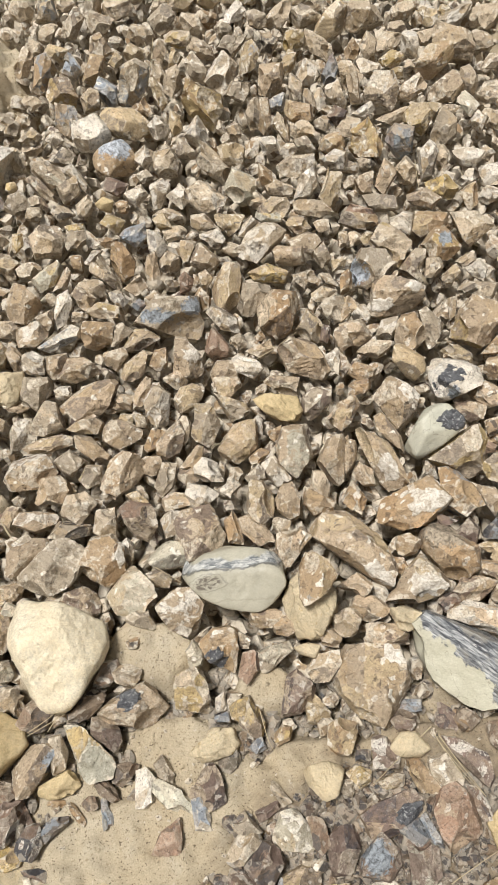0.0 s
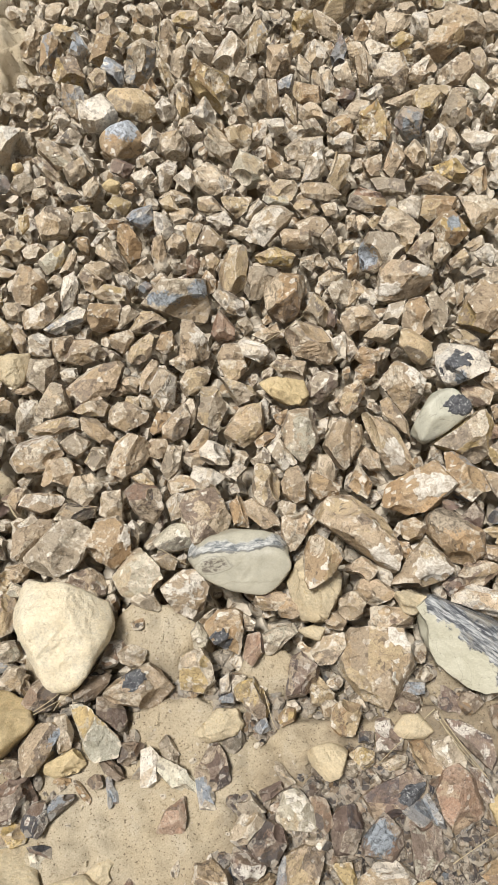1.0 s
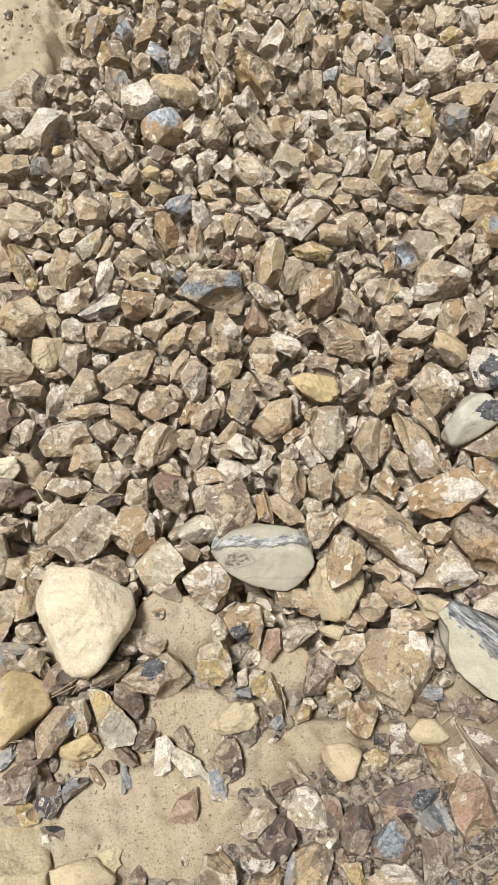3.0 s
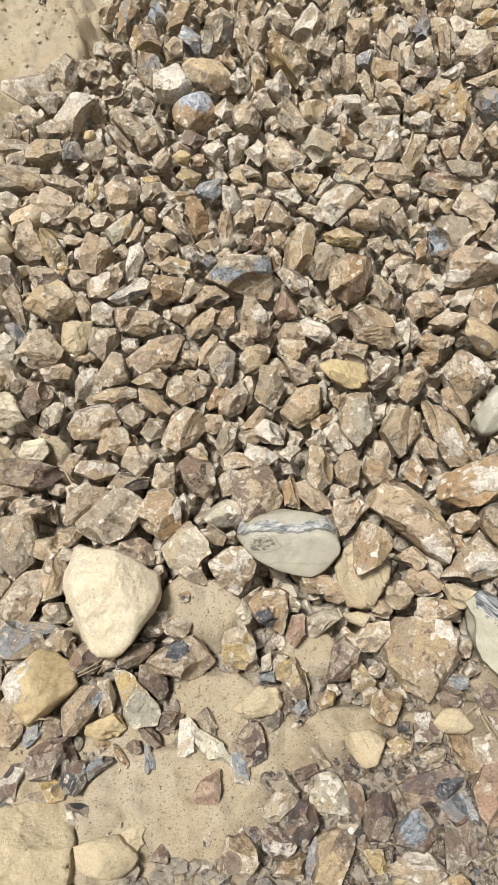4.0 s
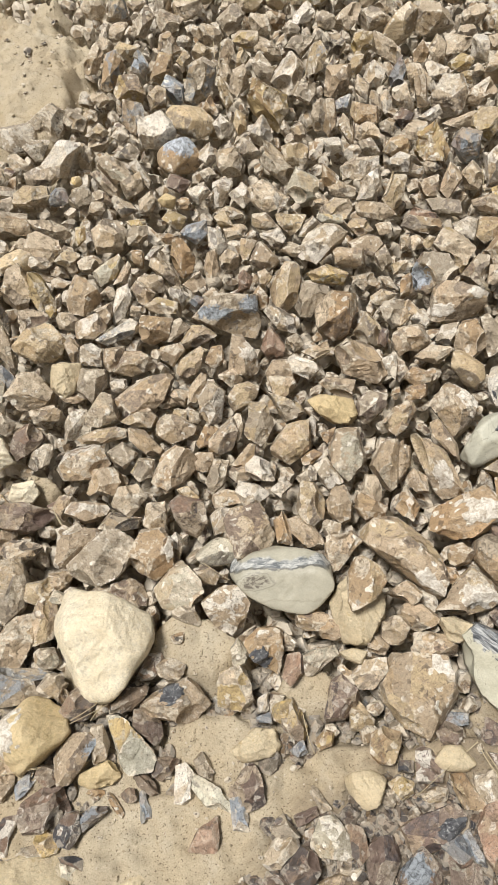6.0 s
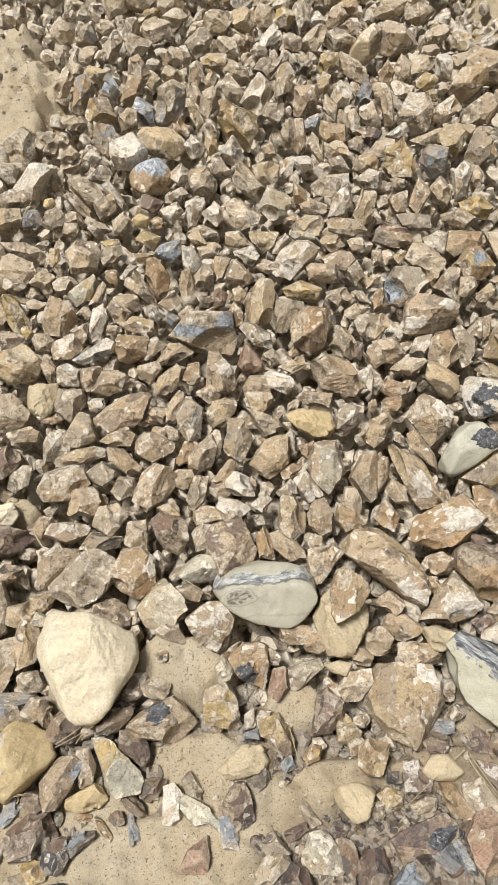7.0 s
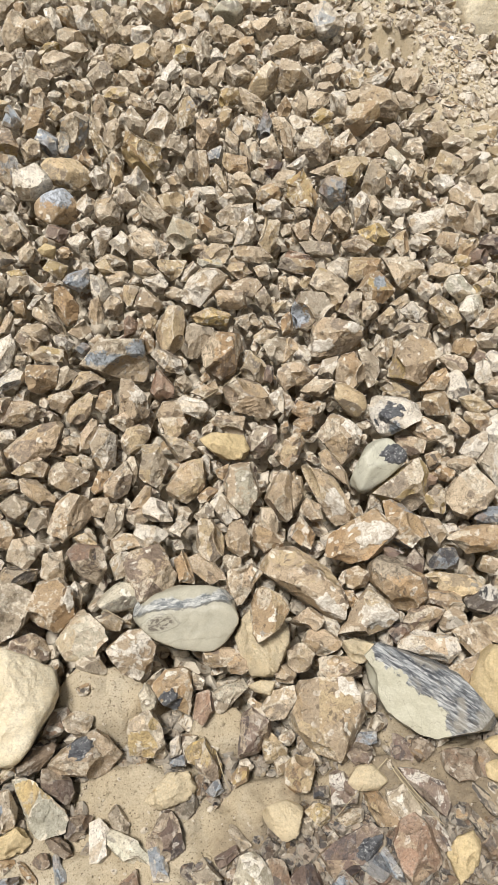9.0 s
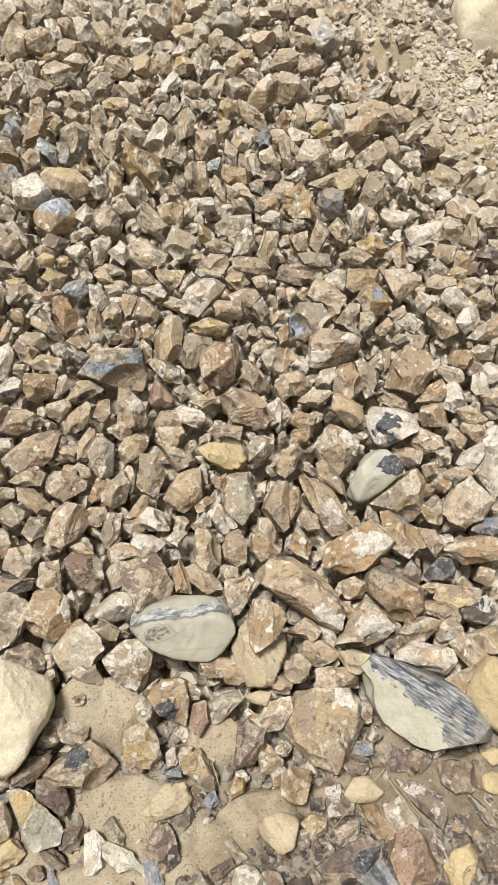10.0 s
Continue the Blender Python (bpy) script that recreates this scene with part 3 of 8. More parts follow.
# the stones that stand out
stone("hs", -0.345, -0.437, -0.112, 29, 12, 7, 0.181, 0.199, 0.154,
      name="sandstone_boulder", label="large pale cream sandstone boulder resting on sand",
      sides=((80, 0.85), (72, 0.82), (9, 1.01), (-28, 0.83), (-35, 0.82), (-81, 0.98), (-114, 0.93), (-148, 0.79), (-147, 0.79), (174, 1.00), (159, 1.08)), sharp=19.0, rough=1.1)
stone("ng", -0.028, -0.289, -0.081, 35, 1, 1, 0.198, 0.125, 0.077,
      name="banded_flint", label="smooth oval pale grey flint with blue-grey band",
      sides=((111, 0.91), (78, 0.99), (28, 1.05), (-4, 0.97), (-34, 1.03), (-97, 0.92), (-122, 0.85), (-148, 0.89), (162, 0.92)), sharp=15.0, rough=0.6, tops=((95, 0.8, 0.80), (-85, 0.35, 0.70)), material=banded_material(0.198, 0.125))
stone("tc", 0.204, -0.233, -0.059, 37, -7, -5, 0.176, 0.156, 0.080,
      name="long_flint", label="long tan flint slab with white crust end",
      sides=((85, 0.94), (50, 0.61), (42, 0.59), (21, 0.75), (-15, 1.10), (-115, 0.53), (-132, 0.33), (-133, 0.34), (152, 1.10)), sharp=30.0, spots=(("w", 0.046, -0.035, 0.033, 0.020), ("w", 0.066, -0.055, 0.020, 0.022), ))
stone("tc", 0.224, -0.472, -0.147, 27, -8, -4, 0.142, 0.151, 0.084,
      name="facetted_flint", label="large facetted tan-brown flint with white patch",
      sides=((86, 0.98), (15, 1.02), (-31, 0.75), (-28, 0.75), (-110, 0.84), (-135, 0.74), (-161, 0.87), (153, 0.99), (112, 1.02)), sharp=30.0, spots=(("w", 0.048, 0.057, 0.024, 0.020), ))
stone("nb", 0.418, -0.429, -0.125, 31, -14, -11, 0.234, 0.173, 0.106,
      name="slate_flint", label="large pale grey flint with streaked blue-black side",
      sides=((65, 0.58), (59, 0.51), (30, 0.59), (-26, 1.14), (-77, 1.01), (-111, 0.88), (-133, 0.80), (-156, 0.79), (-172, 0.89), (142, 1.23)), sharp=30.0, rough=0.5, tops=((-130, 0.55, 0.66), (50, 0.8, 0.62), (20, 1.1, 0.8)), material=slate_material(0.234, 0.173))
stone("ys", -0.448, -0.576, -0.181, 25, 13, 13, 0.133, 0.135, 0.104,
      name="sandstone_boulder", label="yellow sandstone boulder with whitish side",
      sides=((90, 1.00), (57, 1.01), (19, 0.96), (-37, 0.78), (-55, 0.66), (-137, 0.89), (-170, 0.94), (136, 0.90)), sharp=19.0, rough=1.2, spots=(("w", -0.051, 0.010, 0.026, 0.056), ))
stone("cs", -0.432, -0.844, -0.271, 13, 15, 10, 0.203, 0.221, 0.079,
      name="sandstone_slab", label="flat pale sandstone slab lying in sand",
      sides=((92, 0.87), (103, 0.83), (39, 1.13), (15, 1.05), (-2, 0.99), (-6, 0.99), (-85, 0.91), (180, 1.00)), sharp=30.0)
stone("hs", 1.057, 1.692, 0.636, 56, -6, -20, 0.293, 0.310, 0.240,
      name="pale_boulder", label="large pale boulder on gravel above the heap",
      sides=((118, 0.98), (82, 0.96), (13, 0.91), (-51, 0.85), (-82, 0.94), (-123, 1.02), (-160, 0.99), (175, 0.98)), sharp=12.0, rough=0.5)
stone("ysr", 0.559, -0.426, -0.130, 32, -18, -14, 0.125, 0.152, 0.093,
      name="yellow_boulder", label="smooth rounded yellow boulder beside the heap",
      sides=((74, 0.88), (42, 0.78), (0, 1.00), (-72, 1.05), (-108, 0.85), (-136, 0.80), (-164, 0.92), (132, 0.76), (151, 0.76)), sharp=10.0)
stone("ny", -0.276, -0.575, -0.196, 22, 10, 5, 0.096, 0.102, 0.062,
      name="pale_wedge_flint", label="wedge of pale grey-green flint lying on sand",
      sides=((97, 1.06), (52, 0.45), (-10, 1.02), (-77, 0.99), (-122, 0.81), (-154, 0.56), (-160, 0.62)), sharp=30.0)

# the flints of the heap, one by one
stone("ew", 0.627, 0.695, 0.276, 66, -20, -11, 0.099, 0.056, 0.048, sides=((-165, 0.89), (-113, 0.95), (-70, 0.91), (-6, 0.90), (90, 1.00), (159, 1.04)))
stone("t", 0.756, 0.710, 0.282, -25, -65, 94, 0.092, 0.055, 0.047, sides=((-118, 1.06), (-61, 0.70), (52, 0.43), (166, 0.81)))
stone("t", 0.676, 0.635, 0.254, 65, 21, -31, 0.060, 0.056, 0.048, sides=((-100, 0.89), (-28, 1.00), (24, 0.81), (115, 0.73), (176, 0.95)))
stone("nw", 0.670, 0.482, 0.198, 60, 27, -38, 0.079, 0.054, 0.046, sides=((-169, 0.94), (-96, 0.93), (-10, 0.84), (82, 0.91), (154, 0.98)), sharp=19.0)
stone("nw", 0.688, 0.419, 0.176, -18, -60, 86, 0.071, 0.060, 0.051, sides=((-139, 0.74), (-63, 0.84), (20, 0.78), (54, 0.82), (134, 0.71)))
stone("tc", 0.619, 0.413, 0.174, 56, 31, -42, 0.091, 0.057, 0.049, sides=((-178, 0.98), (-115, 0.61), (-10, 0.87), (62, 1.02), (114, 0.79)))
stone("p", 0.745, 0.581, 0.234, 32, -61, 30, 0.054, 0.050, 0.043, sides=((-129, 0.86), (-67, 0.87), (4, 0.96), (78, 0.86), (161, 0.85)))
stone("tw", 0.735, 0.386, 0.163, 50, -42, 2, 0.110, 0.053, 0.045, sides=((-157, 0.62), (-117, 0.62), (-12, 0.77), (93, 0.94), (100, 0.91)))
stone("gw", 0.706, 0.328, 0.141, 60, -3, -25, 0.056, 0.042, 0.035, sides=((-143, 0.78), (-76, 0.92), (1, 0.98), (94, 0.93), (149, 0.88)))
stone("o", 0.646, 0.304, 0.134, 56, -22, -11, 0.063, 0.055, 0.047, sides=((-125, 0.70), (-46, 0.88), (6, 0.97), (85, 0.96), (152, 0.81)))
stone("gn", 0.648, 0.584, 0.234, 65, 6, -24, 0.053, 0.039, 0.033, sides=((-142, 0.94), (-73, 0.84), (-12, 0.91), (64, 0.71), (155, 0.81)))
stone("e", 0.580, -0.056, 0.004, 33, -38, 14, 0.109, 0.091, 0.077, sides=((-158, 0.98), (-100, 0.95), (-65, 0.98), (6, 0.94), (94, 0.95), (120, 0.95), (170, 0.96)))
stone("w", 0.620, 0.056, 0.040, 35, -42, 16, 0.081, 0.047, 0.040, sides=((-155, 0.86), (-64, 0.68), (-18, 0.76), (73, 0.87), (120, 1.01), (179, 1.00)))
stone("gw", 0.646, 0.009, 0.025, 28, 45, -83, 0.110, 0.063, 0.054, sides=((-145, 0.71), (-44, 0.58), (38, 0.92), (85, 0.93), (159, 1.00)))
stone("oc", 0.579, -0.151, -0.033, 43, -18, -14, 0.125, 0.061, 0.052, sides=((-154, 0.81), (-75, 0.86), (-24, 0.92), (17, 0.95), (98, 0.89), (139, 0.88)))
stone("c", 0.642, 0.161, 0.078, 55, 3, -29, 0.078, 0.042, 0.036, sides=((-145, 0.82), (-78, 0.92), (-22, 0.82), (58, 0.77), (140, 0.76)))
stone("t", 0.593, 0.103, 0.056, 50, 21, -44, 0.050, 0.035, 0.030, sides=((-173, 0.86), (-76, 0.79), (1, 0.99), (86, 0.92)))
stone("b", 0.617, -0.098, -0.017, 43, -23, -10, 0.067, 0.039, 0.033, sides=((-170, 0.98), (-100, 0.83), (-2, 0.98), (82, 0.93), (150, 0.88)))
stone("pw", -0.408, -0.682, -0.233, 23, -1, 45, 0.093, 0.062, 0.053, sides=((-137, 0.95), (-90, 1.00), (-8, 0.96), (11, 1.03), (89, 0.99), (140, 1.03), (176, 0.98)))
stone("bf", -0.450, -0.649, -0.225, 23, -10, 66, 0.048, 0.028, 0.023, sides=((-134, 0.89), (-97, 0.88), (-2, 0.98), (68, 0.85), (148, 0.71)))
stone("t", -0.491, -0.632, -0.216, -13, 23, -75, 0.096, 0.053, 0.045, sides=((-173, 1.00), (-102, 0.80), (-10, 0.99), (27, 0.87), (76, 0.92), (143, 0.77)))
stone("g", -0.520, -0.699, -0.242, 17, -19, 99, 0.083, 0.035, 0.029, sides=((-115, 0.81), (-52, 0.94), (9, 0.92), (102, 0.81), (173, 0.94)))
stone("pw", -0.468, -0.726, -0.251, 22, -8, 69, 0.080, 0.043, 0.036, sides=((-157, 0.90), (-85, 0.94), (-34, 0.82), (25, 0.91), (81, 0.88), (162, 0.96)))
stone("b", -0.473, -0.760, -0.265, 18, 14, 18, 0.034, 0.027, 0.023, sides=((-167, 0.84), (-60, 0.56), (44, 0.67), (111, 0.94)))
stone("gn", -0.424, -0.746, -0.260, 20, 9, 26, 0.064, 0.027, 0.023, sides=((-144, 0.76), (-66, 0.83), (11, 0.89), (88, 0.99), (143, 0.86)))
stone("hs", -0.641, -0.078, -0.005, 40, 28, 3, 0.100, 0.076, 0.065, sides=((-130, 1.09), (-95, 0.95), (-28, 0.93), (39, 0.72), (99, 0.97), (142, 0.89), (177, 0.97)), sharp=22.0, rough=1.5)
stone("hs", -0.557, -0.155, -0.036, 44, 3, 26, 0.064, 0.052, 0.044, sides=((-152, 0.88), (-113, 0.79), (-40, 0.88), (16, 0.91), (90, 1.00), (156, 0.92)), sharp=22.0, rough=1.5)
stone("cs", -0.526, 0.102, 0.059, 32, -43, 70, 0.088, 0.065, 0.055, sides=((-136, 1.06), (-88, 0.98), (-58, 1.12), (15, 0.78), (114, 0.70), (156, 0.71)), sharp=22.0, rough=1.5)
stone("c", -0.595, 0.182, 0.091, 54, 9, 18, 0.125, 0.090, 0.077, sides=((-160, 0.95), (-133, 0.90), (-87, 0.98), (-18, 0.96), (33, 0.83), (75, 0.97), (118, 0.87), (148, 0.84)))
stone("e", -0.595, 0.068, 0.049, 51, 2, 24, 0.111, 0.086, 0.073, sides=((-157, 0.93), (-138, 0.96), (-87, 0.98), (-23, 1.06), (26, 0.74), (72, 0.91), (139, 0.75)))
stone("wn", -0.671, 0.062, 0.043, 40, -36, 64, 0.065, 0.054, 0.046, sides=((-152, 0.76), (-64, 0.75), (-9, 0.88), (77, 0.89), (139, 0.93)))
stone("pe", -0.578, -0.049, 0.004, 42, -25, 53, 0.080, 0.063, 0.053, sides=((-118, 0.93), (-102, 0.90), (-72, 1.08), (0, 1.00), (65, 0.93), (124, 0.79), (170, 0.89)))
stone("g", -0.537, -0.074, -0.008, 38, -29, 59, 0.066, 0.042, 0.036, sides=((-132, 0.90), (-70, 0.86), (3, 0.97), (61, 0.88), (117, 0.88), (173, 0.95)))
stone("t", -0.549, 0.020, 0.026, 49, 7, 19, 0.071, 0.036, 0.031, sides=((-170, 0.91), (-96, 0.90), (-8, 0.96), (37, 0.92), (113, 0.77)))
stone("g", -0.634, -0.012, 0.015, 43, -26, 54, 0.047, 0.044, 0.037, sides=((-173, 0.93), (-85, 0.93), (13, 0.79), (107, 0.79)))
stone("ge", -0.461, 0.099, 0.059, 46, -25, 42, 0.076, 0.072, 0.061, sides=((-177, 1.00), (-83, 0.88), (-33, 0.84), (46, 0.69), (124, 0.86), (154, 0.92)))
stone("c", -0.629, -0.177, -0.042, 39, 23, 8, 0.106, 0.074, 0.063, sides=((-143, 0.91), (-72, 0.83), (-38, 0.73), (48, 0.74), (55, 0.70), (120, 0.97), (160, 0.87)))
stone("b", -0.656, 0.102, 0.055, 16, 51, -42, 0.057, 0.031, 0.027, sides=((-90, 1.00), (19, 0.63), (122, 0.68), (176, 0.92)))
stone("c", -0.738, 0.173, 0.083, 26, -51, 87, 0.096, 0.047, 0.040, sides=((-144, 0.79), (-63, 0.78), (9, 0.93), (96, 0.92), (165, 0.97)))
stone("cr", -0.332, 0.843, 0.335, 68, 22, 0, 0.135, 0.083, 0.071, sides=((-141, 0.86), (-73, 0.87), (-31, 0.86), (11, 0.98), (71, 0.91), (118, 0.93), (157, 0.87)), sharp=19.0)
stone("wg", -0.417, 0.806, 0.322, 68, -10, 16, 0.099, 0.091, 0.078, sides=((-174, 0.99), (-107, 0.94), (-64, 0.93), (6, 0.94), (31, 0.90), (102, 0.88), (166, 0.98)))
stone("yo", -0.131, 0.917, 0.363, 63, 41, -15, 0.148, 0.098, 0.083, sides=((-158, 0.87), (-108, 0.84), (-75, 1.05), (5, 0.92), (43, 0.95), (121, 0.67)))
stone("fb", -0.389, 0.962, 0.375, 59, 52, -15, 0.084, 0.051, 0.043, sides=((-166, 0.94), (-85, 0.94), (-6, 1.00), (40, 0.77), (126, 0.71)))
stone("gb", -0.322, 0.980, 0.385, 50, -61, 45, 0.131, 0.082, 0.070, sides=((-167, 0.90), (-116, 0.89), (-66, 0.92), (-11, 0.91), (37, 1.02), (103, 0.85), (142, 0.99)))
stone("tc", -0.429, 0.920, 0.361, 50, -59, 48, 0.069, 0.059, 0.050, sides=((-152, 0.75), (-68, 0.82), (-2, 0.98), (74, 0.92), (131, 0.87)))
stone("tb", -0.486, 0.846, 0.334, 27, -67, 75, 0.093, 0.062, 0.053, sides=((-112, 0.84), (-80, 1.03), (-2, 0.97), (96, 0.89), (139, 0.71), (153, 0.66)))
stone("ty", -0.505, 0.948, 0.373, 69, 29, 3, 0.087, 0.080, 0.068, sides=((-179, 0.99), (-112, 0.97), (-64, 0.85), (7, 0.94), (52, 0.76), (120, 0.89)))
stone("ob", -0.568, 1.018, 0.396, 48, -63, 53, 0.111, 0.063, 0.053, sides=((-142, 0.79), (-109, 0.81), (-27, 0.83), (24, 0.97), (102, 0.85), (175, 1.00)))
stone("fg", -0.499, 1.046, 0.406, 36, 69, -39, 0.072, 0.056, 0.048, sides=((-142, 0.54), (-39, 0.71), (31, 0.91), (112, 0.75)))
stone("oc", -0.427, 1.035, 0.402, 59, -55, 37, 0.085, 0.061, 0.052, sides=((-180, 1.00), (-121, 0.84), (-51, 0.80), (16, 0.90), (97, 0.91)))
stone("t", -0.630, 1.060, 0.409, 59, -56, 43, 0.085, 0.043, 0.036, sides=((-165, 0.86), (-85, 0.94), (-9, 0.83), (88, 0.98), (144, 1.06)))
stone("c", -0.546, 1.095, 0.423, 73, 18, 8, 0.063, 0.046, 0.039, sides=((-116, 0.60), (-9, 0.82), (91, 0.99), (156, 0.84)))
stone("t", -0.424, 1.120, 0.434, 71, 33, 0, 0.072, 0.065, 0.055, sides=((-169, 0.92), (-74, 0.75), (-33, 0.66), (66, 0.71), (142, 1.00)))
stone("c", -0.377, 1.074, 0.414, 71, -30, 20, 0.044, 0.038, 0.032, sides=((-169, 0.91), (-98, 0.85), (6, 0.89), (109, 0.68)))
stone("c", -0.329, 1.102, 0.426, 73, 15, 4, 0.062, 0.048, 0.041, sides=((-147, 0.93), (-75, 0.84), (-8, 0.91), (77, 0.82), (165, 0.93)))
stone("c", -0.252, 0.954, 0.370, 49, 61, -31, 0.089, 0.031, 0.026, sides=((-114, 0.89), (-78, 0.99), (9, 0.86), (111, 0.67), (176, 0.96)))
stone("g", -0.156, 1.045, 0.405, 61, 52, -20, 0.086, 0.050, 0.043, sides=((-171, 0.85), (-108, 0.92), (-44, 0.76), (27, 0.86), (96, 0.94)))
stone("ew", -0.082, 1.029, 0.402, 57, -56, 31, 0.100, 0.076, 0.065, sides=((-122, 0.96), (-72, 0.88), (-11, 0.83), (83, 0.88), (178, 0.98)))
stone("e", -0.213, 0.999, 0.389, 36, -67, 58, 0.085, 0.055, 0.047, sides=((-142, 0.76), (-49, 0.64), (31, 0.87), (98, 0.93), (168, 0.99)))
stone("g", -0.038, 0.957, 0.374, 71, 1, 0, 0.067, 0.059, 0.050, sides=((-120, 0.64), (-31, 0.89), (2, 1.00), (88, 0.99), (154, 0.83)))
stone("e", -0.215, 0.709, 0.286, 60, 37, -12, 0.084, 0.078, 0.066, sides=((-163, 0.90), (-113, 0.87), (-44, 0.79), (29, 0.82), (75, 0.85), (146, 0.94)))
stone("g", -0.102, 0.716, 0.286, 58, 42, -20, 0.124, 0.055, 0.047, sides=((-175, 0.93), (-105, 0.97), (-67, 0.92), (11, 0.87), (99, 0.89)))
stone("n", -0.024, 0.638, 0.260, 60, 30, -15, 0.093, 0.078, 0.066, sides=((-172, 0.89), (-106, 0.90), (-41, 0.83), (25, 0.85), (102, 0.88)))
stone("ew", -0.113, 0.606, 0.248, 63, 15, -4, 0.107, 0.079, 0.067, sides=((-158, 0.85), (-125, 0.82), (-47, 0.74), (-1, 0.99), (68, 0.75), (146, 0.94)))
stone("wt", -0.149, 0.818, 0.324, 39, 62, -44, 0.072, 0.063, 0.053, sides=((-147, 0.52), (-54, 0.82), (-1, 0.99), (101, 0.79)))
stone("c", -0.201, 0.851, 0.333, 13, 69, -71, 0.068, 0.037, 0.031, sides=((-121, 0.85), (-65, 0.91), (17, 0.80), (97, 0.93), (156, 0.75)))
stone("gw", -0.243, 0.824, 0.325, 60, 43, -14, 0.061, 0.050, 0.043, sides=((-115, 0.79), (-38, 0.83), (16, 0.94), (98, 0.90), (177, 0.98)))
stone("o", -0.292, 0.905, 0.354, 22, 68, -59, 0.053, 0.048, 0.041, sides=((-137, 0.42), (-27, 0.78), (17, 1.03), (107, 0.73)))
stone("c", -0.055, 0.741, 0.296, 66, 14, -5, 0.075, 0.070, 0.059, sides=((-141, 0.65), (-55, 0.80), (8, 0.95), (105, 0.76), (133, 0.83)))
stone("en", -0.510, 0.672, 0.270, 63, 28, 2, 0.084, 0.061, 0.052, sides=((-121, 0.63), (-20, 0.77), (27, 1.11), (92, 0.98), (174, 0.98)))
stone("e", -0.453, 0.630, 0.255, 53, -46, 43, 0.077, 0.058, 0.049, sides=((-122, 0.75), (-35, 0.73), (55, 0.70), (148, 0.72)))
stone("gw", -0.434, 0.667, 0.265, 52, 49, -17, 0.085, 0.029, 0.025, sides=((-81, 0.83), (14, 0.81), (80, 0.84), (174, 0.89)))
stone("p", -0.338, 0.641, 0.257, 65, 12, 5, 0.062, 0.044, 0.038, sides=((-110, 0.81), (-21, 0.72), (76, 0.80), (168, 0.88)))
stone("wt", -0.285, 0.618, 0.249, 57, -37, 30, 0.053, 0.047, 0.040, sides=((-87, 0.95), (-9, 0.93), (70, 0.68), (171, 0.91), (178, 0.96)))
stone("ew", -0.231, 0.616, 0.249, 32, -59, 61, 0.082, 0.052, 0.044, sides=((-163, 0.93), (-97, 0.88), (-9, 0.98), (37, 0.81), (126, 0.66)))
stone("we", -0.179, 0.613, 0.248, 60, 28, -10, 0.056, 0.050, 0.042, sides=((-102, 0.82), (-9, 0.91), (68, 0.80), (158, 0.69)))
stone("ys", -0.361, 0.587, 0.237, 64, 7, 9, 0.045, 0.037, 0.032, sides=((-151, 0.86), (-100, 0.85), (-8, 0.93), (65, 0.86), (138, 0.75)), sharp=12.0)
stone("we", -0.510, 0.794, 0.313, 69, 4, 13, 0.051, 0.041, 0.035, sides=((-128, 0.79), (-52, 0.79), (39, 0.63), (141, 0.63)))
stone("gk", -0.481, 0.726, 0.289, 67, -14, 20, 0.068, 0.054, 0.046, sides=((-132, 0.58), (-34, 0.76), (40, 0.85), (124, 0.67)))
stone("ec", -0.574, 0.796, 0.314, 68, -15, 22, 0.064, 0.044, 0.037, sides=((-142, 0.65), (-60, 0.84), (18, 0.83), (117, 0.65)))
stone("gw", -0.268, 0.677, 0.269, 64, -21, 18, 0.038, 0.031, 0.026, sides=((-81, 0.84), (14, 0.80), (88, 0.97), (177, 0.94)))
stone("ew", -0.273, 0.732, 0.291, 61, -35, 26, 0.052, 0.049, 0.042, sides=((-167, 0.77), (-70, 0.76), (7, 0.94), (93, 0.95)))
stone("t", -0.046, 0.821, 0.322, 40, 61, -45, 0.051, 0.038, 0.033, sides=((-178, 0.97), (-78, 0.78), (15, 0.82), (91, 0.99)))
stone("g", 0.004, 0.885, 0.346, 18, 69, -72, 0.081, 0.042, 0.035, sides=((-140, 0.82), (-69, 0.86), (-3, 0.95), (95, 0.91), (177, 1.00)))
stone("g", -0.055, 1.135, 0.439, 73, -22, 8, 0.099, 0.062, 0.053, sides=((-152, 0.74), (-47, 0.52), (59, 0.70), (136, 0.92)))
stone("cb", -0.010, 1.085, 0.420, 39, -68, 49, 0.097, 0.053, 0.045, sides=((-157, 0.68), (-100, 0.90), (-21, 0.84), (32, 0.99), (104, 0.84)))
stone("ey", -0.211, 1.159, 0.446, 74, -6, 7, 0.079, 0.049, 0.041, sides=((-155, 0.91), (-91, 0.99), (-5, 0.94), (78, 0.89), (149, 0.85)))
stone("t", -0.261, 1.109, 0.427, 29, -71, 66, 0.075, 0.040, 0.034, sides=((-111, 0.82), (-31, 0.78), (57, 0.66), (156, 0.71)))
stone("c", -0.214, 1.080, 0.417, 50, -63, 42, 0.055, 0.038, 0.033, sides=((-169, 0.84), (-111, 0.71), (-11, 0.80), (98, 0.86)))
stone("b", 0.217, 1.048, 0.406, 35, -68, 47, 0.085, 0.046, 0.039, sides=((-174, 0.95), (-92, 0.99), (-27, 0.67), (72, 0.76), (142, 1.08)))
stone("oc", 0.501, 1.087, 0.423, 66, -45, 4, 0.121, 0.078, 0.067, sides=((-170, 0.99), (-102, 1.01), (-83, 0.97), (-13, 0.93), (48, 0.81), (116, 0.86), (160, 0.92)), sharp=19.0)
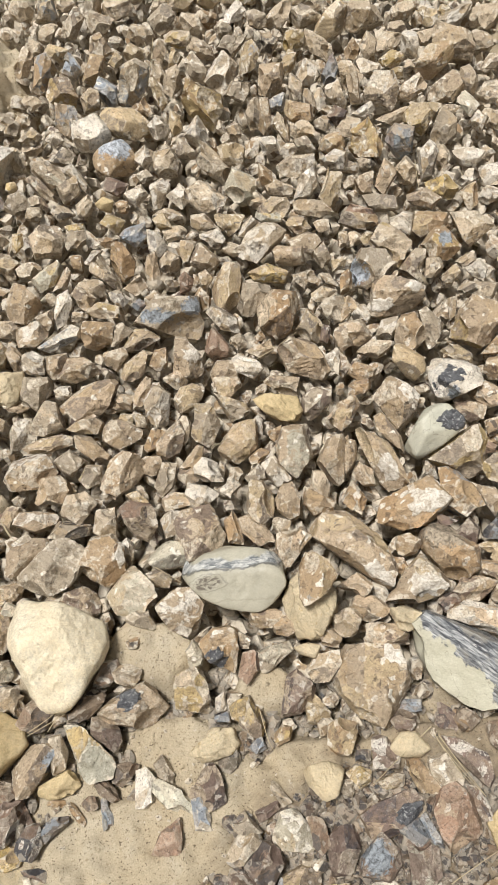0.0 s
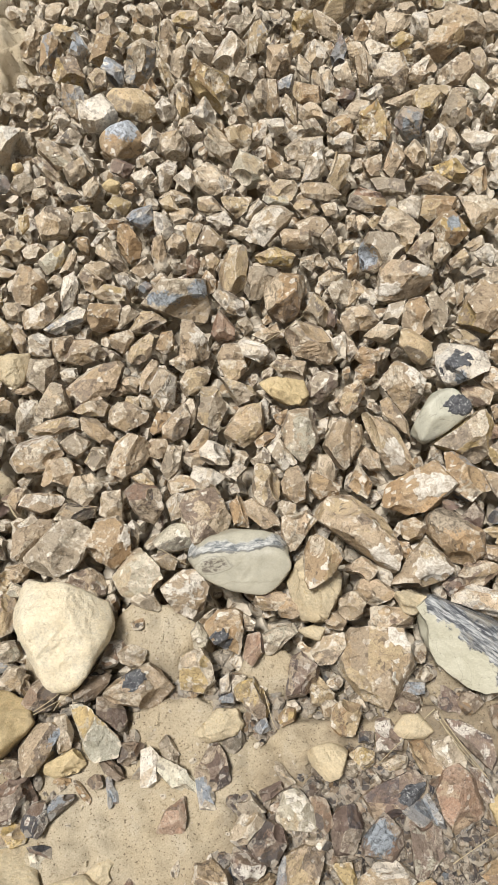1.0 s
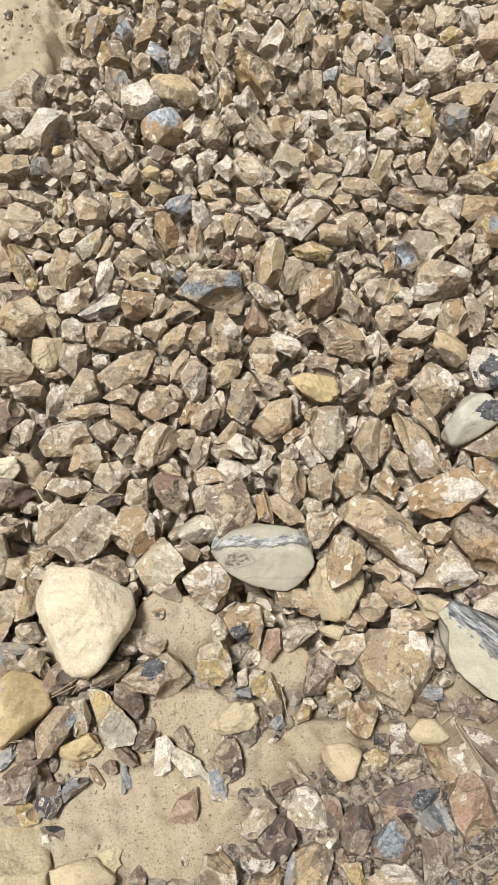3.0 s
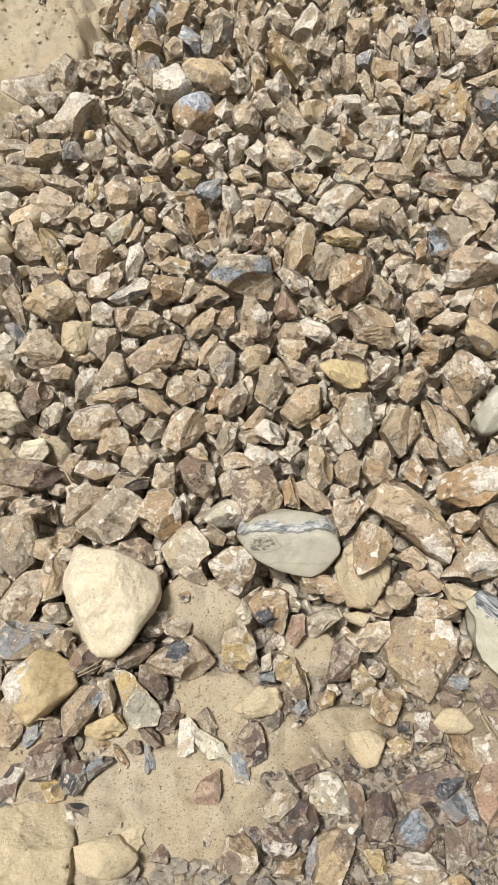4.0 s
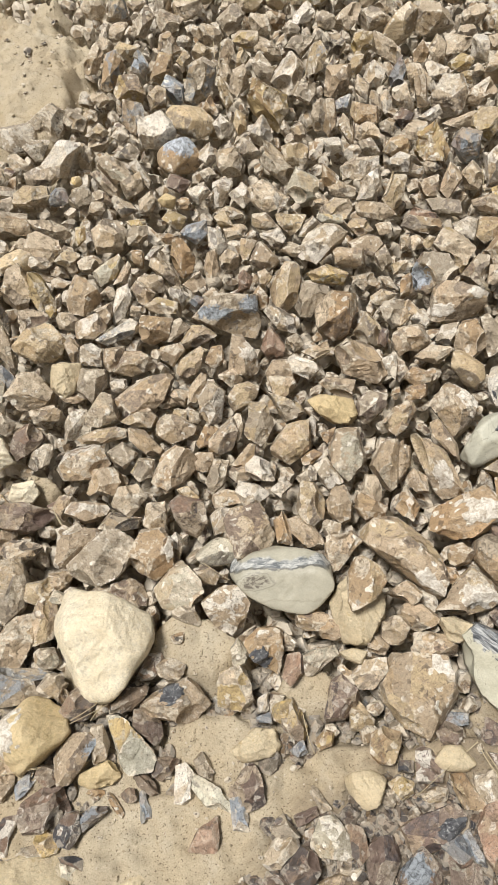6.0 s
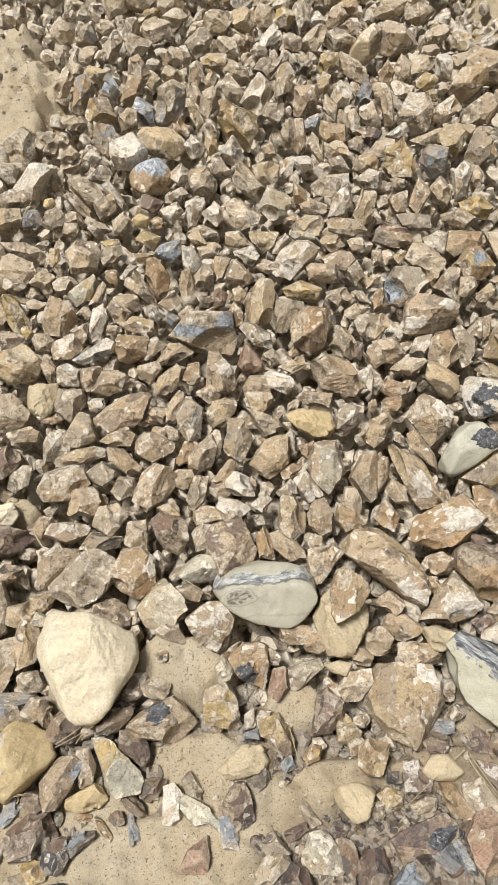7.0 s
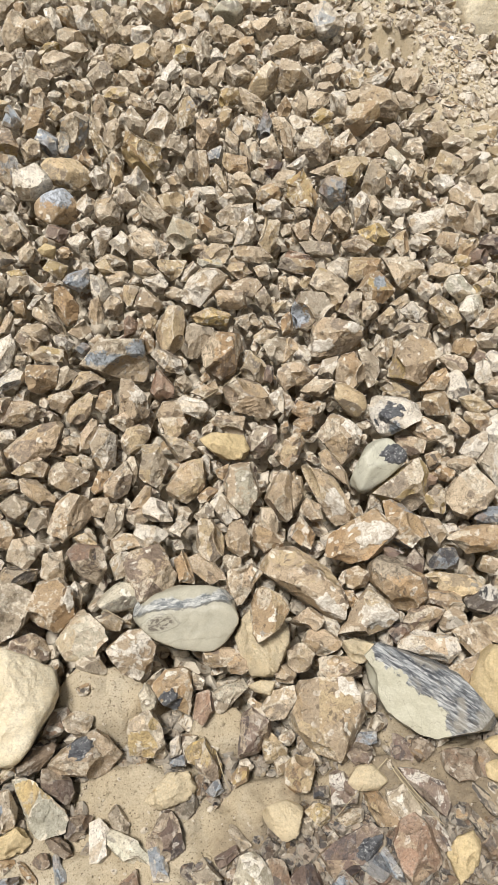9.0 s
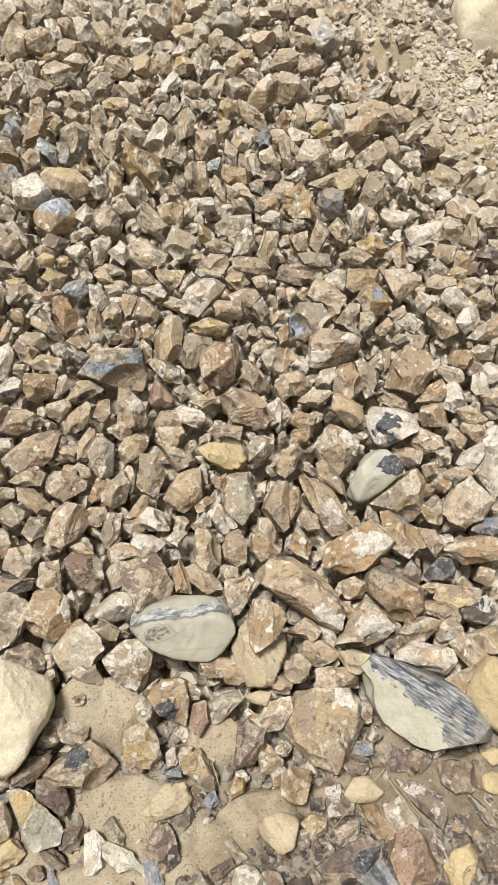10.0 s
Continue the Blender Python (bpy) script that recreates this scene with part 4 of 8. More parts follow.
stone("tw", 0.428, 0.975, 0.379, 65, -43, 6, 0.085, 0.050, 0.042, sides=((-156, 0.86), (-92, 0.97), (-2, 0.98), (77, 0.94), (135, 0.81)))
stone("t", 0.520, 0.965, 0.378, 66, -40, 1, 0.104, 0.071, 0.061, sides=((-140, 0.64), (-52, 0.78), (-3, 0.95), (89, 0.99), (145, 0.93)))
stone("yo", 0.292, 0.783, 0.313, 54, 50, -38, 0.104, 0.084, 0.072, sides=((-179, 0.98), (-135, 0.84), (-75, 0.92), (-26, 0.75), (41, 0.98), (98, 0.93)))
stone("bt", 0.391, 0.801, 0.320, 58, 46, -36, 0.087, 0.083, 0.071, sides=((-161, 0.92), (-81, 0.89), (-9, 0.95), (54, 0.75), (136, 0.78)))
stone("cy", 0.451, 0.877, 0.348, 65, -37, 3, 0.103, 0.089, 0.075, sides=((-165, 0.81), (-56, 0.51), (50, 0.68), (114, 0.97)))
stone("g", 0.506, 0.841, 0.333, 6, -69, 69, 0.103, 0.068, 0.058, sides=((-154, 0.82), (-76, 0.87), (-20, 0.70), (79, 0.87), (155, 0.98)))
stone("t", 0.048, 1.004, 0.394, 47, -63, 38, 0.102, 0.082, 0.070, sides=((-126, 0.88), (-65, 0.86), (21, 0.75), (115, 0.73), (175, 0.97)))
stone("oc", 0.124, 0.884, 0.347, 70, 9, -7, 0.081, 0.059, 0.050, sides=((-134, 0.86), (-58, 0.74), (17, 0.88), (92, 0.98), (174, 0.97)))
stone("t", 0.035, 0.880, 0.343, -3, -70, 92, 0.091, 0.037, 0.031, sides=((-150, 0.75), (-64, 0.77), (-5, 0.90), (91, 0.98), (159, 1.02)))
stone("w", 0.295, 0.896, 0.349, 68, -27, 2, 0.065, 0.035, 0.030, sides=((-148, 0.58), (-64, 0.88), (2, 0.98), (104, 0.73)))
stone("p", 0.229, 0.883, 0.345, 66, 33, -20, 0.051, 0.045, 0.038, sides=((-87, 0.94), (14, 0.75), (103, 0.85), (178, 0.97)))
stone("ew", 0.149, 1.034, 0.401, 30, -70, 55, 0.071, 0.055, 0.047, sides=((-165, 0.89), (-97, 0.93), (-16, 0.77), (77, 0.87), (140, 0.98)))
stone("ew", 0.116, 0.711, 0.285, 64, -24, 8, 0.102, 0.062, 0.053, sides=((-175, 0.94), (-148, 0.85), (-60, 0.68), (-16, 0.85), (60, 0.84), (113, 0.95)))
stone("we", 0.142, 0.656, 0.264, 35, -59, 46, 0.091, 0.055, 0.047, sides=((-172, 0.89), (-116, 0.89), (-41, 0.67), (45, 0.79), (103, 0.95)))
stone("c", 0.198, 0.639, 0.257, 18, -63, 63, 0.099, 0.050, 0.042, sides=((-140, 0.94), (-83, 0.95), (7, 0.89), (84, 0.94), (159, 0.84)))
stone("we", 0.209, 0.730, 0.291, 67, -10, -3, 0.075, 0.054, 0.046, sides=((-151, 0.75), (-100, 0.85), (-9, 0.90), (66, 0.95), (124, 0.77)))
stone("t", 0.283, 0.662, 0.266, 32, -61, 45, 0.066, 0.055, 0.047, sides=((-161, 0.93), (-70, 0.73), (38, 0.53), (137, 0.76)))
stone("t", 0.338, 0.676, 0.271, 7, -66, 72, 0.092, 0.050, 0.043, sides=((-125, 0.71), (-27, 0.63), (75, 0.81), (160, 0.88)))
stone("e", 0.393, 0.693, 0.277, 55, 46, -40, 0.076, 0.056, 0.048, sides=((-171, 0.90), (-102, 0.93), (-37, 0.80), (36, 0.80), (107, 0.88)))
stone("y", 0.475, 0.651, 0.263, 66, 5, -18, 0.088, 0.059, 0.050, sides=((-146, 0.90), (-90, 1.00), (-12, 0.94), (51, 0.77), (139, 0.67)))
stone("we", 0.552, 0.748, 0.297, 68, -1, -16, 0.083, 0.048, 0.041, sides=((-148, 0.63), (-57, 0.77), (-10, 0.84), (81, 0.97), (123, 0.90)))
stone("w", 0.542, 0.677, 0.270, 59, -39, 3, 0.056, 0.037, 0.032, sides=((-163, 0.72), (-79, 0.89), (-3, 0.94), (96, 0.89)))
stone("oc", 0.542, 0.620, 0.250, 41, 56, -61, 0.064, 0.046, 0.039, sides=((-170, 0.81), (-66, 0.66), (12, 0.92), (86, 0.92)))
stone("t", 0.428, 0.613, 0.248, 65, -3, -13, 0.087, 0.051, 0.043, sides=((-161, 0.89), (-101, 0.89), (-24, 0.85), (51, 0.75), (132, 0.77)))
stone("g", 0.318, 0.599, 0.242, 64, -1, -10, 0.095, 0.044, 0.038, sides=((-164, 0.80), (-71, 0.76), (8, 0.93), (85, 0.97), (118, 0.99)))
stone("e", 0.151, 0.580, 0.235, 63, 3, -6, 0.105, 0.044, 0.037, sides=((-169, 1.00), (-96, 0.96), (-36, 0.86), (31, 0.82), (100, 0.92), (175, 0.99)))
stone("rt", 0.268, 0.574, 0.232, 63, -2, -8, 0.092, 0.035, 0.030, sides=((-83, 0.87), (19, 0.69), (62, 0.66), (166, 0.73)))
stone("gw", 0.449, 0.731, 0.291, -13, -67, 90, 0.103, 0.051, 0.043, sides=((-170, 0.91), (-109, 0.77), (-22, 0.89), (31, 0.91), (111, 0.77)))
stone("o", 0.032, 0.681, 0.272, 53, 46, -30, 0.068, 0.050, 0.043, sides=((-132, 0.49), (-26, 0.79), (34, 0.96), (117, 0.67)))
stone("w", 0.045, 0.783, 0.309, 67, -17, 5, 0.046, 0.047, 0.039, sides=((-83, 0.87), (-1, 0.99), (80, 0.83), (178, 0.97)))
stone("e", 0.326, 1.134, 0.437, 41, 69, -55, 0.085, 0.052, 0.044, sides=((-148, 0.81), (-71, 0.84), (5, 0.95), (68, 0.85), (140, 0.80)))
stone("o", 0.280, 1.126, 0.434, 40, -69, 41, 0.059, 0.044, 0.037, sides=((-171, 0.90), (-83, 0.90), (-28, 0.69), (67, 0.78), (125, 1.03)))
stone("w", 0.440, 1.144, 0.442, 62, 55, -34, 0.079, 0.058, 0.049, sides=((-122, 0.78), (-38, 0.72), (55, 0.66), (151, 0.72)))
stone("y", 0.385, 1.093, 0.422, 73, -17, -5, 0.073, 0.045, 0.038, sides=((-165, 0.91), (-106, 0.86), (-33, 0.85), (42, 0.74), (126, 0.76)))
stone("nw", 0.579, 0.930, 0.362, 67, 35, -30, 0.064, 0.037, 0.032, sides=((-93, 0.95), (7, 0.87), (98, 0.88), (175, 0.92)))
stone("tw", 0.598, 0.863, 0.339, 45, 62, -59, 0.059, 0.053, 0.045, sides=((-144, 0.76), (-48, 0.60), (54, 0.67), (140, 0.83)))
stone("ew", 0.667, 1.084, 0.419, 71, -33, -6, 0.074, 0.046, 0.039, sides=((-131, 0.71), (-47, 0.77), (38, 0.71), (134, 0.64)))
stone("t", 0.275, 0.981, 0.380, 39, 66, -57, 0.081, 0.034, 0.029, sides=((-178, 0.97), (-83, 0.89), (-3, 0.96), (84, 0.88)))
stone("e", 0.118, 0.986, 0.383, 56, 56, -33, 0.072, 0.042, 0.036, sides=((-138, 0.71), (-48, 0.71), (42, 0.71), (132, 0.71)))
stone("y", 0.115, 1.158, 0.448, 70, -38, 9, 0.074, 0.062, 0.053, sides=((-90, 0.99), (-14, 0.95), (48, 0.71), (133, 0.77), (172, 0.85)))
stone("e", -0.486, 0.472, 0.197, 60, -19, 27, 0.092, 0.091, 0.077, sides=((-113, 0.81), (-39, 0.87), (-8, 0.94), (54, 0.92), (109, 0.88), (164, 0.84)))
stone("ny", -0.473, 0.385, 0.160, 52, -34, 41, 0.087, 0.049, 0.041, sides=((-120, 0.93), (-65, 0.86), (-8, 0.94), (66, 0.72), (70, 0.73), (165, 0.84)))
stone("to", -0.517, 0.306, 0.135, -5, 58, -75, 0.100, 0.083, 0.070, sides=((-121, 0.91), (-83, 0.98), (-17, 1.04), (26, 0.78), (52, 0.87), (132, 0.65), (163, 0.82)))
stone("tw", -0.488, 0.228, 0.104, 55, -11, 28, 0.075, 0.055, 0.047, sides=((-125, 0.92), (-65, 0.83), (16, 0.84), (90, 1.00), (152, 0.94), (171, 0.92)))
stone("we", -0.429, 0.294, 0.126, 33, -49, 66, 0.100, 0.040, 0.034, sides=((-152, 0.91), (-96, 0.94), (-29, 0.95), (22, 0.86), (115, 0.69), (172, 0.98)))
stone("wb", -0.423, 0.219, 0.099, 53, -16, 29, 0.104, 0.037, 0.032, sides=((-168, 0.85), (-99, 0.88), (-14, 0.94), (14, 1.01), (103, 0.80), (103, 0.80)))
stone("o", -0.339, 0.236, 0.109, 54, -11, 22, 0.084, 0.074, 0.063, sides=((-141, 1.10), (-83, 0.92), (-28, 0.77), (65, 0.64), (159, 0.93), (176, 0.97)))
stone("gw", -0.474, 0.160, 0.079, 49, 24, 1, 0.059, 0.054, 0.046, sides=((-169, 0.91), (-146, 0.92), (-73, 0.83), (14, 0.84), (81, 0.92), (138, 0.99)))
stone("t", -0.427, 0.161, 0.079, 44, -33, 48, 0.066, 0.047, 0.040, sides=((-83, 0.86), (-27, 1.03), (34, 0.65), (130, 0.69), (164, 0.69)))
stone("tp", -0.376, 0.148, 0.075, 52, -4, 19, 0.101, 0.060, 0.051, sides=((-136, 0.91), (-76, 0.90), (20, 0.71), (72, 0.87), (150, 0.72)))
stone("tc", -0.245, 0.223, 0.102, 52, -17, 23, 0.083, 0.050, 0.043, sides=((-177, 1.00), (-125, 0.94), (-83, 0.97), (17, 0.71), (63, 0.86), (136, 0.75)))
stone("bf", -0.279, 0.500, 0.203, 60, -21, 21, 0.071, 0.052, 0.044, sides=((-160, 0.75), (-65, 0.73), (-15, 0.78), (76, 0.91), (120, 0.98)))
stone("we", -0.229, 0.482, 0.195, 33, 55, -43, 0.074, 0.044, 0.037, sides=((-121, 0.76), (-48, 0.86), (18, 0.87), (101, 0.86), (158, 0.82)))
stone("o", -0.302, 0.425, 0.176, 30, 55, -44, 0.094, 0.057, 0.049, sides=((-136, 0.88), (-71, 0.87), (6, 0.94), (42, 0.92), (107, 0.86), (178, 0.99)))
stone("eg", -0.334, 0.390, 0.162, 47, 41, -19, 0.092, 0.047, 0.040, sides=((-173, 0.98), (-77, 0.78), (-68, 0.75), (5, 0.96), (63, 0.66), (152, 0.92)))
stone("t", -0.233, 0.417, 0.171, 1, 59, -80, 0.070, 0.039, 0.033, sides=((-162, 0.81), (-114, 0.78), (-63, 1.04), (1, 0.99), (106, 0.70)))
stone("e", -0.192, 0.426, 0.176, 58, -19, 19, 0.053, 0.053, 0.045, sides=((-179, 0.99), (-96, 0.94), (-24, 0.88), (45, 0.78), (115, 0.86)))
stone("t", -0.267, 0.358, 0.150, 56, -19, 23, 0.055, 0.041, 0.035, sides=((-155, 0.70), (-77, 0.91), (5, 0.94), (106, 0.73)))
stone("t", -0.217, 0.324, 0.138, 56, 11, 1, 0.054, 0.045, 0.038, sides=((-162, 0.97), (-79, 0.84), (-21, 0.96), (47, 0.63), (141, 0.74)))
stone("wt", -0.302, 0.328, 0.138, 53, 27, -7, 0.055, 0.034, 0.029, sides=((-147, 0.84), (-102, 0.85), (-12, 0.83), (81, 0.91), (153, 0.89)))
stone("ey", -0.336, 0.296, 0.127, 56, 9, 7, 0.076, 0.038, 0.032, sides=((-135, 0.97), (-91, 0.98), (2, 0.96), (73, 0.86), (155, 0.75)))
stone("t", -0.383, 0.328, 0.139, 39, 47, -28, 0.065, 0.045, 0.038, sides=((-171, 0.95), (-104, 0.91), (-63, 1.00), (17, 0.78), (117, 0.66)))
stone("gw", -0.375, 0.441, 0.178, 55, -31, 33, 0.058, 0.023, 0.019, sides=((-179, 1.00), (-117, 0.89), (-58, 0.85), (26, 0.73), (116, 0.76)))
stone("g", -0.420, 0.488, 0.198, 58, -27, 31, 0.068, 0.047, 0.040, sides=((-140, 1.01), (-82, 0.93), (-30, 0.85), (47, 0.71), (127, 0.82), (167, 0.88)))
stone("o", -0.406, 0.420, 0.171, 27, 56, -44, 0.051, 0.032, 0.027, sides=((-102, 0.95), (-45, 0.79), (52, 0.52), (162, 0.72)))
stone("y", -0.428, 0.520, 0.207, 62, -4, 16, 0.047, 0.025, 0.021, sides=((-162, 0.67), (-67, 0.77), (-5, 0.90), (92, 0.96)))
stone("yc", -0.337, 0.533, 0.214, 60, 21, 0, 0.060, 0.043, 0.037, sides=((-114, 0.63), (-9, 0.84), (95, 0.91), (162, 0.87)))
stone("o", -0.345, 0.482, 0.193, 61, 7, 8, 0.053, 0.027, 0.023, sides=((-157, 0.62), (-67, 0.82), (-8, 0.85), (96, 0.89)))
stone("cy", -0.214, 0.538, 0.215, 55, 36, -15, 0.052, 0.042, 0.036, sides=((-108, 0.79), (-20, 0.82), (65, 0.75), (157, 0.73)))
stone("yc", -0.560, 0.477, 0.192, 38, -53, 65, 0.054, 0.031, 0.027, sides=((-129, 0.76), (-57, 0.86), (14, 0.89), (109, 0.73), (178, 0.99)))
stone("t", -0.294, 0.175, 0.084, 50, -21, 29, 0.057, 0.052, 0.044, sides=((-159, 0.90), (-65, 0.67), (-6, 0.95), (70, 0.73), (158, 0.96)))
stone("tc", -0.251, 0.156, 0.077, 39, -38, 49, 0.081, 0.049, 0.042, sides=((-170, 0.92), (-130, 0.84), (-54, 0.75), (-4, 0.97), (59, 0.79), (124, 0.90)))
stone("o", -0.199, 0.176, 0.083, 25, -47, 66, 0.058, 0.041, 0.035, sides=((-143, 0.90), (-61, 0.69), (26, 0.80), (83, 0.90), (169, 0.95)))
stone("g", -0.292, 0.230, 0.103, 41, -39, 48, 0.061, 0.041, 0.035, sides=((-158, 0.86), (-114, 0.52), (0, 0.99), (112, 0.54)))
stone("t", -0.466, 0.270, 0.118, 29, -51, 73, 0.053, 0.046, 0.040, sides=((-119, 0.92), (-66, 0.88), (34, 0.53), (147, 0.57)))
stone("t", -0.435, 0.374, 0.154, 44, -45, 53, 0.065, 0.027, 0.023, sides=((-170, 0.80), (-72, 0.76), (-9, 0.87), (84, 0.90)))
stone("ew", 0.022, 0.483, 0.199, 55, -33, 20, 0.133, 0.073, 0.062, sides=((-176, 0.97), (-158, 0.92), (-77, 0.84), (11, 0.87), (39, 0.86), (73, 0.89), (124, 0.96)))
stone("t", 0.091, 0.447, 0.183, 60, 5, -6, 0.086, 0.053, 0.045, sides=((-166, 0.93), (-102, 0.98), (-67, 0.93), (11, 0.87), (100, 0.86), (152, 0.95)))
stone("yt", 0.040, 0.398, 0.165, 59, 2, -3, 0.097, 0.047, 0.040, sides=((-161, 0.97), (-89, 0.98), (2, 0.97), (62, 0.79), (143, 0.75)))
stone("tc", -0.054, 0.359, 0.153, 14, -57, 76, 0.114, 0.069, 0.058, sides=((-147, 1.06), (-91, 0.99), (-51, 1.03), (-8, 0.93), (50, 0.94), (74, 0.88), (121, 1.02), (172, 0.94)))
stone("o", 0.057, 0.283, 0.129, 7, -55, 78, 0.114, 0.100, 0.085, sides=((-144, 0.97), (-97, 0.98), (-70, 0.98), (2, 0.97), (51, 0.83), (120, 0.82), (157, 0.81)), spots=(("e", 0.02, 0.028, 0.05, 0.024),))
stone("g", 0.002, 0.331, 0.143, 43, -41, 35, 0.095, 0.070, 0.060, sides=((-150, 1.07), (-88, 0.98), (-23, 1.06), (26, 0.73), (123, 0.66), (169, 0.90)))
stone("gw", -0.059, 0.274, 0.119, 49, 29, -20, 0.090, 0.045, 0.039, sides=((-116, 0.79), (-42, 0.84), (25, 0.85), (108, 0.81), (169, 0.91)))
stone("r", -0.078, 0.211, 0.098, 26, 48, -54, 0.075, 0.057, 0.048, sides=((-138, 0.53), (-65, 0.99), (-6, 0.92), (68, 1.10), (115, 0.71)))
stone("t", 0.120, 0.172, 0.087, 50, 20, -22, 0.131, 0.086, 0.073, sides=((-139, 0.85), (-66, 0.80), (-6, 0.94), (60, 0.89), (110, 0.93), (157, 0.87)))
stone("gc", 0.133, 0.256, 0.115, 18, 52, -73, 0.081, 0.062, 0.053, sides=((-134, 0.66), (-52, 0.84), (-17, 0.80), (65, 0.89), (134, 0.74)))
stone("t", -0.104, 0.436, 0.180, 58, 19, -8, 0.071, 0.060, 0.051, sides=((-86, 0.93), (-28, 0.78), (66, 0.60), (174, 0.88)))
stone("tc", -0.149, 0.459, 0.187, -1, 60, -86, 0.051, 0.042, 0.036, sides=((-93, 0.99), (-67, 0.95), (9, 0.89), (63, 0.63), (167, 0.77)))
stone("tc", -0.114, 0.541, 0.217, 62, 7, 0, 0.069, 0.043, 0.036, sides=((-93, 1.01), (-60, 0.78), (39, 0.58), (114, 0.94), (180, 0.99)))
stone("c", -0.052, 0.533, 0.215, 62, 0, 2, 0.075, 0.056, 0.048, sides=((-166, 0.73), (-143, 0.60), (-37, 0.60), (-14, 0.73), (90, 1.00)))
stone("gw", -0.093, 0.492, 0.199, 61, 2, 2, 0.065, 0.051, 0.043, sides=((-161, 0.82), (-114, 0.73), (-26, 0.85), (33, 0.89), (113, 0.76)))
stone("gw", -0.011, 0.529, 0.211, 51, -42, 28, 0.060, 0.029, 0.025, sides=((-158, 0.84), (-99, 0.84), (-2, 0.97), (81, 0.97), (130, 0.82)))
stone("ny", 0.042, 0.559, 0.221, 63, 0, -1, 0.066, 0.025, 0.021, sides=((-158, 0.89), (-79, 0.88), (1, 0.99), (94, 0.93), (170, 1.00)))
stone("tc", 0.117, 0.532, 0.214, 62, 11, -10, 0.066, 0.047, 0.040, sides=((-128, 0.75), (-38, 0.66), (49, 0.82), (112, 0.89), (170, 0.96)))
stone("tc", 0.172, 0.534, 0.213, 62, -5, -4, 0.042, 0.034, 0.029, sides=((-159, 0.70), (-70, 0.81), (7, 0.93), (101, 0.83)))
stone("t", 0.126, 0.480, 0.196, 61, -4, -3, 0.088, 0.054, 0.046, sides=((-130, 0.51), (-26, 0.81), (20, 1.01), (82, 0.99), (130, 0.77)))
stone("g", 0.171, 0.450, 0.183, 32, 54, -59, 0.059, 0.040, 0.034, sides=((-164, 0.80), (-69, 0.73), (22, 0.78), (106, 0.84)))
stone("c", 0.210, 0.431, 0.175, 52, -35, 16, 0.049, 0.034, 0.029, sides=((-105, 0.96), (-45, 0.73), (57, 0.52), (166, 0.79)))
stone("g", 0.184, 0.384, 0.157, 54, 26, -24, 0.055, 0.026, 0.022, sides=((-131, 0.83), (-51, 0.71), (47, 0.59), (147, 0.72)))
stone("ec", 0.171, 0.347, 0.145, 54, -22, 8, 0.063, 0.036, 0.030, sides=((-161, 0.79), (-61, 0.64), (37, 0.69), (116, 0.85)))
stone("g", 0.123, 0.382, 0.159, 58, -1, -5, 0.064, 0.046, 0.039, sides=((-135, 0.48), (-34, 0.82), (18, 0.96), (112, 0.67)))
stone("gk", 0.189, 0.300, 0.132, 56, 6, -12, 0.072, 0.071, 0.060, sides=((-122, 0.67), (-35, 0.85), (20, 0.92), (109, 0.74), (155, 0.84)))
stone("t", 0.208, 0.231, 0.104, 23, 51, -71, 0.064, 0.045, 0.038, sides=((-171, 0.86), (-119, 0.93), (-58, 0.78), (20, 0.84), (96, 0.94)))
stone("p", 0.169, 0.242, 0.106, -8, -54, 92, 0.043, 0.026, 0.022, sides=((-89, 0.98), (-8, 0.94), (68, 0.71), (169, 0.79)))
stone("we", -0.006, 0.157, 0.077, 51, 8, -7, 0.076, 0.045, 0.039, sides=((-155, 0.81), (-110, 0.77), (-22, 0.81), (25, 1.04), (89, 0.99), (158, 1.01)))
stone("t", -0.054, 0.147, 0.074, 51, 2, 1, 0.064, 0.049, 0.042, sides=((-168, 1.03), (-88, 0.96), (17, 0.69), (97, 0.94), (162, 0.87)))
stone("t", 0.022, 0.197, 0.091, 51, -16, 11, 0.063, 0.039, 0.033, sides=((-146, 0.57), (-67, 0.92), (-2, 0.97), (105, 0.71)))
stone("wg", 0.184, 0.172, 0.081, 20, 49, -73, 0.059, 0.034, 0.029, sides=((-169, 0.79), (-67, 0.68), (5, 0.97), (85, 0.91)))
stone("tc", -0.103, 0.382, 0.158, 4, 58, -81, 0.045, 0.037, 0.032, sides=((-164, 0.93), (-81, 0.88), (-16, 0.92), (54, 0.72), (136, 0.80)))
stone("o", -0.108, 0.330, 0.139, 24, 53, -57, 0.056, 0.034, 0.029, sides=((-153, 0.81), (-77, 0.88), (11, 0.85), (61, 0.87), (130, 0.77)))
stone("r", -0.150, 0.370, 0.153, 15, -57, 78, 0.055, 0.034, 0.029, sides=((-164, 0.76), (-103, 0.88), (-24, 0.80), (37, 0.97), (100, 0.91)))
stone("g", -0.025, 0.220, 0.099, 40, 39, -37, 0.036, 0.033, 0.028, sides=((-98, 0.86), (-3, 0.95), (86, 0.95), (170, 0.86)))
stone("o", 0.022, 0.234, 0.102, 49, -27, 21, 0.023, 0.022, 0.018, sides=((-102, 0.78), (4, 0.93), (103, 0.78), (166, 0.83)))
stone("t", -0.141, 0.175, 0.086, 14, 51, -66, 0.103, 0.070, 0.060, sides=((-115, 0.70), (-28, 0.91), (8, 0.98), (98, 0.87), (117, 0.82), (160, 0.83)), spots=(("w", -0.01, 0.02, 0.025, 0.025),))
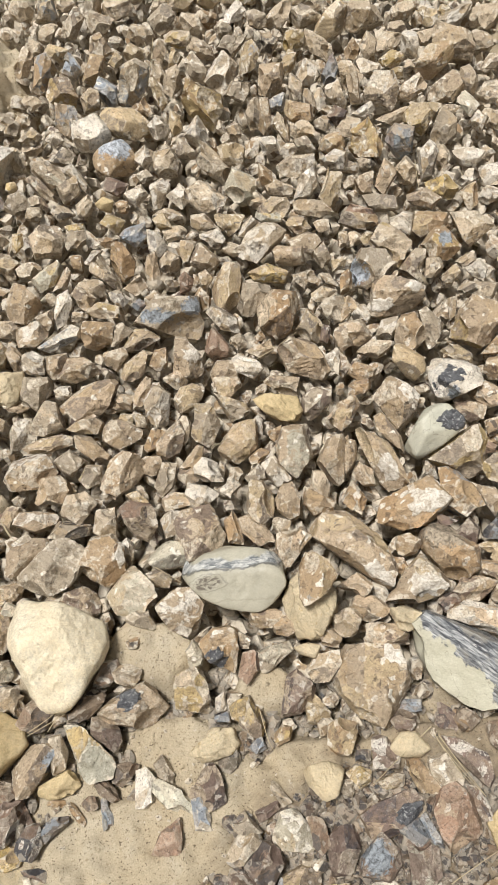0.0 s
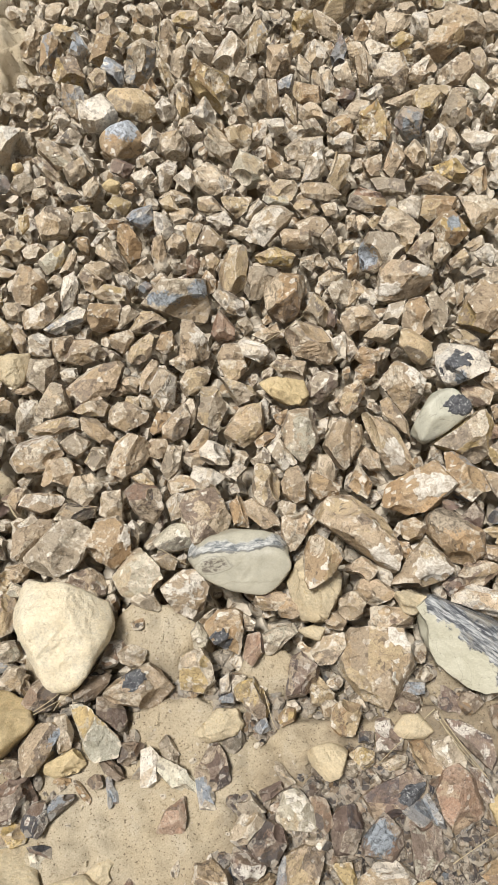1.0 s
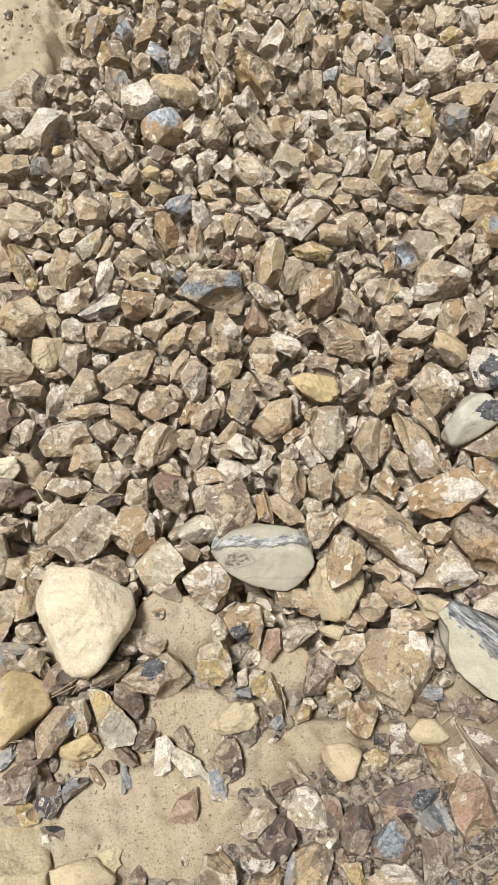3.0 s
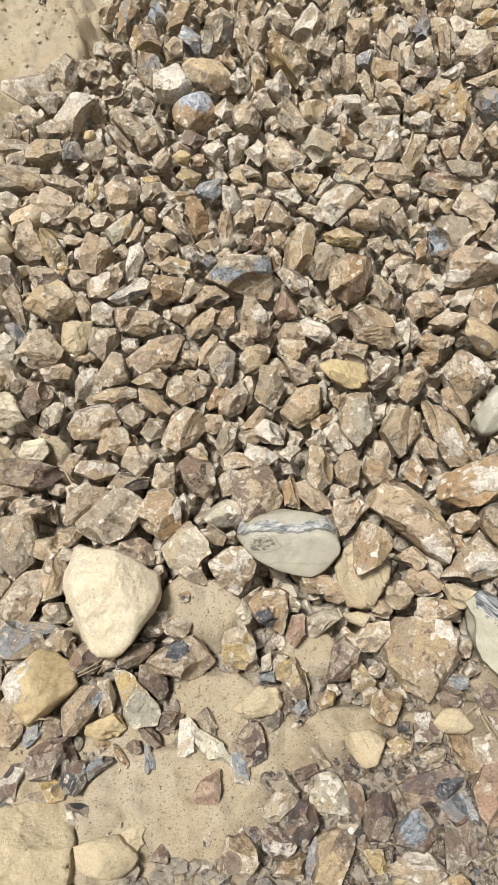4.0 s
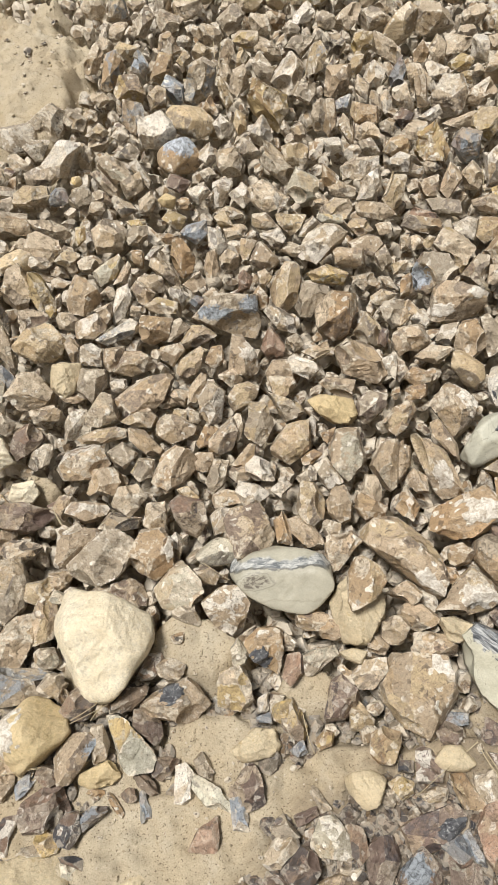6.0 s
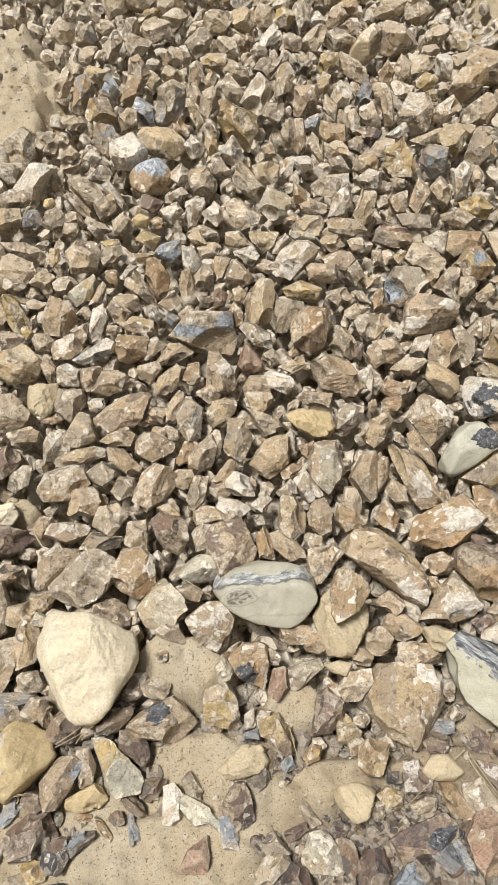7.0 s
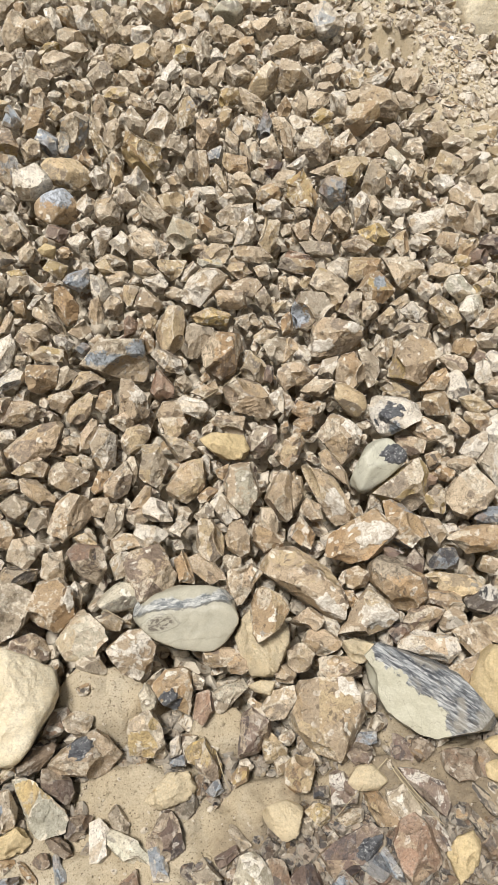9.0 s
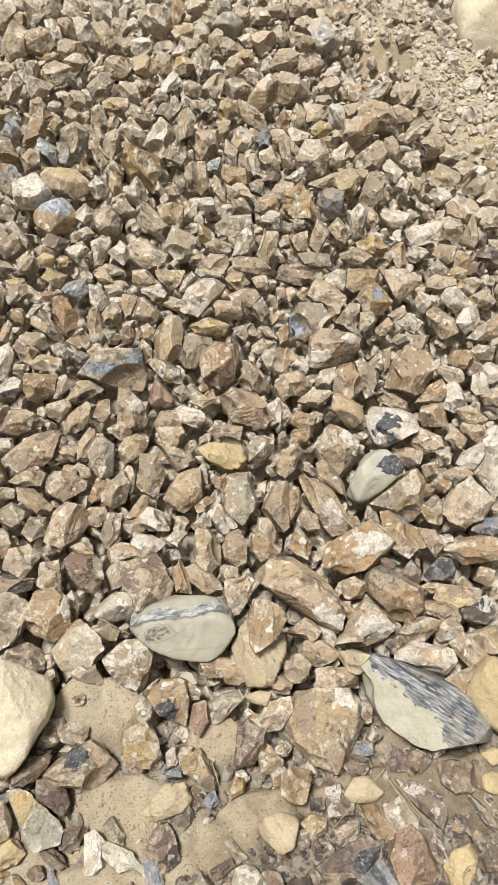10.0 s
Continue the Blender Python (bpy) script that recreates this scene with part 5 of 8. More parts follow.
stone("t", 0.335, 0.344, 0.151, 55, -23, 2, 0.140, 0.103, 0.087, sides=((-136, 1.18), (-100, 0.96), (-60, 0.93), (-23, 1.00), (40, 0.64), (56, 0.66), (145, 0.83), (164, 0.79)), spots=(("w", -0.035, -0.02, 0.03, 0.02), ("w", 0.055, 0.005, 0.025, 0.02)))
stone("gp", 0.279, 0.412, 0.175, 50, -37, 16, 0.113, 0.097, 0.082, sides=((-147, 0.95), (-99, 0.87), (-10, 0.94), (47, 0.85), (121, 0.76), (152, 0.79)), spots=(("f", -0.03, 0.01, 0.025, 0.03),))
stone("ey", 0.340, 0.483, 0.199, 54, 37, -36, 0.112, 0.075, 0.064, sides=((-163, 0.89), (-78, 0.85), (17, 0.76), (112, 0.74), (127, 0.76)))
stone("gp", 0.383, 0.427, 0.177, 3, -60, 72, 0.077, 0.061, 0.052, sides=((-128, 1.05), (-79, 0.91), (3, 0.96), (59, 0.64), (160, 0.75)))
stone("e", 0.431, 0.418, 0.172, 9, -60, 64, 0.054, 0.047, 0.040, sides=((-170, 0.90), (-124, 0.76), (-51, 0.86), (15, 0.89), (106, 0.78)))
stone("oy", 0.455, 0.476, 0.197, 60, 18, -26, 0.086, 0.085, 0.072, sides=((-120, 0.94), (-65, 0.85), (-22, 0.91), (-4, 0.95), (70, 0.88), (121, 0.95), (168, 0.87)), spots=(("b", 0.0, 0.02, 0.016, 0.014),))
stone("tc", 0.472, 0.400, 0.164, 38, -51, 27, 0.054, 0.031, 0.026, sides=((-165, 0.94), (-87, 0.97), (-12, 0.84), (80, 0.87), (159, 0.97)))
stone("w", 0.539, 0.414, 0.170, 58, 19, -31, 0.054, 0.044, 0.038, sides=((-107, 0.99), (-80, 0.96), (16, 0.75), (70, 0.79), (162, 0.73)))
stone("oc", 0.435, 0.548, 0.221, 62, -19, -5, 0.094, 0.064, 0.054, sides=((-151, 0.90), (-70, 0.77), (-12, 0.88), (71, 0.76), (158, 0.90)))
stone("ec", 0.526, 0.527, 0.216, 63, 11, -24, 0.113, 0.088, 0.075, sides=((-140, 0.53), (-129, 0.56), (-22, 0.69), (69, 0.93), (123, 0.86)))
stone("wg", 0.376, 0.545, 0.220, 47, -48, 22, 0.060, 0.063, 0.051, sides=((-152, 0.83), (-55, 0.59), (33, 0.83), (79, 0.84), (165, 0.99)))
stone("go", 0.263, 0.544, 0.218, 63, 2, -11, 0.099, 0.047, 0.040, sides=((-116, 0.78), (-41, 0.87), (9, 0.96), (93, 0.95), (171, 0.93)))
stone("c", 0.278, 0.503, 0.201, 33, -56, 42, 0.035, 0.025, 0.021, sides=((-84, 0.90), (6, 0.91), (66, 0.69), (167, 0.75)))
stone("ty", 0.510, 0.265, 0.123, 31, -50, 31, 0.132, 0.103, 0.088, sides=((-169, 0.85), (-166, 0.85), (-98, 0.95), (-57, 0.99), (-9, 0.96), (17, 1.01), (93, 0.96), (110, 0.95)))
stone("to", 0.365, 0.247, 0.113, -6, -55, 82, 0.087, 0.074, 0.063, sides=((-128, 0.86), (-51, 0.71), (21, 0.90), (74, 0.86), (124, 1.02), (169, 0.93)))
stone("g", 0.411, 0.259, 0.115, 30, 49, -69, 0.098, 0.054, 0.046, sides=((-174, 1.01), (-89, 0.99), (12, 0.78), (36, 0.61), (138, 0.65)))
stone("gw", 0.312, 0.259, 0.114, 42, -40, 23, 0.070, 0.044, 0.038, sides=((-158, 0.82), (-69, 0.76), (-39, 0.72), (48, 0.74), (125, 0.82)))
stone("t", 0.238, 0.242, 0.110, 54, -3, -8, 0.080, 0.063, 0.054, sides=((-177, 0.97), (-93, 0.99), (-48, 0.85), (33, 0.70), (110, 0.88)))
stone("e", 0.277, 0.203, 0.094, 52, -16, 0, 0.081, 0.045, 0.038, sides=((-133, 0.68), (-52, 0.83), (-7, 0.95), (60, 0.86), (135, 0.71)))
stone("cr", 0.349, 0.176, 0.085, 48, 27, -38, 0.091, 0.058, 0.049, sides=((-154, 0.88), (-103, 0.90), (-58, 1.02), (2, 0.98), (45, 0.98), (115, 0.74), (148, 0.87)), sharp=19.0)
stone("o", 0.245, 0.150, 0.074, 52, -4, -9, 0.063, 0.043, 0.037, sides=((-133, 0.84), (-63, 0.82), (-6, 0.94), (73, 0.81), (158, 0.84)))
stone("g", 0.463, 0.311, 0.130, -16, -56, 91, 0.059, 0.022, 0.019, sides=((-157, 0.81), (-95, 0.90), (6, 0.90), (112, 0.63)))
stone("gc", 0.464, 0.197, 0.090, 54, 10, -27, 0.077, 0.033, 0.028, sides=((-105, 0.95), (-79, 0.99), (7, 0.89), (77, 0.87), (163, 0.75)))
stone("oc", 0.552, 0.161, 0.080, 54, -5, -20, 0.071, 0.063, 0.053, sides=((-137, 0.99), (-78, 0.89), (19, 0.72), (112, 0.77), (172, 0.94)))
stone("o", 0.553, 0.210, 0.097, 46, -35, 6, 0.085, 0.049, 0.042, sides=((-133, 0.49), (-39, 0.90), (-4, 0.92), (91, 0.99), (122, 0.75)))
stone("g", 0.506, 0.368, 0.151, 53, -31, 2, 0.049, 0.021, 0.018, sides=((-165, 0.89), (-86, 0.95), (13, 0.77), (114, 0.69)))
stone("wo", 0.585, 0.480, 0.195, 48, 45, -53, 0.058, 0.050, 0.042, sides=((-154, 0.81), (-101, 0.92), (-54, 1.00), (15, 0.83), (58, 0.91), (125, 0.74)))
stone("tc", 0.220, 0.301, 0.129, 21, -54, 55, 0.068, 0.047, 0.040, sides=((-124, 0.52), (-18, 0.83), (50, 0.95), (127, 0.63)))
stone("t", 0.224, 0.497, 0.199, -10, -61, 94, 0.040, 0.029, 0.024, sides=((-169, 0.80), (-77, 0.84), (1, 0.99), (92, 0.97)))
stone("w", 0.215, 0.430, 0.174, 16, -58, 64, 0.035, 0.023, 0.019, sides=((-170, 0.94), (-104, 0.73), (7, 0.88), (113, 0.61)))
stone("o", 0.223, 0.374, 0.154, 2, -58, 78, 0.066, 0.031, 0.027, sides=((-156, 0.71), (-62, 0.72), (22, 0.82), (108, 0.81)))
stone("g", 0.514, 0.443, 0.179, 52, -38, 7, 0.050, 0.026, 0.022, sides=((-166, 0.74), (-93, 0.97), (-13, 0.76), (92, 0.97)))
stone("g", 0.435, 0.309, 0.129, 38, -47, 26, 0.056, 0.019, 0.016, sides=((-174, 0.90), (-84, 0.91), (-13, 0.81), (83, 0.87)))
stone("t", -0.334, 0.077, 0.048, 48, -18, 31, 0.129, 0.068, 0.058, sides=((-173, 0.91), (-123, 0.86), (-66, 0.90), (-31, 0.82), (7, 1.00), (49, 1.06), (98, 0.93), (106, 0.96)))
stone("eg", -0.419, 0.025, 0.029, 37, -35, 58, 0.085, 0.071, 0.061, sides=((-163, 0.75), (-136, 0.66), (-36, 0.63), (6, 1.03), (88, 1.00), (91, 1.00), (149, 1.20)))
stone("tc", -0.347, 0.022, 0.025, 48, 1, 16, 0.081, 0.042, 0.036, sides=((-135, 0.78), (-93, 0.96), (-19, 0.95), (25, 0.90), (122, 0.58), (132, 0.58)))
stone("t", -0.326, -0.030, 0.006, 36, 31, -18, 0.096, 0.039, 0.033, sides=((-160, 0.89), (-94, 0.97), (-35, 0.92), (7, 0.97), (69, 0.82), (141, 0.88)))
stone("t", -0.265, 0.001, 0.020, 47, 3, 11, 0.089, 0.067, 0.057, sides=((-148, 1.01), (-129, 0.94), (-62, 0.76), (-14, 0.95), (51, 0.69), (118, 0.95), (168, 0.92)))
stone("c", -0.262, 0.036, 0.029, 48, 6, 7, 0.031, 0.027, 0.023, sides=((-179, 0.99), (-94, 0.94), (-3, 0.94), (91, 0.98)))
stone("g", -0.229, 0.031, 0.028, 27, 41, -41, 0.039, 0.033, 0.028, sides=((-120, 0.75), (-31, 0.70), (63, 0.73), (154, 0.77)))
stone("ew", -0.196, 0.064, 0.042, -4, 48, -87, 0.095, 0.059, 0.050, sides=((-137, 0.80), (-69, 0.88), (-13, 0.93), (21, 1.01), (83, 0.93), (157, 0.88)))
stone("t", -0.233, 0.095, 0.051, 32, -41, 57, 0.079, 0.032, 0.027, sides=((-164, 0.89), (-103, 0.94), (-59, 0.94), (4, 0.97), (62, 0.84), (129, 0.83)))
stone("t", -0.161, -0.011, 0.015, 32, -35, 50, 0.090, 0.056, 0.048, sides=((-131, 0.98), (-63, 0.73), (-25, 0.72), (71, 0.74), (71, 0.74), (142, 1.10), (178, 0.98)))
stone("to", -0.259, -0.085, -0.010, 37, -26, 44, 0.102, 0.074, 0.063, sides=((-105, 0.95), (-82, 0.99), (0, 1.00), (16, 0.99), (87, 0.99), (129, 0.93), (180, 1.00)))
stone("tw", -0.447, -0.085, -0.011, 46, -2, 26, 0.109, 0.070, 0.059, sides=((-177, 0.97), (-112, 0.94), (-57, 0.83), (12, 0.91), (91, 0.99), (140, 1.08)))
stone("t", -0.396, -0.120, -0.024, 43, -7, 29, 0.085, 0.066, 0.056, sides=((-179, 1.00), (-121, 0.85), (-72, 0.95), (12, 0.84), (71, 0.86), (148, 0.77)))
stone("e", -0.343, -0.152, -0.036, 38, -20, 43, 0.071, 0.060, 0.051, sides=((-168, 0.97), (-82, 0.88), (0, 1.00), (62, 0.91), (110, 0.92), (171, 0.99)))
stone("e", -0.285, -0.182, -0.048, -5, 40, -81, 0.060, 0.051, 0.043, sides=((-177, 0.96), (-106, 0.84), (-32, 0.91), (-5, 0.91), (94, 0.93)))
stone("pe", -0.216, -0.173, -0.042, 29, 29, -27, 0.090, 0.072, 0.062, sides=((-125, 1.00), (-103, 0.91), (-68, 1.04), (2, 0.97), (47, 0.81), (125, 0.75), (171, 0.90)))
stone("c", -0.224, -0.130, -0.032, 38, 20, -11, 0.051, 0.025, 0.021, sides=((-127, 0.88), (-51, 0.69), (52, 0.56), (155, 0.75)))
stone("g", -0.168, -0.093, -0.017, 21, -39, 68, 0.080, 0.040, 0.034, sides=((-138, 0.79), (-64, 0.83), (9, 0.92), (85, 0.96), (155, 0.87)))
stone("tw", -0.422, -0.182, -0.049, 41, 10, 13, 0.090, 0.044, 0.037, sides=((-133, 0.78), (-54, 0.76), (-6, 0.92), (74, 1.00), (95, 0.98), (174, 0.98)))
stone("gk", -0.354, -0.196, -0.054, 40, 7, 13, 0.086, 0.039, 0.033, sides=((-105, 0.90), (-70, 1.02), (-11, 0.92), (64, 0.76), (158, 0.67)))
stone("gc", -0.318, -0.087, -0.014, 37, -26, 48, 0.058, 0.050, 0.042, sides=((-129, 0.89), (-52, 0.67), (38, 0.75), (101, 0.95), (175, 0.97)))
stone("g", -0.369, -0.063, -0.004, 45, 3, 16, 0.067, 0.060, 0.051, sides=((-157, 0.78), (-128, 0.78), (-43, 0.70), (45, 0.74), (121, 0.83)))
stone("tc", -0.420, -0.022, 0.009, 47, 0, 20, 0.108, 0.034, 0.029, sides=((-169, 0.89), (-125, 0.79), (-67, 0.94), (-4, 0.96), (36, 1.11), (92, 0.98), (128, 0.98)))
stone("gw", -0.485, -0.002, 0.016, 30, -40, 72, 0.086, 0.039, 0.034, sides=((-163, 0.89), (-101, 0.95), (-84, 1.01), (3, 0.96), (45, 0.90), (121, 0.72)))
stone("o", -0.200, -0.008, 0.013, 32, -35, 53, 0.059, 0.032, 0.027, sides=((-145, 0.91), (-77, 0.88), (12, 0.83), (103, 0.83), (165, 0.93)))
stone("ew", -0.149, -0.183, -0.048, 24, -33, 60, 0.066, 0.055, 0.047, sides=((-142, 0.74), (-59, 0.78), (20, 0.84), (71, 0.88), (140, 0.81)))
stone("gw", -0.438, -0.220, -0.063, 39, 12, 11, 0.061, 0.040, 0.034, sides=((-91, 0.98), (-13, 1.07), (31, 0.63), (137, 0.58), (179, 0.99)))
stone("tc", -0.133, 0.087, 0.050, 40, -32, 38, 0.077, 0.052, 0.044, sides=((-148, 1.07), (-88, 0.97), (-48, 1.06), (11, 0.88), (57, 0.86), (113, 0.90), (163, 0.84)))
stone("tc", -0.046, 0.111, 0.059, 50, -7, 8, 0.061, 0.057, 0.048, sides=((-172, 0.85), (-139, 0.85), (-55, 0.66), (16, 0.93), (80, 0.81)))
stone("gc", -0.045, 0.067, 0.043, 43, 24, -22, 0.094, 0.052, 0.044, sides=((-129, 0.44), (-17, 0.81), (47, 1.04), (118, 0.67)))
stone("gc", -0.091, 0.024, 0.028, 7, -47, 84, 0.098, 0.062, 0.052, sides=((-120, 0.85), (-49, 0.77), (8, 0.97), (80, 0.90), (144, 0.97), (168, 0.90)))
stone("t", 0.071, 0.120, 0.062, 49, 12, -14, 0.083, 0.049, 0.042, sides=((-115, 0.78), (-65, 1.04), (8, 0.89), (115, 0.59), (158, 0.78)))
stone("gp", 0.140, 0.077, 0.047, 31, -40, 40, 0.080, 0.059, 0.050, sides=((-99, 0.89), (-33, 1.09), (16, 0.84), (84, 0.98), (139, 0.72), (168, 0.82)))
stone("tc", 0.200, 0.056, 0.039, 17, -46, 57, 0.076, 0.054, 0.046, sides=((-169, 0.96), (-71, 0.69), (-7, 0.97), (59, 0.63), (149, 0.90)))
stone("tc", -0.015, -0.010, 0.017, 28, -37, 49, 0.107, 0.072, 0.062, sides=((-109, 0.93), (-43, 0.72), (37, 0.81), (88, 0.96), (178, 0.98)))
stone("tn", 0.093, -0.036, 0.008, 8, 44, -84, 0.117, 0.080, 0.068, sides=((-118, 0.91), (-55, 0.79), (-32, 0.79), (40, 0.84), (108, 0.87), (177, 0.98)))
stone("t", 0.172, -0.049, 0.002, -3, -45, 84, 0.110, 0.067, 0.057, sides=((-88, 0.96), (-31, 1.13), (14, 0.84), (54, 0.77), (149, 0.58), (160, 0.59)))
stone("w", -0.080, -0.076, -0.010, 38, 22, -21, 0.069, 0.048, 0.041, sides=((-145, 0.98), (-78, 0.88), (-46, 0.77), (33, 0.78), (100, 0.94), (172, 0.95)))
stone("we", -0.095, -0.129, -0.029, 41, 9, -6, 0.070, 0.052, 0.044, sides=((-179, 0.99), (-145, 0.79), (-55, 0.67), (-26, 0.64), (61, 0.99), (94, 0.98)))
stone("wg", -0.036, -0.105, -0.022, 30, -31, 44, 0.047, 0.032, 0.028, sides=((-179, 0.98), (-92, 0.97), (1, 0.99), (93, 0.94)))
stone("tc", 0.023, -0.137, -0.031, 8, 40, -79, 0.093, 0.061, 0.052, sides=((-112, 0.84), (-62, 0.99), (-18, 0.95), (18, 0.96), (79, 0.98), (127, 0.81), (170, 0.90)))
stone("t", 0.082, -0.138, -0.031, 13, 39, -75, 0.081, 0.055, 0.047, sides=((-135, 0.97), (-92, 0.99), (-45, 0.85), (12, 0.93), (71, 0.87), (117, 1.00), (178, 0.99)))
stone("e", 0.144, -0.105, -0.020, 9, 42, -85, 0.068, 0.048, 0.041, sides=((-108, 0.85), (-48, 0.96), (12, 0.90), (75, 0.95), (125, 0.85), (174, 0.94)))
stone("o", 0.137, -0.140, -0.033, 40, 9, -20, 0.074, 0.051, 0.043, sides=((-169, 0.79), (-125, 0.81), (-45, 0.72), (7, 0.99), (83, 0.87)))
stone("gw", 0.054, -0.075, -0.010, 31, 32, -46, 0.065, 0.041, 0.034, sides=((-179, 0.98), (-104, 0.94), (-75, 1.00), (-4, 0.93), (93, 0.94)))
stone("t", 0.013, -0.195, -0.054, 34, 20, -28, 0.088, 0.043, 0.036, sides=((-151, 0.78), (-103, 0.87), (-18, 0.76), (61, 1.04), (95, 0.97), (165, 1.01)))
stone("g", 0.071, -0.189, -0.052, 18, 35, -65, 0.053, 0.039, 0.034, sides=((-169, 1.04), (-79, 0.82), (38, 0.40), (151, 0.72)))
stone("ep", -0.101, -0.213, -0.052, 21, 33, -49, 0.126, 0.115, 0.097, sides=((-154, 0.91), (-113, 0.77), (-27, 0.81), (37, 0.90), (82, 0.89), (162, 0.94)))
stone("t", -0.114, -0.048, -0.002, 33, -32, 45, 0.067, 0.027, 0.023, sides=((-172, 0.86), (-98, 0.94), (-37, 0.88), (10, 0.96), (92, 0.98)))
stone("e", -0.137, 0.012, 0.021, 6, -46, 89, 0.065, 0.036, 0.031, sides=((-134, 0.79), (-64, 0.85), (-5, 0.93), (85, 0.94), (162, 0.91)))
stone("g", 0.014, -0.082, -0.013, 37, -23, 26, 0.044, 0.035, 0.030, sides=((-175, 0.95), (-113, 0.72), (-28, 0.91), (16, 0.94), (107, 0.76)))
stone("o", 0.054, 0.012, 0.020, 24, -41, 53, 0.042, 0.030, 0.025, sides=((-74, 0.69), (45, 0.40), (153, 0.83), (176, 0.93)))
stone("o", 0.021, -0.040, 0.001, 39, -24, 26, 0.048, 0.025, 0.021, sides=((-120, 0.94), (-69, 0.88), (17, 0.80), (102, 0.86), (174, 0.95)))
stone("o", -0.031, -0.192, -0.053, 17, 36, -61, 0.073, 0.036, 0.030, sides=((-174, 0.90), (-108, 0.78), (-15, 0.78), (65, 1.06), (91, 1.00)))
stone("t", 0.322, 0.082, 0.052, 42, 30, -44, 0.111, 0.089, 0.075, sides=((-165, 1.00), (-91, 0.98), (4, 0.94), (32, 0.87), (112, 0.78), (161, 0.90)), spots=(("w", 0.0, 0.036, 0.05, 0.02),))
stone("ey", 0.445, -0.037, 0.002, 30, -38, 24, 0.142, 0.101, 0.086, sides=((-161, 0.62), (-93, 0.99), (-37, 0.68), (-13, 0.80), (84, 0.89)))
stone("tc", 0.275, -0.044, 0.004, 34, 32, -53, 0.158, 0.063, 0.054, sides=((-174, 0.99), (-104, 0.87), (-70, 1.08), (-5, 0.98), (15, 1.02), (85, 1.00), (117, 0.87), (148, 0.87)), spots=(("w", 0.03, 0.005, 0.03, 0.02),))
stone("o", 0.330, -0.147, -0.031, 35, -25, 12, 0.162, 0.089, 0.076, sides=((-150, 0.80), (-114, 0.90), (-56, 0.86), (11, 0.92), (97, 0.91), (155, 0.96)), spots=(("w", 0.03, 0.0, 0.045, 0.035),))
stone("ob", 0.418, -0.114, -0.020, 38, 24, -51, 0.113, 0.077, 0.065, sides=((-129, 0.62), (-52, 0.94), (5, 0.96), (79, 1.04), (117, 0.75), (164, 0.96)))
stone("t", 0.488, -0.121, -0.027, 42, 17, -45, 0.072, 0.043, 0.036, sides=((-121, 0.64), (-109, 0.63), (2, 0.97), (72, 0.96), (138, 0.65)))
stone("oc", 0.206, 0.055, 0.038, 12, -47, 63, 0.083, 0.047, 0.040, sides=((-140, 0.98), (-99, 0.91), (-32, 0.97), (20, 0.86), (101, 0.88), (169, 0.92)))
stone("gy", 0.506, -0.065, -0.005, 30, 38, -73, 0.063, 0.050, 0.042, sides=((-152, 0.88), (-71, 0.79), (-25, 0.75), (67, 0.73), (152, 0.88)))
stone("ok", 0.516, 0.027, 0.027, 5, -50, 59, 0.048, 0.041, 0.035, sides=((-121, 0.71), (-38, 0.85), (38, 0.72), (137, 0.58)))
stone("tw", 0.517, 0.097, 0.054, 52, -3, -22, 0.097, 0.058, 0.049, sides=((-133, 0.79), (-57, 0.79), (19, 0.85), (70, 0.82), (150, 0.80)))
stone("t", 0.239, -0.081, -0.012, 39, 23, -39, 0.059, 0.039, 0.033, sides=((-171, 0.89), (-84, 0.92), (-35, 0.77), (46, 0.76), (111, 0.91)))
stone("ow", 0.212, -0.129, -0.029, 30, 31, -54, 0.071, 0.046, 0.039, sides=((-155, 0.62), (-54, 0.68), (18, 0.92), (100, 0.87)))
stone("t", 0.208, -0.040, 0.002, 2, -45, 75, 0.086, 0.034, 0.029, sides=((-129, 0.83), (-63, 0.85), (-6, 0.89), (90, 1.00), (176, 0.98)))
stone("kb", 0.496, -0.189, -0.051, 38, -22, -3, 0.066, 0.048, 0.041, sides=((-174, 0.99), (-110, 0.71), (-22, 1.02), (4, 0.98), (76, 0.96), (133, 0.75)))
stone("p", 0.393, -0.172, -0.047, 42, 0, -23, 0.046, 0.024, 0.020, sides=((-165, 0.71), (-108, 0.89), (-23, 0.60), (85, 0.90)))
stone("p", 0.435, -0.191, -0.052, 21, 37, -83, 0.056, 0.047, 0.040, sides=((-142, 0.61), (-47, 0.73), (-14, 0.81), (74, 0.94), (128, 0.85)))
stone("t", 0.297, 0.009, 0.020, 40, 29, -45, 0.100, 0.034, 0.029, sides=((-150, 0.93), (-61, 0.64), (28, 0.79), (90, 0.99), (178, 0.99)))
stone("r", 0.500, -0.019, 0.009, 46, 15, -39, 0.034, 0.032, 0.028, sides=((-150, 0.57), (-136, 0.56), (-40, 0.79), (17, 0.95), (104, 0.81)))
stone("ys", 0.060, 0.056, 0.048, 48, 4, -7, 0.111, 0.060, 0.051, sides=((-149, 0.75), (-124, 0.72), (-75, 1.01), (-15, 0.91), (10, 1.02), (93, 0.96), (138, 0.89)), sharp=22.0, rough=1.5)
stone("nr", 0.377, -0.002, 0.041, 31, -39, 27, 0.134, 0.082, 0.070, sides=((-174, 0.98), (-141, 0.99), (-109, 0.90), (-92, 0.97), (-38, 1.17), (3, 0.97), (42, 1.06), (81, 0.99), (122, 0.84), (157, 0.98)), sharp=19.0, rough=0.4,
      material=smooth_material(), name="capped_flint", label="smooth pale green-grey flint with black cap", spots=(("k", 0.046, -0.018, 0.026, 0.030),))
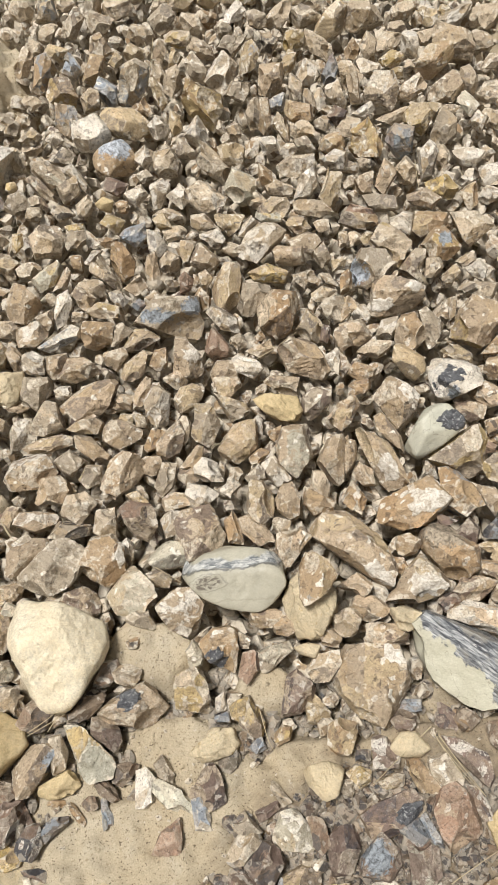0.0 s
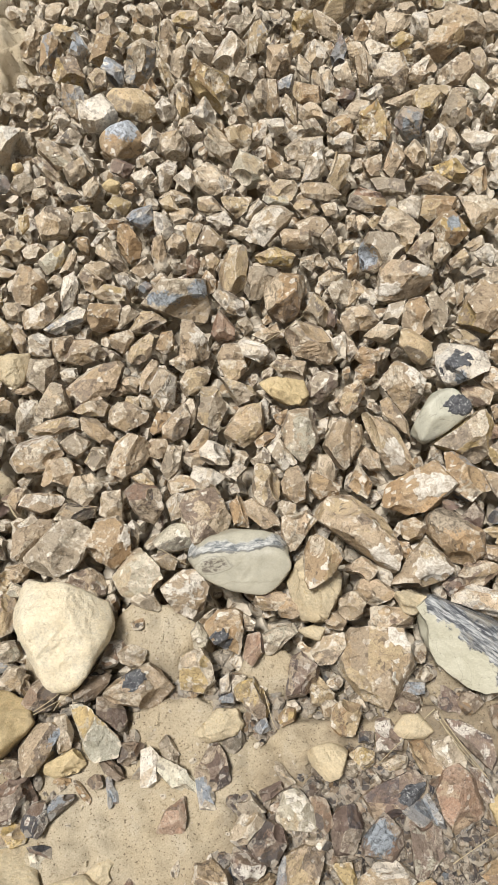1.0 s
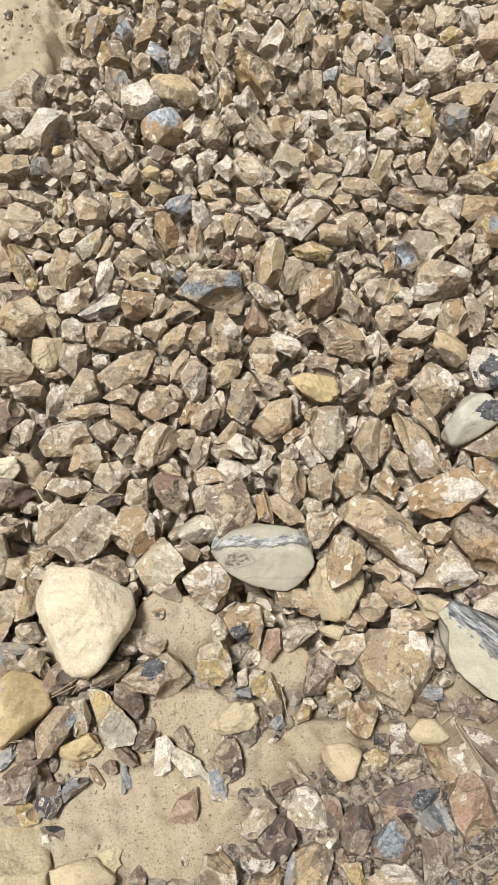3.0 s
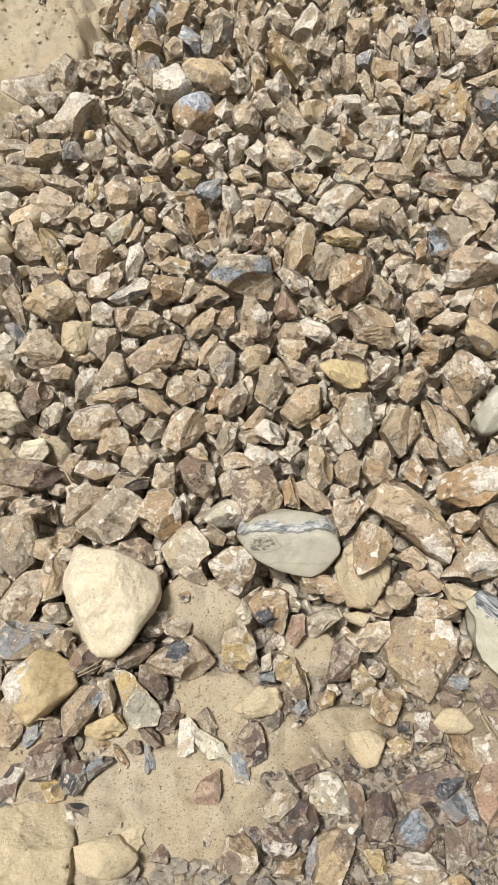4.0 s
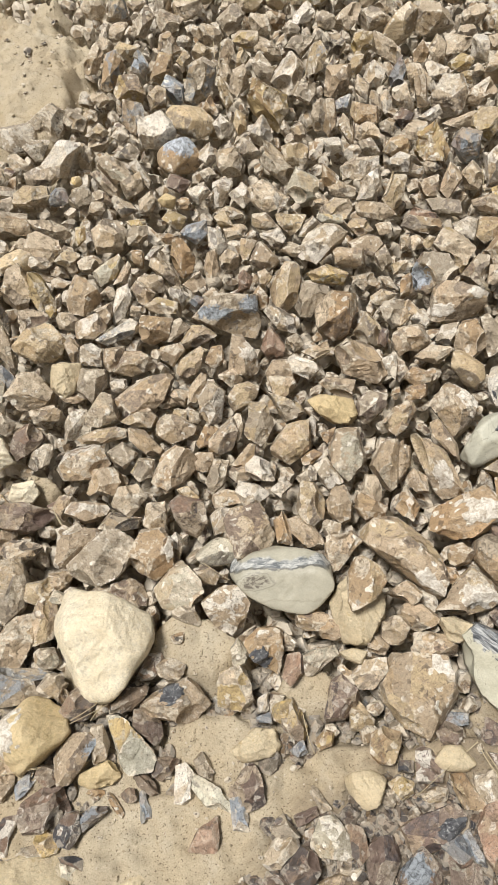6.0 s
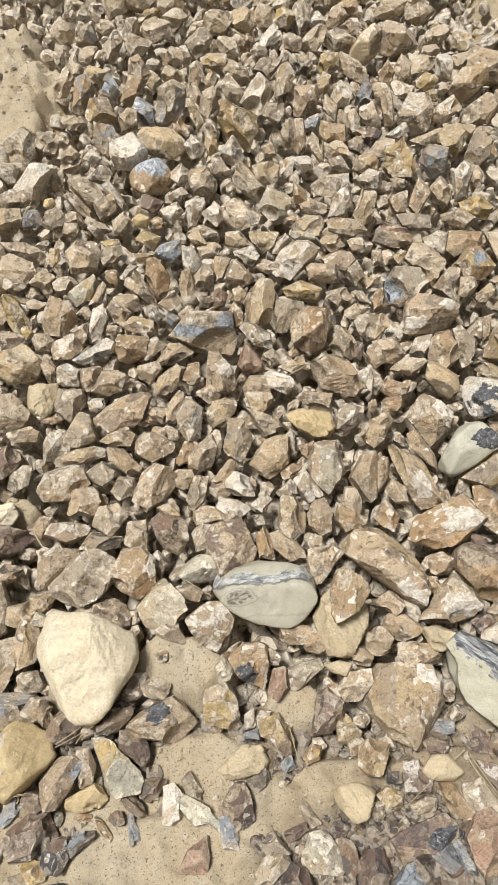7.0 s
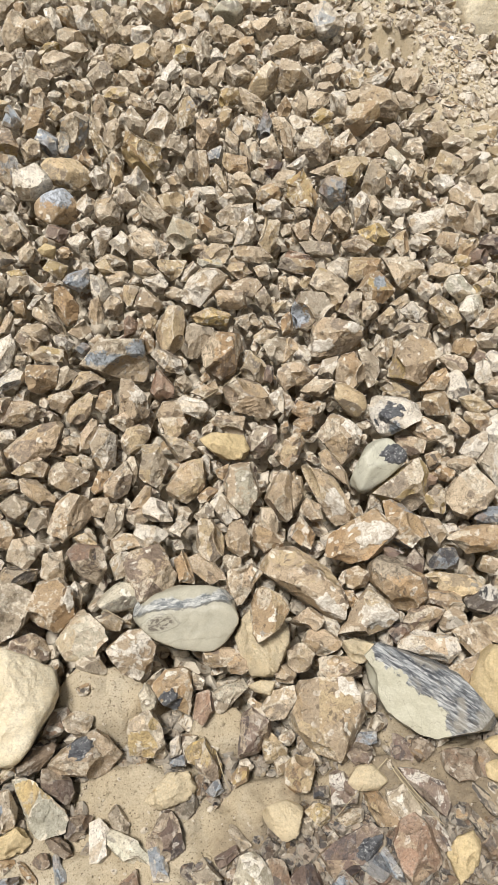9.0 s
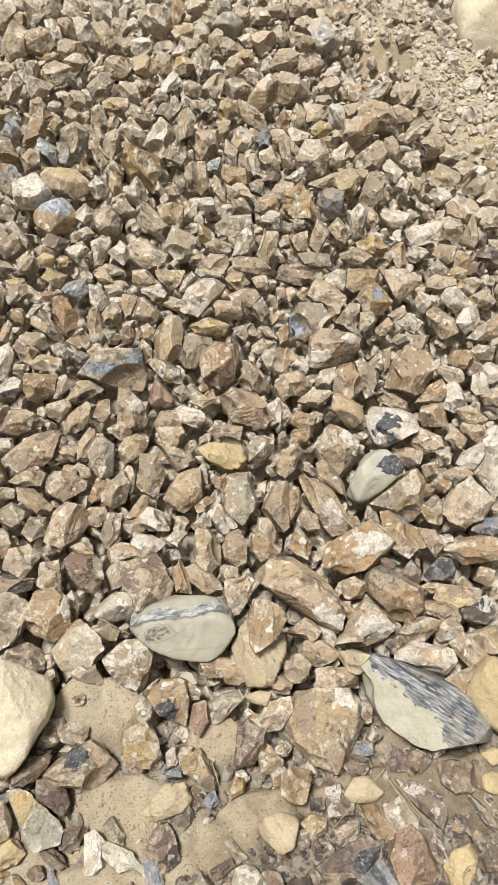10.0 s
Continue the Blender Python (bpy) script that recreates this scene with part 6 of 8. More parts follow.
stone("w", 0.447, 0.124, 0.077, 51, -13, -10, 0.115, 0.099, 0.084, sides=((-163, 0.97), (-102, 1.04), (-60, 0.73), (-10, 0.94), (56, 0.79), (78, 0.88), (123, 1.11), (180, 1.00)), rough=0.8,
      name="crusted_flint", label="white crusted flint with speckled black core", spots=(("k", -0.012, 0.004, 0.028, 0.024), ("b", -0.005, -0.03, 0.012, 0.014)))
stone("ys", -0.321, -0.624, -0.214, 23, 6, 18, 0.072, 0.041, 0.035, sides=((-141, 1.03), (-87, 0.97), (-44, 1.03), (8, 0.92), (34, 0.88), (113, 0.76), (117, 0.77), (175, 0.96)), sharp=22.0, rough=1.5)
stone("t", -0.372, -0.601, -0.204, 24, -11, 59, 0.102, 0.060, 0.051, sides=((-153, 1.03), (-98, 0.93), (-52, 1.05), (-12, 1.00), (20, 0.91), (62, 0.97), (102, 0.94), (144, 0.78), (157, 0.80)), spots=(("b", 0.03, -0.03, 0.02, 0.02),))
stone("gt", -0.328, -0.577, -0.198, -7, 25, -75, 0.065, 0.034, 0.029, sides=((-179, 1.00), (-96, 0.97), (-73, 1.03), (3, 0.96), (62, 0.91), (118, 0.85)))
stone("kw", -0.359, -0.704, -0.243, 19, -11, 71, 0.062, 0.044, 0.038, sides=((-162, 0.94), (-103, 0.96), (-45, 0.75), (31, 0.83), (77, 0.90), (114, 1.05), (162, 0.97)))
stone("kb", -0.326, -0.685, -0.238, 21, -3, 44, 0.064, 0.028, 0.024, sides=((-168, 1.06), (-89, 0.99), (-22, 1.09), (26, 0.71), (82, 0.94), (156, 0.75)))
stone("w", -0.172, -0.626, -0.215, 6, -21, 93, 0.065, 0.036, 0.031, sides=((-180, 1.00), (-158, 0.90), (-95, 0.96), (-31, 0.85), (7, 0.99), (91, 0.99)))
stone("g", -0.142, -0.601, -0.207, 10, 20, -47, 0.050, 0.029, 0.025, sides=((-178, 0.97), (-111, 0.89), (-40, 0.74), (27, 0.91), (86, 0.93)))
stone("d", -0.211, -0.601, -0.212, 23, -2, 27, 0.053, 0.045, 0.038, sides=((-140, 0.94), (-62, 0.70), (-51, 0.70), (41, 0.69), (69, 0.74), (160, 0.85)))
stone("d", -0.241, -0.627, -0.223, 12, 19, -31, 0.059, 0.026, 0.022, sides=((-144, 0.81), (-78, 0.92), (-15, 0.91), (37, 0.94), (89, 0.99), (147, 0.83)))
stone("b", -0.238, -0.661, -0.236, -3, 21, -70, 0.051, 0.022, 0.019, sides=((-106, 0.70), (-1, 0.98), (73, 1.04), (110, 0.84), (178, 0.99)))
stone("rd", -0.123, -0.701, -0.242, 14, -11, 55, 0.073, 0.047, 0.040, sides=((-169, 0.85), (-151, 0.79), (-52, 0.58), (-35, 0.55), (65, 0.85), (111, 0.99)))
stone("n", -0.350, -0.763, -0.272, 13, -15, 95, 0.044, 0.034, 0.029, sides=((-133, 0.79), (-70, 0.91), (13, 0.83), (106, 0.79), (142, 0.70)))
stone("k", -0.345, -0.749, -0.268, 11, 17, -12, 0.056, 0.026, 0.022, sides=((-152, 0.90), (-111, 0.77), (-41, 0.99), (19, 0.83), (107, 0.81), (135, 0.69)))
stone("cs", -0.242, -0.778, -0.277, 17, 0, 37, 0.064, 0.041, 0.035, sides=((-157, 0.68), (-70, 0.83), (-21, 0.72), (65, 0.96), (108, 0.92)), sharp=24.0, rough=1.7)
stone("cs", -0.297, -0.796, -0.283, 14, 10, 7, 0.097, 0.040, 0.034, sides=((-102, 0.78), (-2, 1.00), (16, 0.94), (113, 0.65), (173, 0.93)), sharp=24.0, rough=1.7)
stone("p", -0.196, -0.804, -0.280, 14, -3, 43, 0.035, 0.034, 0.029, sides=((-138, 0.42), (-33, 0.83), (-3, 0.95), (105, 0.71)))
stone("k", -0.163, -0.803, -0.288, 12, 7, -3, 0.044, 0.017, 0.014, sides=((-174, 0.89), (-84, 0.92), (-8, 0.86), (86, 0.92)))
stone("d", -0.208, -0.756, -0.274, 5, 16, -41, 0.022, 0.009, 0.008, sides=((-99, 0.86), (-6, 0.92), (79, 0.87), (167, 0.81)))
stone("b", -0.153, -0.776, -0.281, 8, 13, -35, 0.022, 0.011, 0.009, sides=((-97, 0.88), (2, 0.97), (91, 0.98), (171, 0.87)))
stone("t", -0.203, -0.504, -0.166, 26, 5, 9, 0.128, 0.086, 0.073, sides=((-151, 0.98), (-109, 0.89), (-64, 0.98), (-29, 0.95), (31, 0.78), (128, 0.59), (137, 0.59)), spots=(("k", -0.01, 0.01, 0.022, 0.02),))
stone("dk", -0.288, -0.503, -0.170, 27, -5, 35, 0.081, 0.045, 0.039, sides=((-143, 0.93), (-72, 0.83), (-38, 0.89), (12, 0.95), (65, 0.90), (111, 0.94), (166, 0.92)))
stone("dw", -0.259, -0.452, -0.152, 26, -16, 50, 0.072, 0.039, 0.033, sides=((-144, 0.73), (-71, 0.88), (-23, 0.89), (38, 0.84), (124, 0.67)))
stone("o", -0.052, -0.411, -0.133, 3, 30, -82, 0.086, 0.076, 0.065, sides=((-178, 0.98), (-144, 0.85), (-52, 0.58), (-29, 0.53), (74, 0.93), (87, 0.95), (151, 1.17)), spots=(("k", 0.02, -0.01, 0.025, 0.022),))
stone("g", -0.007, -0.391, -0.131, 11, 28, -67, 0.036, 0.030, 0.026, sides=((-112, 0.68), (-16, 0.90), (50, 0.81), (141, 0.57)))
stone("rt", 0.004, -0.437, -0.146, 5, -28, 78, 0.063, 0.038, 0.032, sides=((-133, 0.85), (-64, 0.82), (12, 0.89), (87, 0.96), (164, 0.90)))
stone("gn", 0.048, -0.415, -0.137, 23, -19, 33, 0.075, 0.045, 0.039, sides=((-79, 0.79), (-4, 0.99), (58, 0.69), (71, 0.72), (172, 0.84)))
stone("pe", 0.091, -0.485, -0.162, 5, -26, 69, 0.091, 0.059, 0.050, sides=((-159, 0.81), (-117, 0.86), (-76, 0.98), (-16, 0.85), (43, 1.00), (102, 0.88), (124, 0.87)))
stone("c", 0.122, -0.510, -0.172, 22, 14, -43, 0.053, 0.047, 0.040, sides=((-177, 0.96), (-132, 0.78), (-44, 0.66), (22, 0.96), (88, 0.97)))
stone("ew", 0.145, -0.432, -0.143, 17, -24, 41, 0.079, 0.050, 0.043, sides=((-167, 1.02), (-78, 0.81), (-25, 0.93), (40, 0.74), (102, 0.95), (169, 0.94)))
stone("cs", 0.110, -0.414, -0.126, 30, -2, -6, 0.051, 0.029, 0.025, sides=((-149, 0.69), (-109, 0.74), (-10, 0.82), (86, 0.99), (130, 0.90)))
stone("t", 0.151, -0.391, -0.117, 30, 10, -30, 0.049, 0.038, 0.032, sides=((-140, 0.76), (-60, 0.78), (4, 0.98), (73, 0.85), (147, 0.84)))
stone("e", 0.182, -0.364, -0.105, 8, -32, 60, 0.058, 0.056, 0.047, sides=((-122, 0.93), (-87, 0.99), (-33, 0.99), (18, 0.86), (46, 0.81), (123, 0.77), (167, 0.86)))
stone("cs", 0.118, -0.337, -0.090, 10, 32, -80, 0.141, 0.106, 0.090, sides=((-159, 0.93), (-124, 0.91), (-73, 0.91), (-6, 0.98), (46, 0.80), (79, 0.92), (146, 0.83)), sharp=22.0, rough=1.5)
stone("oc", 0.125, -0.325, -0.032, 3, -36, 76, 0.104, 0.073, 0.062, sides=((-147, 0.67), (-118, 0.72), (-42, 0.93), (-11, 0.90), (16, 1.09), (86, 1.01), (109, 0.87), (138, 0.96)))
stone("ey", -0.099, -0.476, -0.158, -2, 27, -87, 0.081, 0.065, 0.055, sides=((-159, 0.90), (-91, 0.98), (-10, 0.96), (33, 0.93), (104, 0.86), (138, 0.81)))
stone("w", -0.047, -0.494, -0.169, 3, -26, 87, 0.039, 0.022, 0.019, sides=((-171, 0.88), (-72, 0.73), (24, 0.73), (104, 0.89)))
stone("b", -0.044, -0.519, -0.178, 25, -3, 11, 0.030, 0.021, 0.018, sides=((-180, 1.00), (-106, 0.70), (-1, 0.99), (105, 0.71)))
stone("yc", -0.004, -0.505, -0.171, 25, -4, 7, 0.055, 0.045, 0.038, sides=((-118, 1.02), (-74, 0.88), (21, 0.70), (109, 0.83), (177, 0.96)))
stone("n", -0.097, -0.415, -0.138, 10, 28, -62, 0.051, 0.039, 0.033, sides=((-155, 0.78), (-96, 0.90), (-8, 0.94), (50, 0.95), (119, 0.74)))
stone("pe", -0.061, -0.628, -0.213, 6, -19, 80, 0.081, 0.068, 0.058, sides=((-144, 0.93), (-61, 0.66), (-44, 0.70), (17, 0.96), (73, 0.84), (132, 1.02), (164, 0.90)))
stone("fb", -0.077, -0.665, -0.230, 5, 18, -65, 0.059, 0.033, 0.028, sides=((-110, 0.75), (-16, 0.81), (62, 0.95), (107, 0.92), (172, 0.92)))
stone("cs", -0.059, -0.562, -0.193, 22, -8, 22, 0.094, 0.057, 0.049, sides=((-152, 0.80), (-102, 0.86), (-37, 1.06), (-1, 0.99), (60, 0.96), (125, 0.72)), sharp=24.0, rough=1.7)
stone("b", 0.023, -0.561, -0.196, 15, -18, 46, 0.032, 0.026, 0.022, sides=((-109, 0.83), (-20, 0.68), (83, 0.88), (179, 0.99)))
stone("oy", 0.066, -0.544, -0.190, 14, -20, 47, 0.042, 0.028, 0.024, sides=((-125, 0.78), (-50, 0.81), (19, 0.88), (97, 0.92), (163, 0.88)))
stone("oc", 0.167, -0.548, -0.185, -3, -25, 78, 0.063, 0.055, 0.047, sides=((-173, 1.00), (-101, 0.94), (-86, 1.01), (-4, 0.98), (39, 0.96), (103, 0.87), (149, 0.83)))
stone("g", 0.057, -0.631, -0.226, 16, 13, -46, 0.050, 0.019, 0.016, sides=((-104, 0.79), (-7, 0.87), (89, 0.99), (172, 0.92)))
stone("p", 0.038, -0.656, -0.234, 16, -10, 27, 0.044, 0.021, 0.018, sides=((-180, 0.99), (-123, 1.03), (-73, 0.85), (-4, 0.95), (81, 0.82)))
stone("g", 0.002, -0.679, -0.234, 17, 5, -15, 0.058, 0.044, 0.037, sides=((-137, 0.91), (-56, 0.65), (52, 0.53), (155, 0.79)))
stone("ew", -0.004, -0.713, -0.239, 10, -13, 51, 0.080, 0.042, 0.036, sides=((-170, 0.83), (-101, 0.88), (-17, 0.81), (51, 1.02), (96, 0.96)))
stone("pk", 0.031, -0.734, -0.245, 6, -14, 60, 0.068, 0.059, 0.050, sides=((-164, 0.99), (-91, 0.99), (-40, 0.95), (10, 0.93), (77, 0.83), (163, 0.93)))
stone("nw", 0.079, -0.694, -0.237, 15, 10, -45, 0.080, 0.067, 0.057, sides=((-158, 0.86), (-89, 0.99), (-41, 0.75), (-17, 0.86), (50, 0.91), (84, 0.93), (160, 1.00)))
stone("p", 0.162, -0.713, -0.245, -6, -17, 87, 0.081, 0.061, 0.051, sides=((-176, 0.95), (-113, 0.94), (-62, 0.87), (8, 0.93), (37, 0.84), (105, 0.89)))
stone("tw", -0.070, -0.785, -0.269, 7, 11, -47, 0.084, 0.076, 0.065, sides=((-145, 0.70), (-125, 0.67), (-35, 0.78), (20, 0.97), (65, 0.97), (107, 0.91), (160, 1.01)))
stone("pw", -0.005, -0.765, -0.265, 13, 6, -23, 0.066, 0.043, 0.037, sides=((-156, 0.83), (-105, 0.97), (-52, 0.78), (-17, 0.81), (71, 0.80), (145, 0.94)))
stone("oc", 0.023, -0.798, -0.277, 10, -8, 32, 0.065, 0.044, 0.037, sides=((-140, 0.53), (-33, 0.67), (30, 1.02), (80, 0.96), (127, 0.90)))
stone("b", 0.056, -0.779, -0.273, 1, -14, 76, 0.065, 0.021, 0.018, sides=((-110, 0.71), (-12, 0.87), (58, 0.96), (113, 0.84), (161, 0.81)))
stone("tc", 0.085, -0.773, -0.265, 2, -14, 66, 0.107, 0.070, 0.060, sides=((-167, 0.91), (-82, 0.89), (-51, 1.01), (17, 0.81), (41, 0.81), (121, 0.76)))
stone("y", 0.161, -0.770, -0.268, 15, 5, -46, 0.048, 0.037, 0.031, sides=((-104, 0.82), (-18, 0.92), (50, 0.70), (151, 0.58)))
stone("k", 0.127, -0.723, -0.252, 5, 16, -91, 0.042, 0.019, 0.016, sides=((-157, 0.71), (-63, 0.74), (20, 0.83), (108, 0.80)))
stone("pw", 0.237, -0.576, -0.195, 22, 12, -52, 0.067, 0.053, 0.045, sides=((-130, 0.61), (-30, 0.70), (36, 1.02), (89, 0.99), (155, 0.92)))
stone("k", 0.205, -0.574, -0.204, 22, -11, 3, 0.030, 0.023, 0.020, sides=((-104, 0.77), (-6, 0.91), (86, 0.96), (165, 0.83)))
stone("yc", 0.194, -0.609, -0.209, 22, -7, -5, 0.047, 0.038, 0.032, sides=((-143, 0.62), (-48, 0.73), (-7, 0.90), (80, 0.94), (134, 0.90)))
stone("tc", 0.249, -0.613, -0.218, 17, -15, 13, 0.058, 0.026, 0.022, sides=((-162, 0.73), (-99, 0.90), (-18, 0.82), (45, 1.01), (101, 0.90)))
stone("oc", 0.305, -0.606, -0.207, 23, 8, -50, 0.083, 0.045, 0.038, sides=((-113, 0.76), (-26, 0.81), (25, 1.00), (77, 0.82), (167, 0.88)))
stone("gw", 0.341, -0.598, -0.203, 25, 6, -48, 0.076, 0.056, 0.047, sides=((-141, 0.80), (-65, 0.82), (-28, 0.82), (24, 0.97), (72, 0.81), (152, 0.87)))
stone("pw", 0.390, -0.574, -0.195, 27, 4, -45, 0.114, 0.047, 0.040, sides=((-130, 1.00), (-99, 0.94), (-90, 1.00), (5, 0.92), (31, 0.83), (126, 0.59), (150, 0.63)))
stone("pw", 0.400, -0.642, -0.222, 23, 10, -65, 0.068, 0.025, 0.021, sides=((-106, 0.73), (-7, 0.94), (32, 1.07), (94, 0.95), (164, 0.83)))
stone("rt", 0.355, -0.669, -0.218, 14, 19, -92, 0.108, 0.078, 0.067, sides=((-165, 0.94), (-122, 0.96), (-67, 0.83), (-39, 0.86), (26, 0.84), (107, 0.83), (154, 0.95)))
stone("pt", 0.248, -0.664, -0.227, 13, -17, 21, 0.121, 0.060, 0.051, sides=((-176, 0.94), (-105, 1.02), (-61, 0.78), (-21, 0.92), (12, 0.99), (86, 0.96), (114, 1.14)), spots=(("k", 0.03, -0.01, 0.025, 0.016),))
stone("b", 0.311, -0.686, -0.239, 20, 10, -62, 0.061, 0.024, 0.020, sides=((-174, 0.91), (-114, 0.72), (-20, 0.78), (42, 1.05), (96, 0.94)))
stone("p", 0.221, -0.729, -0.250, 8, -17, 32, 0.080, 0.067, 0.057, sides=((-138, 0.74), (-72, 0.92), (-28, 0.91), (10, 0.98), (103, 0.80), (149, 0.86)), spots=(("b", 0.0, 0.008, 0.026, 0.026),))
stone("pn", 0.294, -0.735, -0.252, -10, -17, 83, 0.110, 0.059, 0.050, sides=((-145, 0.73), (-79, 0.94), (-20, 0.82), (31, 1.04), (107, 0.78), (109, 0.78), (157, 0.98)))
stone("ys", 0.436, -0.678, -0.233, -9, -24, 65, 0.086, 0.052, 0.044, sides=((-132, 0.86), (-86, 0.99), (-33, 0.96), (25, 0.81), (65, 0.83), (147, 0.70)), sharp=22.0, rough=1.5)
stone("tw", 0.224, -0.780, -0.270, 13, -11, 4, 0.105, 0.055, 0.047, sides=((-134, 0.73), (-120, 0.66), (-38, 0.95), (25, 0.80), (93, 0.98), (137, 0.70)))
stone("nc", 0.213, -0.800, -0.279, 13, -8, -4, 0.058, 0.033, 0.028, sides=((-179, 1.01), (-85, 0.92), (1, 0.98), (59, 0.57), (164, 0.83)))
stone("oc", 0.287, -0.796, -0.276, 13, -12, -2, 0.074, 0.043, 0.037, sides=((-177, 1.01), (-92, 0.97), (-1, 1.00), (26, 0.77), (121, 0.67), (142, 0.64)))
stone("oc", 0.425, -0.770, -0.266, 12, -19, 4, 0.091, 0.057, 0.048, sides=((-151, 0.81), (-120, 0.80), (-75, 1.00), (-22, 0.88), (28, 0.95), (100, 0.88), (136, 0.82)))
stone("cs", 0.298, -0.362, -0.100, 34, -2, -20, 0.070, 0.045, 0.038, sides=((-154, 0.68), (-80, 0.94), (-27, 0.76), (1, 1.01), (90, 1.00), (145, 1.09)), sharp=22.0, rough=1.5)
stone("tw", 0.434, -0.357, -0.102, 35, -11, -15, 0.120, 0.060, 0.051, sides=((-177, 0.99), (-117, 0.72), (-110, 0.74), (-25, 0.96), (8, 0.98), (73, 1.00), (103, 0.94), (145, 0.87)))
stone("g", -0.186, 0.274, 0.121, 55, 3, 5, 0.165, 0.106, 0.085, sides=((147, 0.91), (93, 0.42), (151, 0.17), (73, 1.06), (12, 0.92), (3, 0.96), (-44, 1.24), (-118, 0.54), (-106, 0.59), (-162, 0.91)), spots=(("f", 0.054, 0.028, 0.023, 0.018), ("b", -0.026, 0.006, 0.038, 0.015), ))
stone("o", 0.396, -0.230, -0.067, 38, -13, -9, 0.120, 0.117, 0.071, sides=((127, 1.17), (60, 0.55), (74, 0.60), (5, 0.93), (-59, 1.08), (-105, 0.85), (-136, 0.69), (180, 1.00)), spots=(("g", -0.006, 0.038, 0.053, 0.027), ))
stone("tc", 0.327, -0.284, -0.085, 35, -11, -7, 0.123, 0.092, 0.078, sides=((160, 0.73), (140, 0.65), (46, 0.72), (31, 0.75), (-29, 0.98), (-71, 0.90), (-87, 0.95), (-168, 1.10)), spots=(("w", 0.013, -0.013, 0.033, 0.024), ))
stone("g", -0.378, -0.270, -0.078, 36, 12, 9, 0.129, 0.116, 0.083, sides=((143, 0.64), (143, 0.64), (101, 0.91), (57, 1.05), (-4, 0.95), (-30, 0.77), (-57, 0.77), (-113, 0.97), (-152, 1.00)))
stone("o", -0.283, -0.252, -0.075, 36, 9, 7, 0.098, 0.108, 0.071, sides=((158, 0.86), (105, 0.92), (54, 0.92), (14, 0.88), (-52, 0.91), (-110, 0.87), (-135, 0.82)), spots=(("w", 0.033, 0.016, 0.009, 0.033), ))
stone("nt", -0.221, -0.308, -0.096, 34, 7, 5, 0.098, 0.097, 0.069, sides=((148, 0.75), (112, 0.83), (42, 0.86), (13, 0.88), (-48, 0.99), (-90, 1.00), (-151, 0.97)))
stone("tw", -0.128, -0.344, -0.114, 32, 4, 3, 0.096, 0.099, 0.056, sides=((130, 0.81), (99, 0.91), (42, 1.04), (-15, 0.85), (-46, 0.90), (-108, 0.87), (-150, 0.76)))
stone("cr", 0.222, 1.247, 0.469, 75, -2, -5, 0.096, 0.117, 0.069, sides=((150, 0.55), (129, 0.52), (64, 1.08), (-14, 0.80), (-56, 0.66), (-118, 1.02)))
stone("ew", 0.348, 0.977, 0.370, 71, -3, -8, 0.099, 0.110, 0.065, sides=((150, 0.87), (90, 1.00), (34, 0.99), (-9, 0.94), (-70, 0.96), (-110, 0.92), (-160, 0.94)))
stone("kw", 0.564, -0.263, -0.087, 39, -17, -15, 0.076, 0.062, 0.048, sides=((149, 0.78), (112, 0.78), (33, 0.87), (-30, 0.84), (-96, 0.95), (-158, 0.98)))
stone("gb", -0.486, -0.498, -0.170, 28, 14, 14, 0.154, 0.070, 0.056, sides=((131, 1.06), (84, 0.94), (43, 0.89), (-28, 0.78), (-70, 0.83), (-126, 1.00), (-168, 0.87)))
stone("tg", -0.522, -0.425, -0.141, 32, 14, 15, 0.097, 0.103, 0.062, sides=((144, 0.46), (129, 0.45), (96, 0.88), (-7, 0.87), (-28, 0.75), (-98, 0.95), (-122, 1.01)))
stone("g", -0.552, -0.337, -0.111, 35, 14, 16, 0.083, 0.131, 0.056, sides=((130, 0.94), (95, 0.94), (28, 0.99), (-11, 0.94), (-58, 0.87), (-122, 0.82), (-166, 0.87)))
stone("or", -0.347, 0.739, 0.287, 67, 4, 9, 0.119, 0.092, 0.076, sides=((146, 0.93), (112, 0.92), (58, 0.85), (23, 0.81), (-38, 0.97), (-86, 0.97), (-132, 1.08), (180, 1.00)), spots=(("f", 0.000, 0.026, 0.043, 0.025), ))
stone("e", -0.679, 1.312, 0.478, 76, 3, 15, 0.072, 0.066, 0.043)
stone("gb", -0.606, 1.294, 0.473, 75, -22, 20, 0.079, 0.058, 0.046)
stone("e", -0.554, 1.336, 0.488, 76, 3, 12, 0.062, 0.045, 0.044)
stone("g", -0.472, 1.320, 0.482, 12, 76, -66, 0.073, 0.059, 0.045)
stone("e", -0.397, 1.319, 0.487, 76, -15, 13, 0.096, 0.069, 0.062)
stone("e", -0.518, 1.245, 0.457, 71, -39, 25, 0.088, 0.058, 0.051)
stone("ew", -0.444, 1.245, 0.458, 74, 20, 5, 0.075, 0.061, 0.054)
stone("e", -0.588, 1.216, 0.442, 74, -22, 20, 0.071, 0.047, 0.040)
stone("e", -0.619, 1.168, 0.424, 74, 4, 14, 0.050, 0.047, 0.035)
stone("ew", -0.358, 1.236, 0.444, 75, 2, 8, 0.041, 0.031, 0.023)
stone("e", -0.319, 1.203, 0.441, 74, 19, 2, 0.077, 0.057, 0.050)
stone("e", -0.594, 0.947, 0.344, 71, 5, 15, 0.056, 0.040, 0.037)
stone("g", -0.642, 0.865, 0.315, 69, 6, 16, 0.059, 0.050, 0.042)
stone("e", -0.613, 0.889, 0.321, 70, 5, 15, 0.041, 0.035, 0.031)
